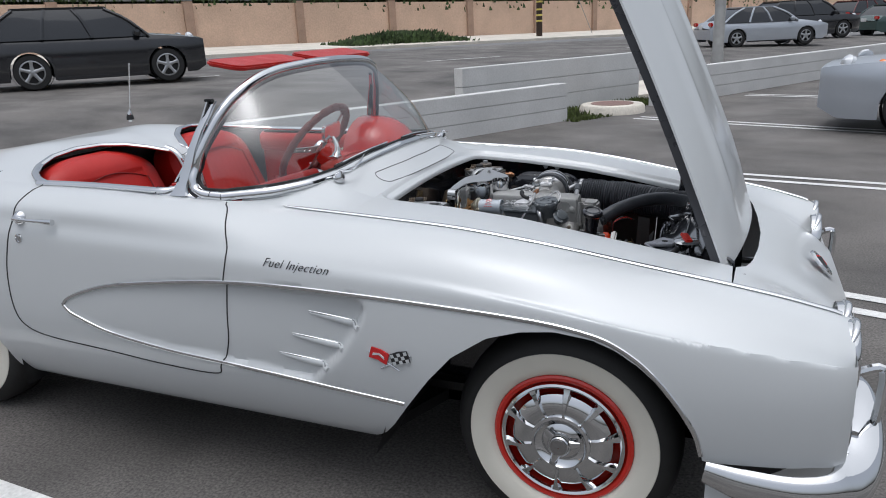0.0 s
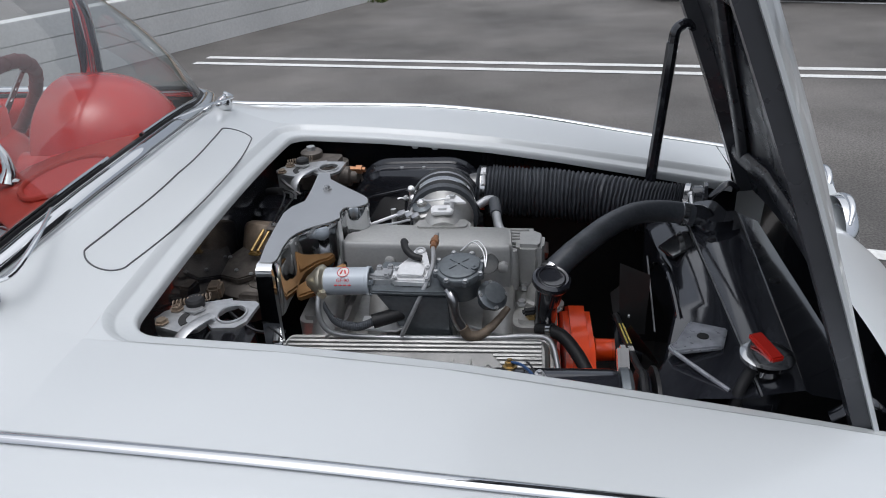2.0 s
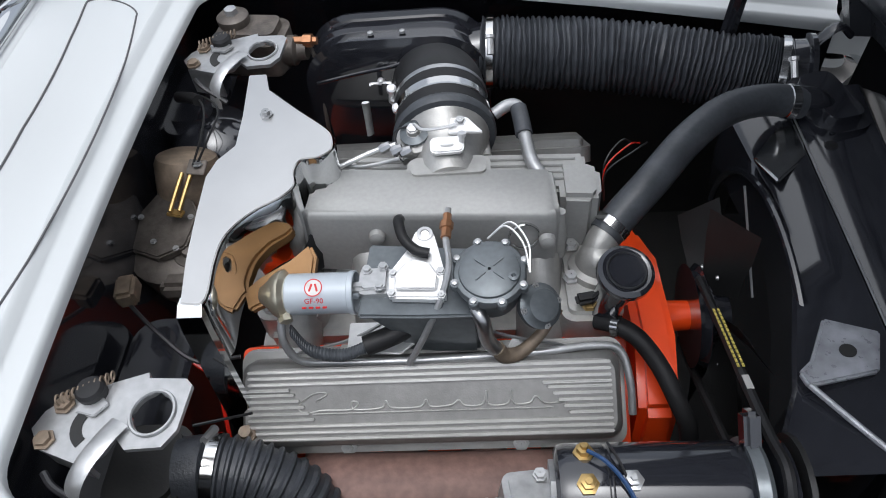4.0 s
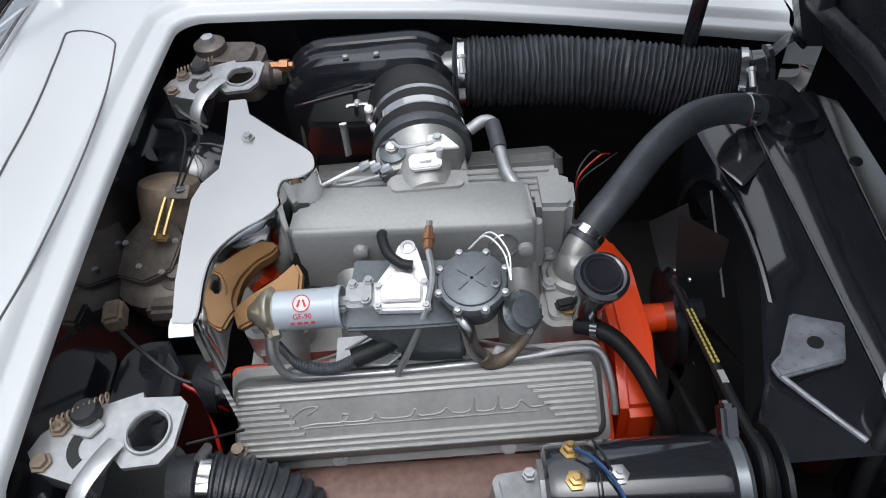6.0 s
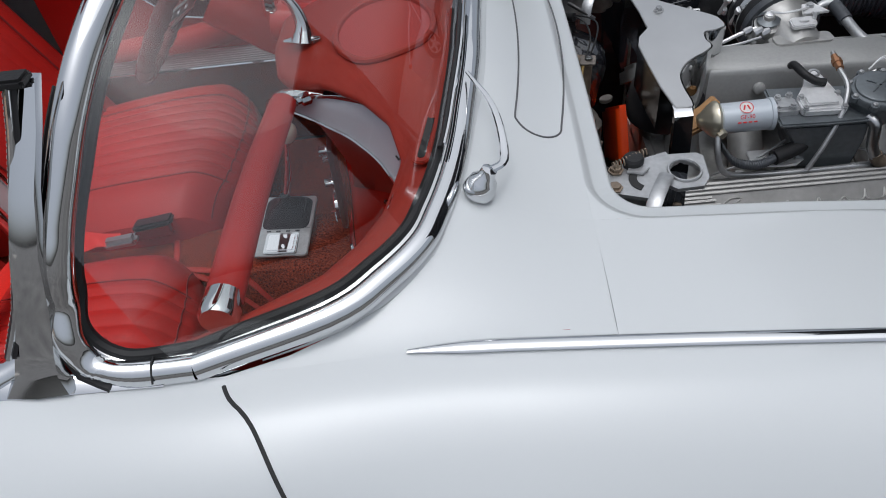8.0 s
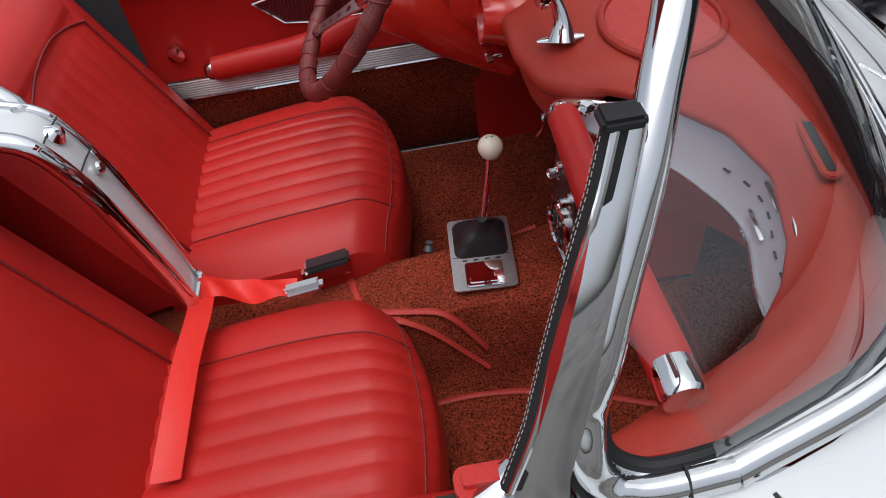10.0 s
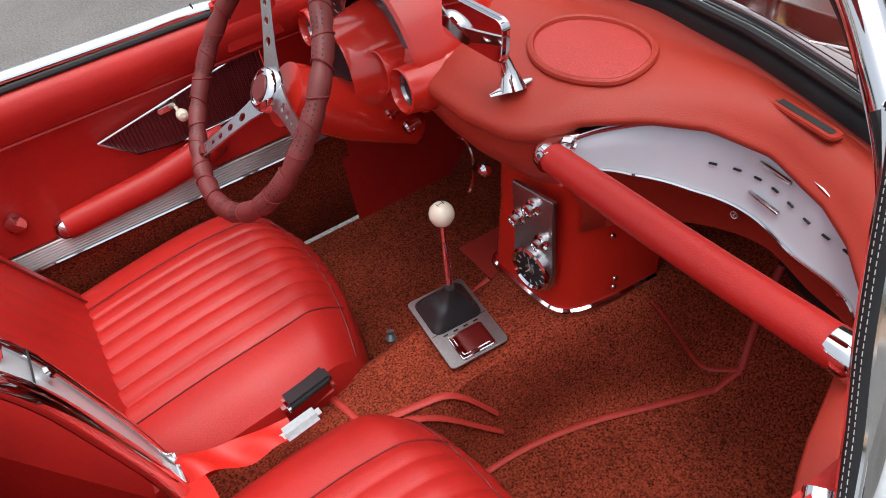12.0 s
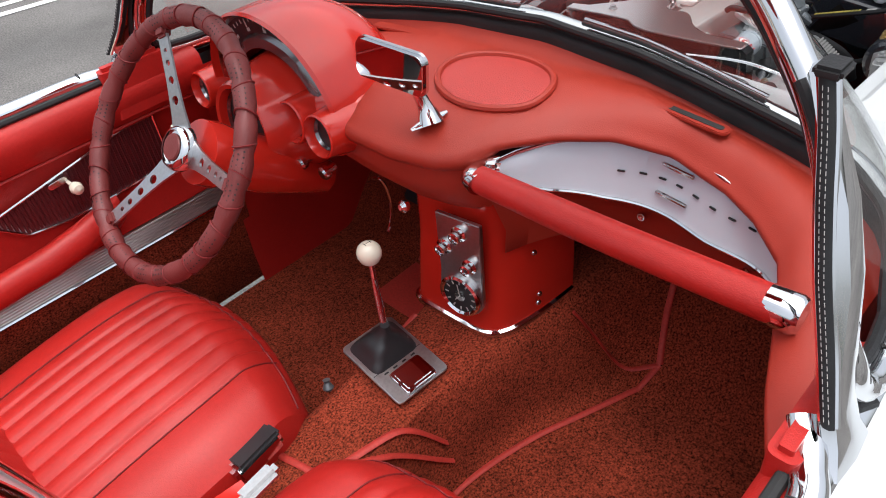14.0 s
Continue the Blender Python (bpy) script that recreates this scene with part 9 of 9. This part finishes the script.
for k in range(30):
    if k % 3 == 1:
        continue
    for da in (-0.06, -0.02, 0.02, 0.06):
        for b in (0.6, 1.1, 1.6, 2.1, 2.6):
            a = 2 * math.pi * k / 30 + da * 0.9 + (0.02 if b in (1.1, 2.1) else 0)
            out = math.cos(a) * SU + math.sin(a) * SV
            c = SC + SN * 0.018 + 0.219 * out
            nrm = math.cos(b) * out + math.sin(b) * SN
            lathe([(0.0016, 0.0), (0.0002, 0.0003)], c + nrm * 0.0172, tuple(nrm), 6, bm, caps=False)
tagged(part("perforation", bm, "seam", sw), kind="stuff")
for ang in (60, 180, 300):
    a = radians(ang)
    out, tan = math.cos(a) * SU + math.sin(a) * SV, -math.sin(a) * SU + math.cos(a) * SV
    own = bmesh.new()
    edge = [(0.030, 0.024), (0.07, 0.0175), (0.12, 0.014), (0.201, 0.013)]
    loop = [(r, w) for r, w in edge] + [(r, -w) for r, w in reversed(edge)]
    vs = [own.verts.new((r, w, 0)) for r, w in loop]
    es = [own.edges.new((vs[i], vs[(i + 1) % len(vs)])) for i in range(len(vs))]
    for r, s in ((0.085, 0.0085), (0.120, 0.0072), (0.150, 0.0058), (0.172, 0.0042)):
        hv = [own.verts.new((r + s * math.cos(b), s * math.sin(b), 0)) for b in (2 * math.pi * j / 14 for j in range(14))]
        es += [own.edges.new((hv[i], hv[(i + 1) % 14])) for i in range(14)]
    bmesh.ops.triangle_fill(own, edges=es, use_beauty=True)
    geo = bmesh.ops.extrude_face_region(own, geom=list(own.faces))
    bmesh.ops.translate(own, verts=[g for g in geo["geom"] if isinstance(g, bmesh.types.BMVert)], vec=(0, 0, 0.004))
    bmesh.ops.recalc_face_normals(own, faces=own.faces)
    own.transform(basis(SC - SN * 0.020, out + SN * 0.20, tan))
    part("spoke", own, "steel", sw, "drilled brushed spoke", 30)
    part("spoke_end", block((0.026, 0.028, 0.018), bevel=0.005), "wheelwrap", sw).matrix_world = basis(SC + SN * 0.017 + out * 0.203, out, tan)
hub = part("horn_cap", lathe([(0.040, 0.0), (0.040, 0.014), (0.035, 0.022), (0.030, 0.024), (0.029, 0.020), (0.002, 0.022)], SC - SN * 0.018, tuple(SN), 32), "chrome", sw, "chrome horn cap")
part("cap_emblem", lathe([(0.024, 0.0), (0.022, 0.003), (0.001, 0.004)], SC + SN * 0.004, tuple(SN), 24), "wheelwrap", hub)
for sgn in (1,):
    part("pedal", block((0.02, 0.07, 0.06), (-0.87, 0.30, 0.50), (0, 40, 0), 0.006), "rubber", car)
    part("pedal", block((0.02, 0.06, 0.06), (-0.87, 0.44, 0.50), (0, 40, 0), 0.006), "rubber", car)
part("column_lamp_ring", sweep([(-1.19 + 0.03 * math.cos(a), 0.17, 0.76 + 0.07 * math.sin(a)) for a in np.linspace(-1.2, 1.6, 14)], 0.003, 6), "chrome", car)
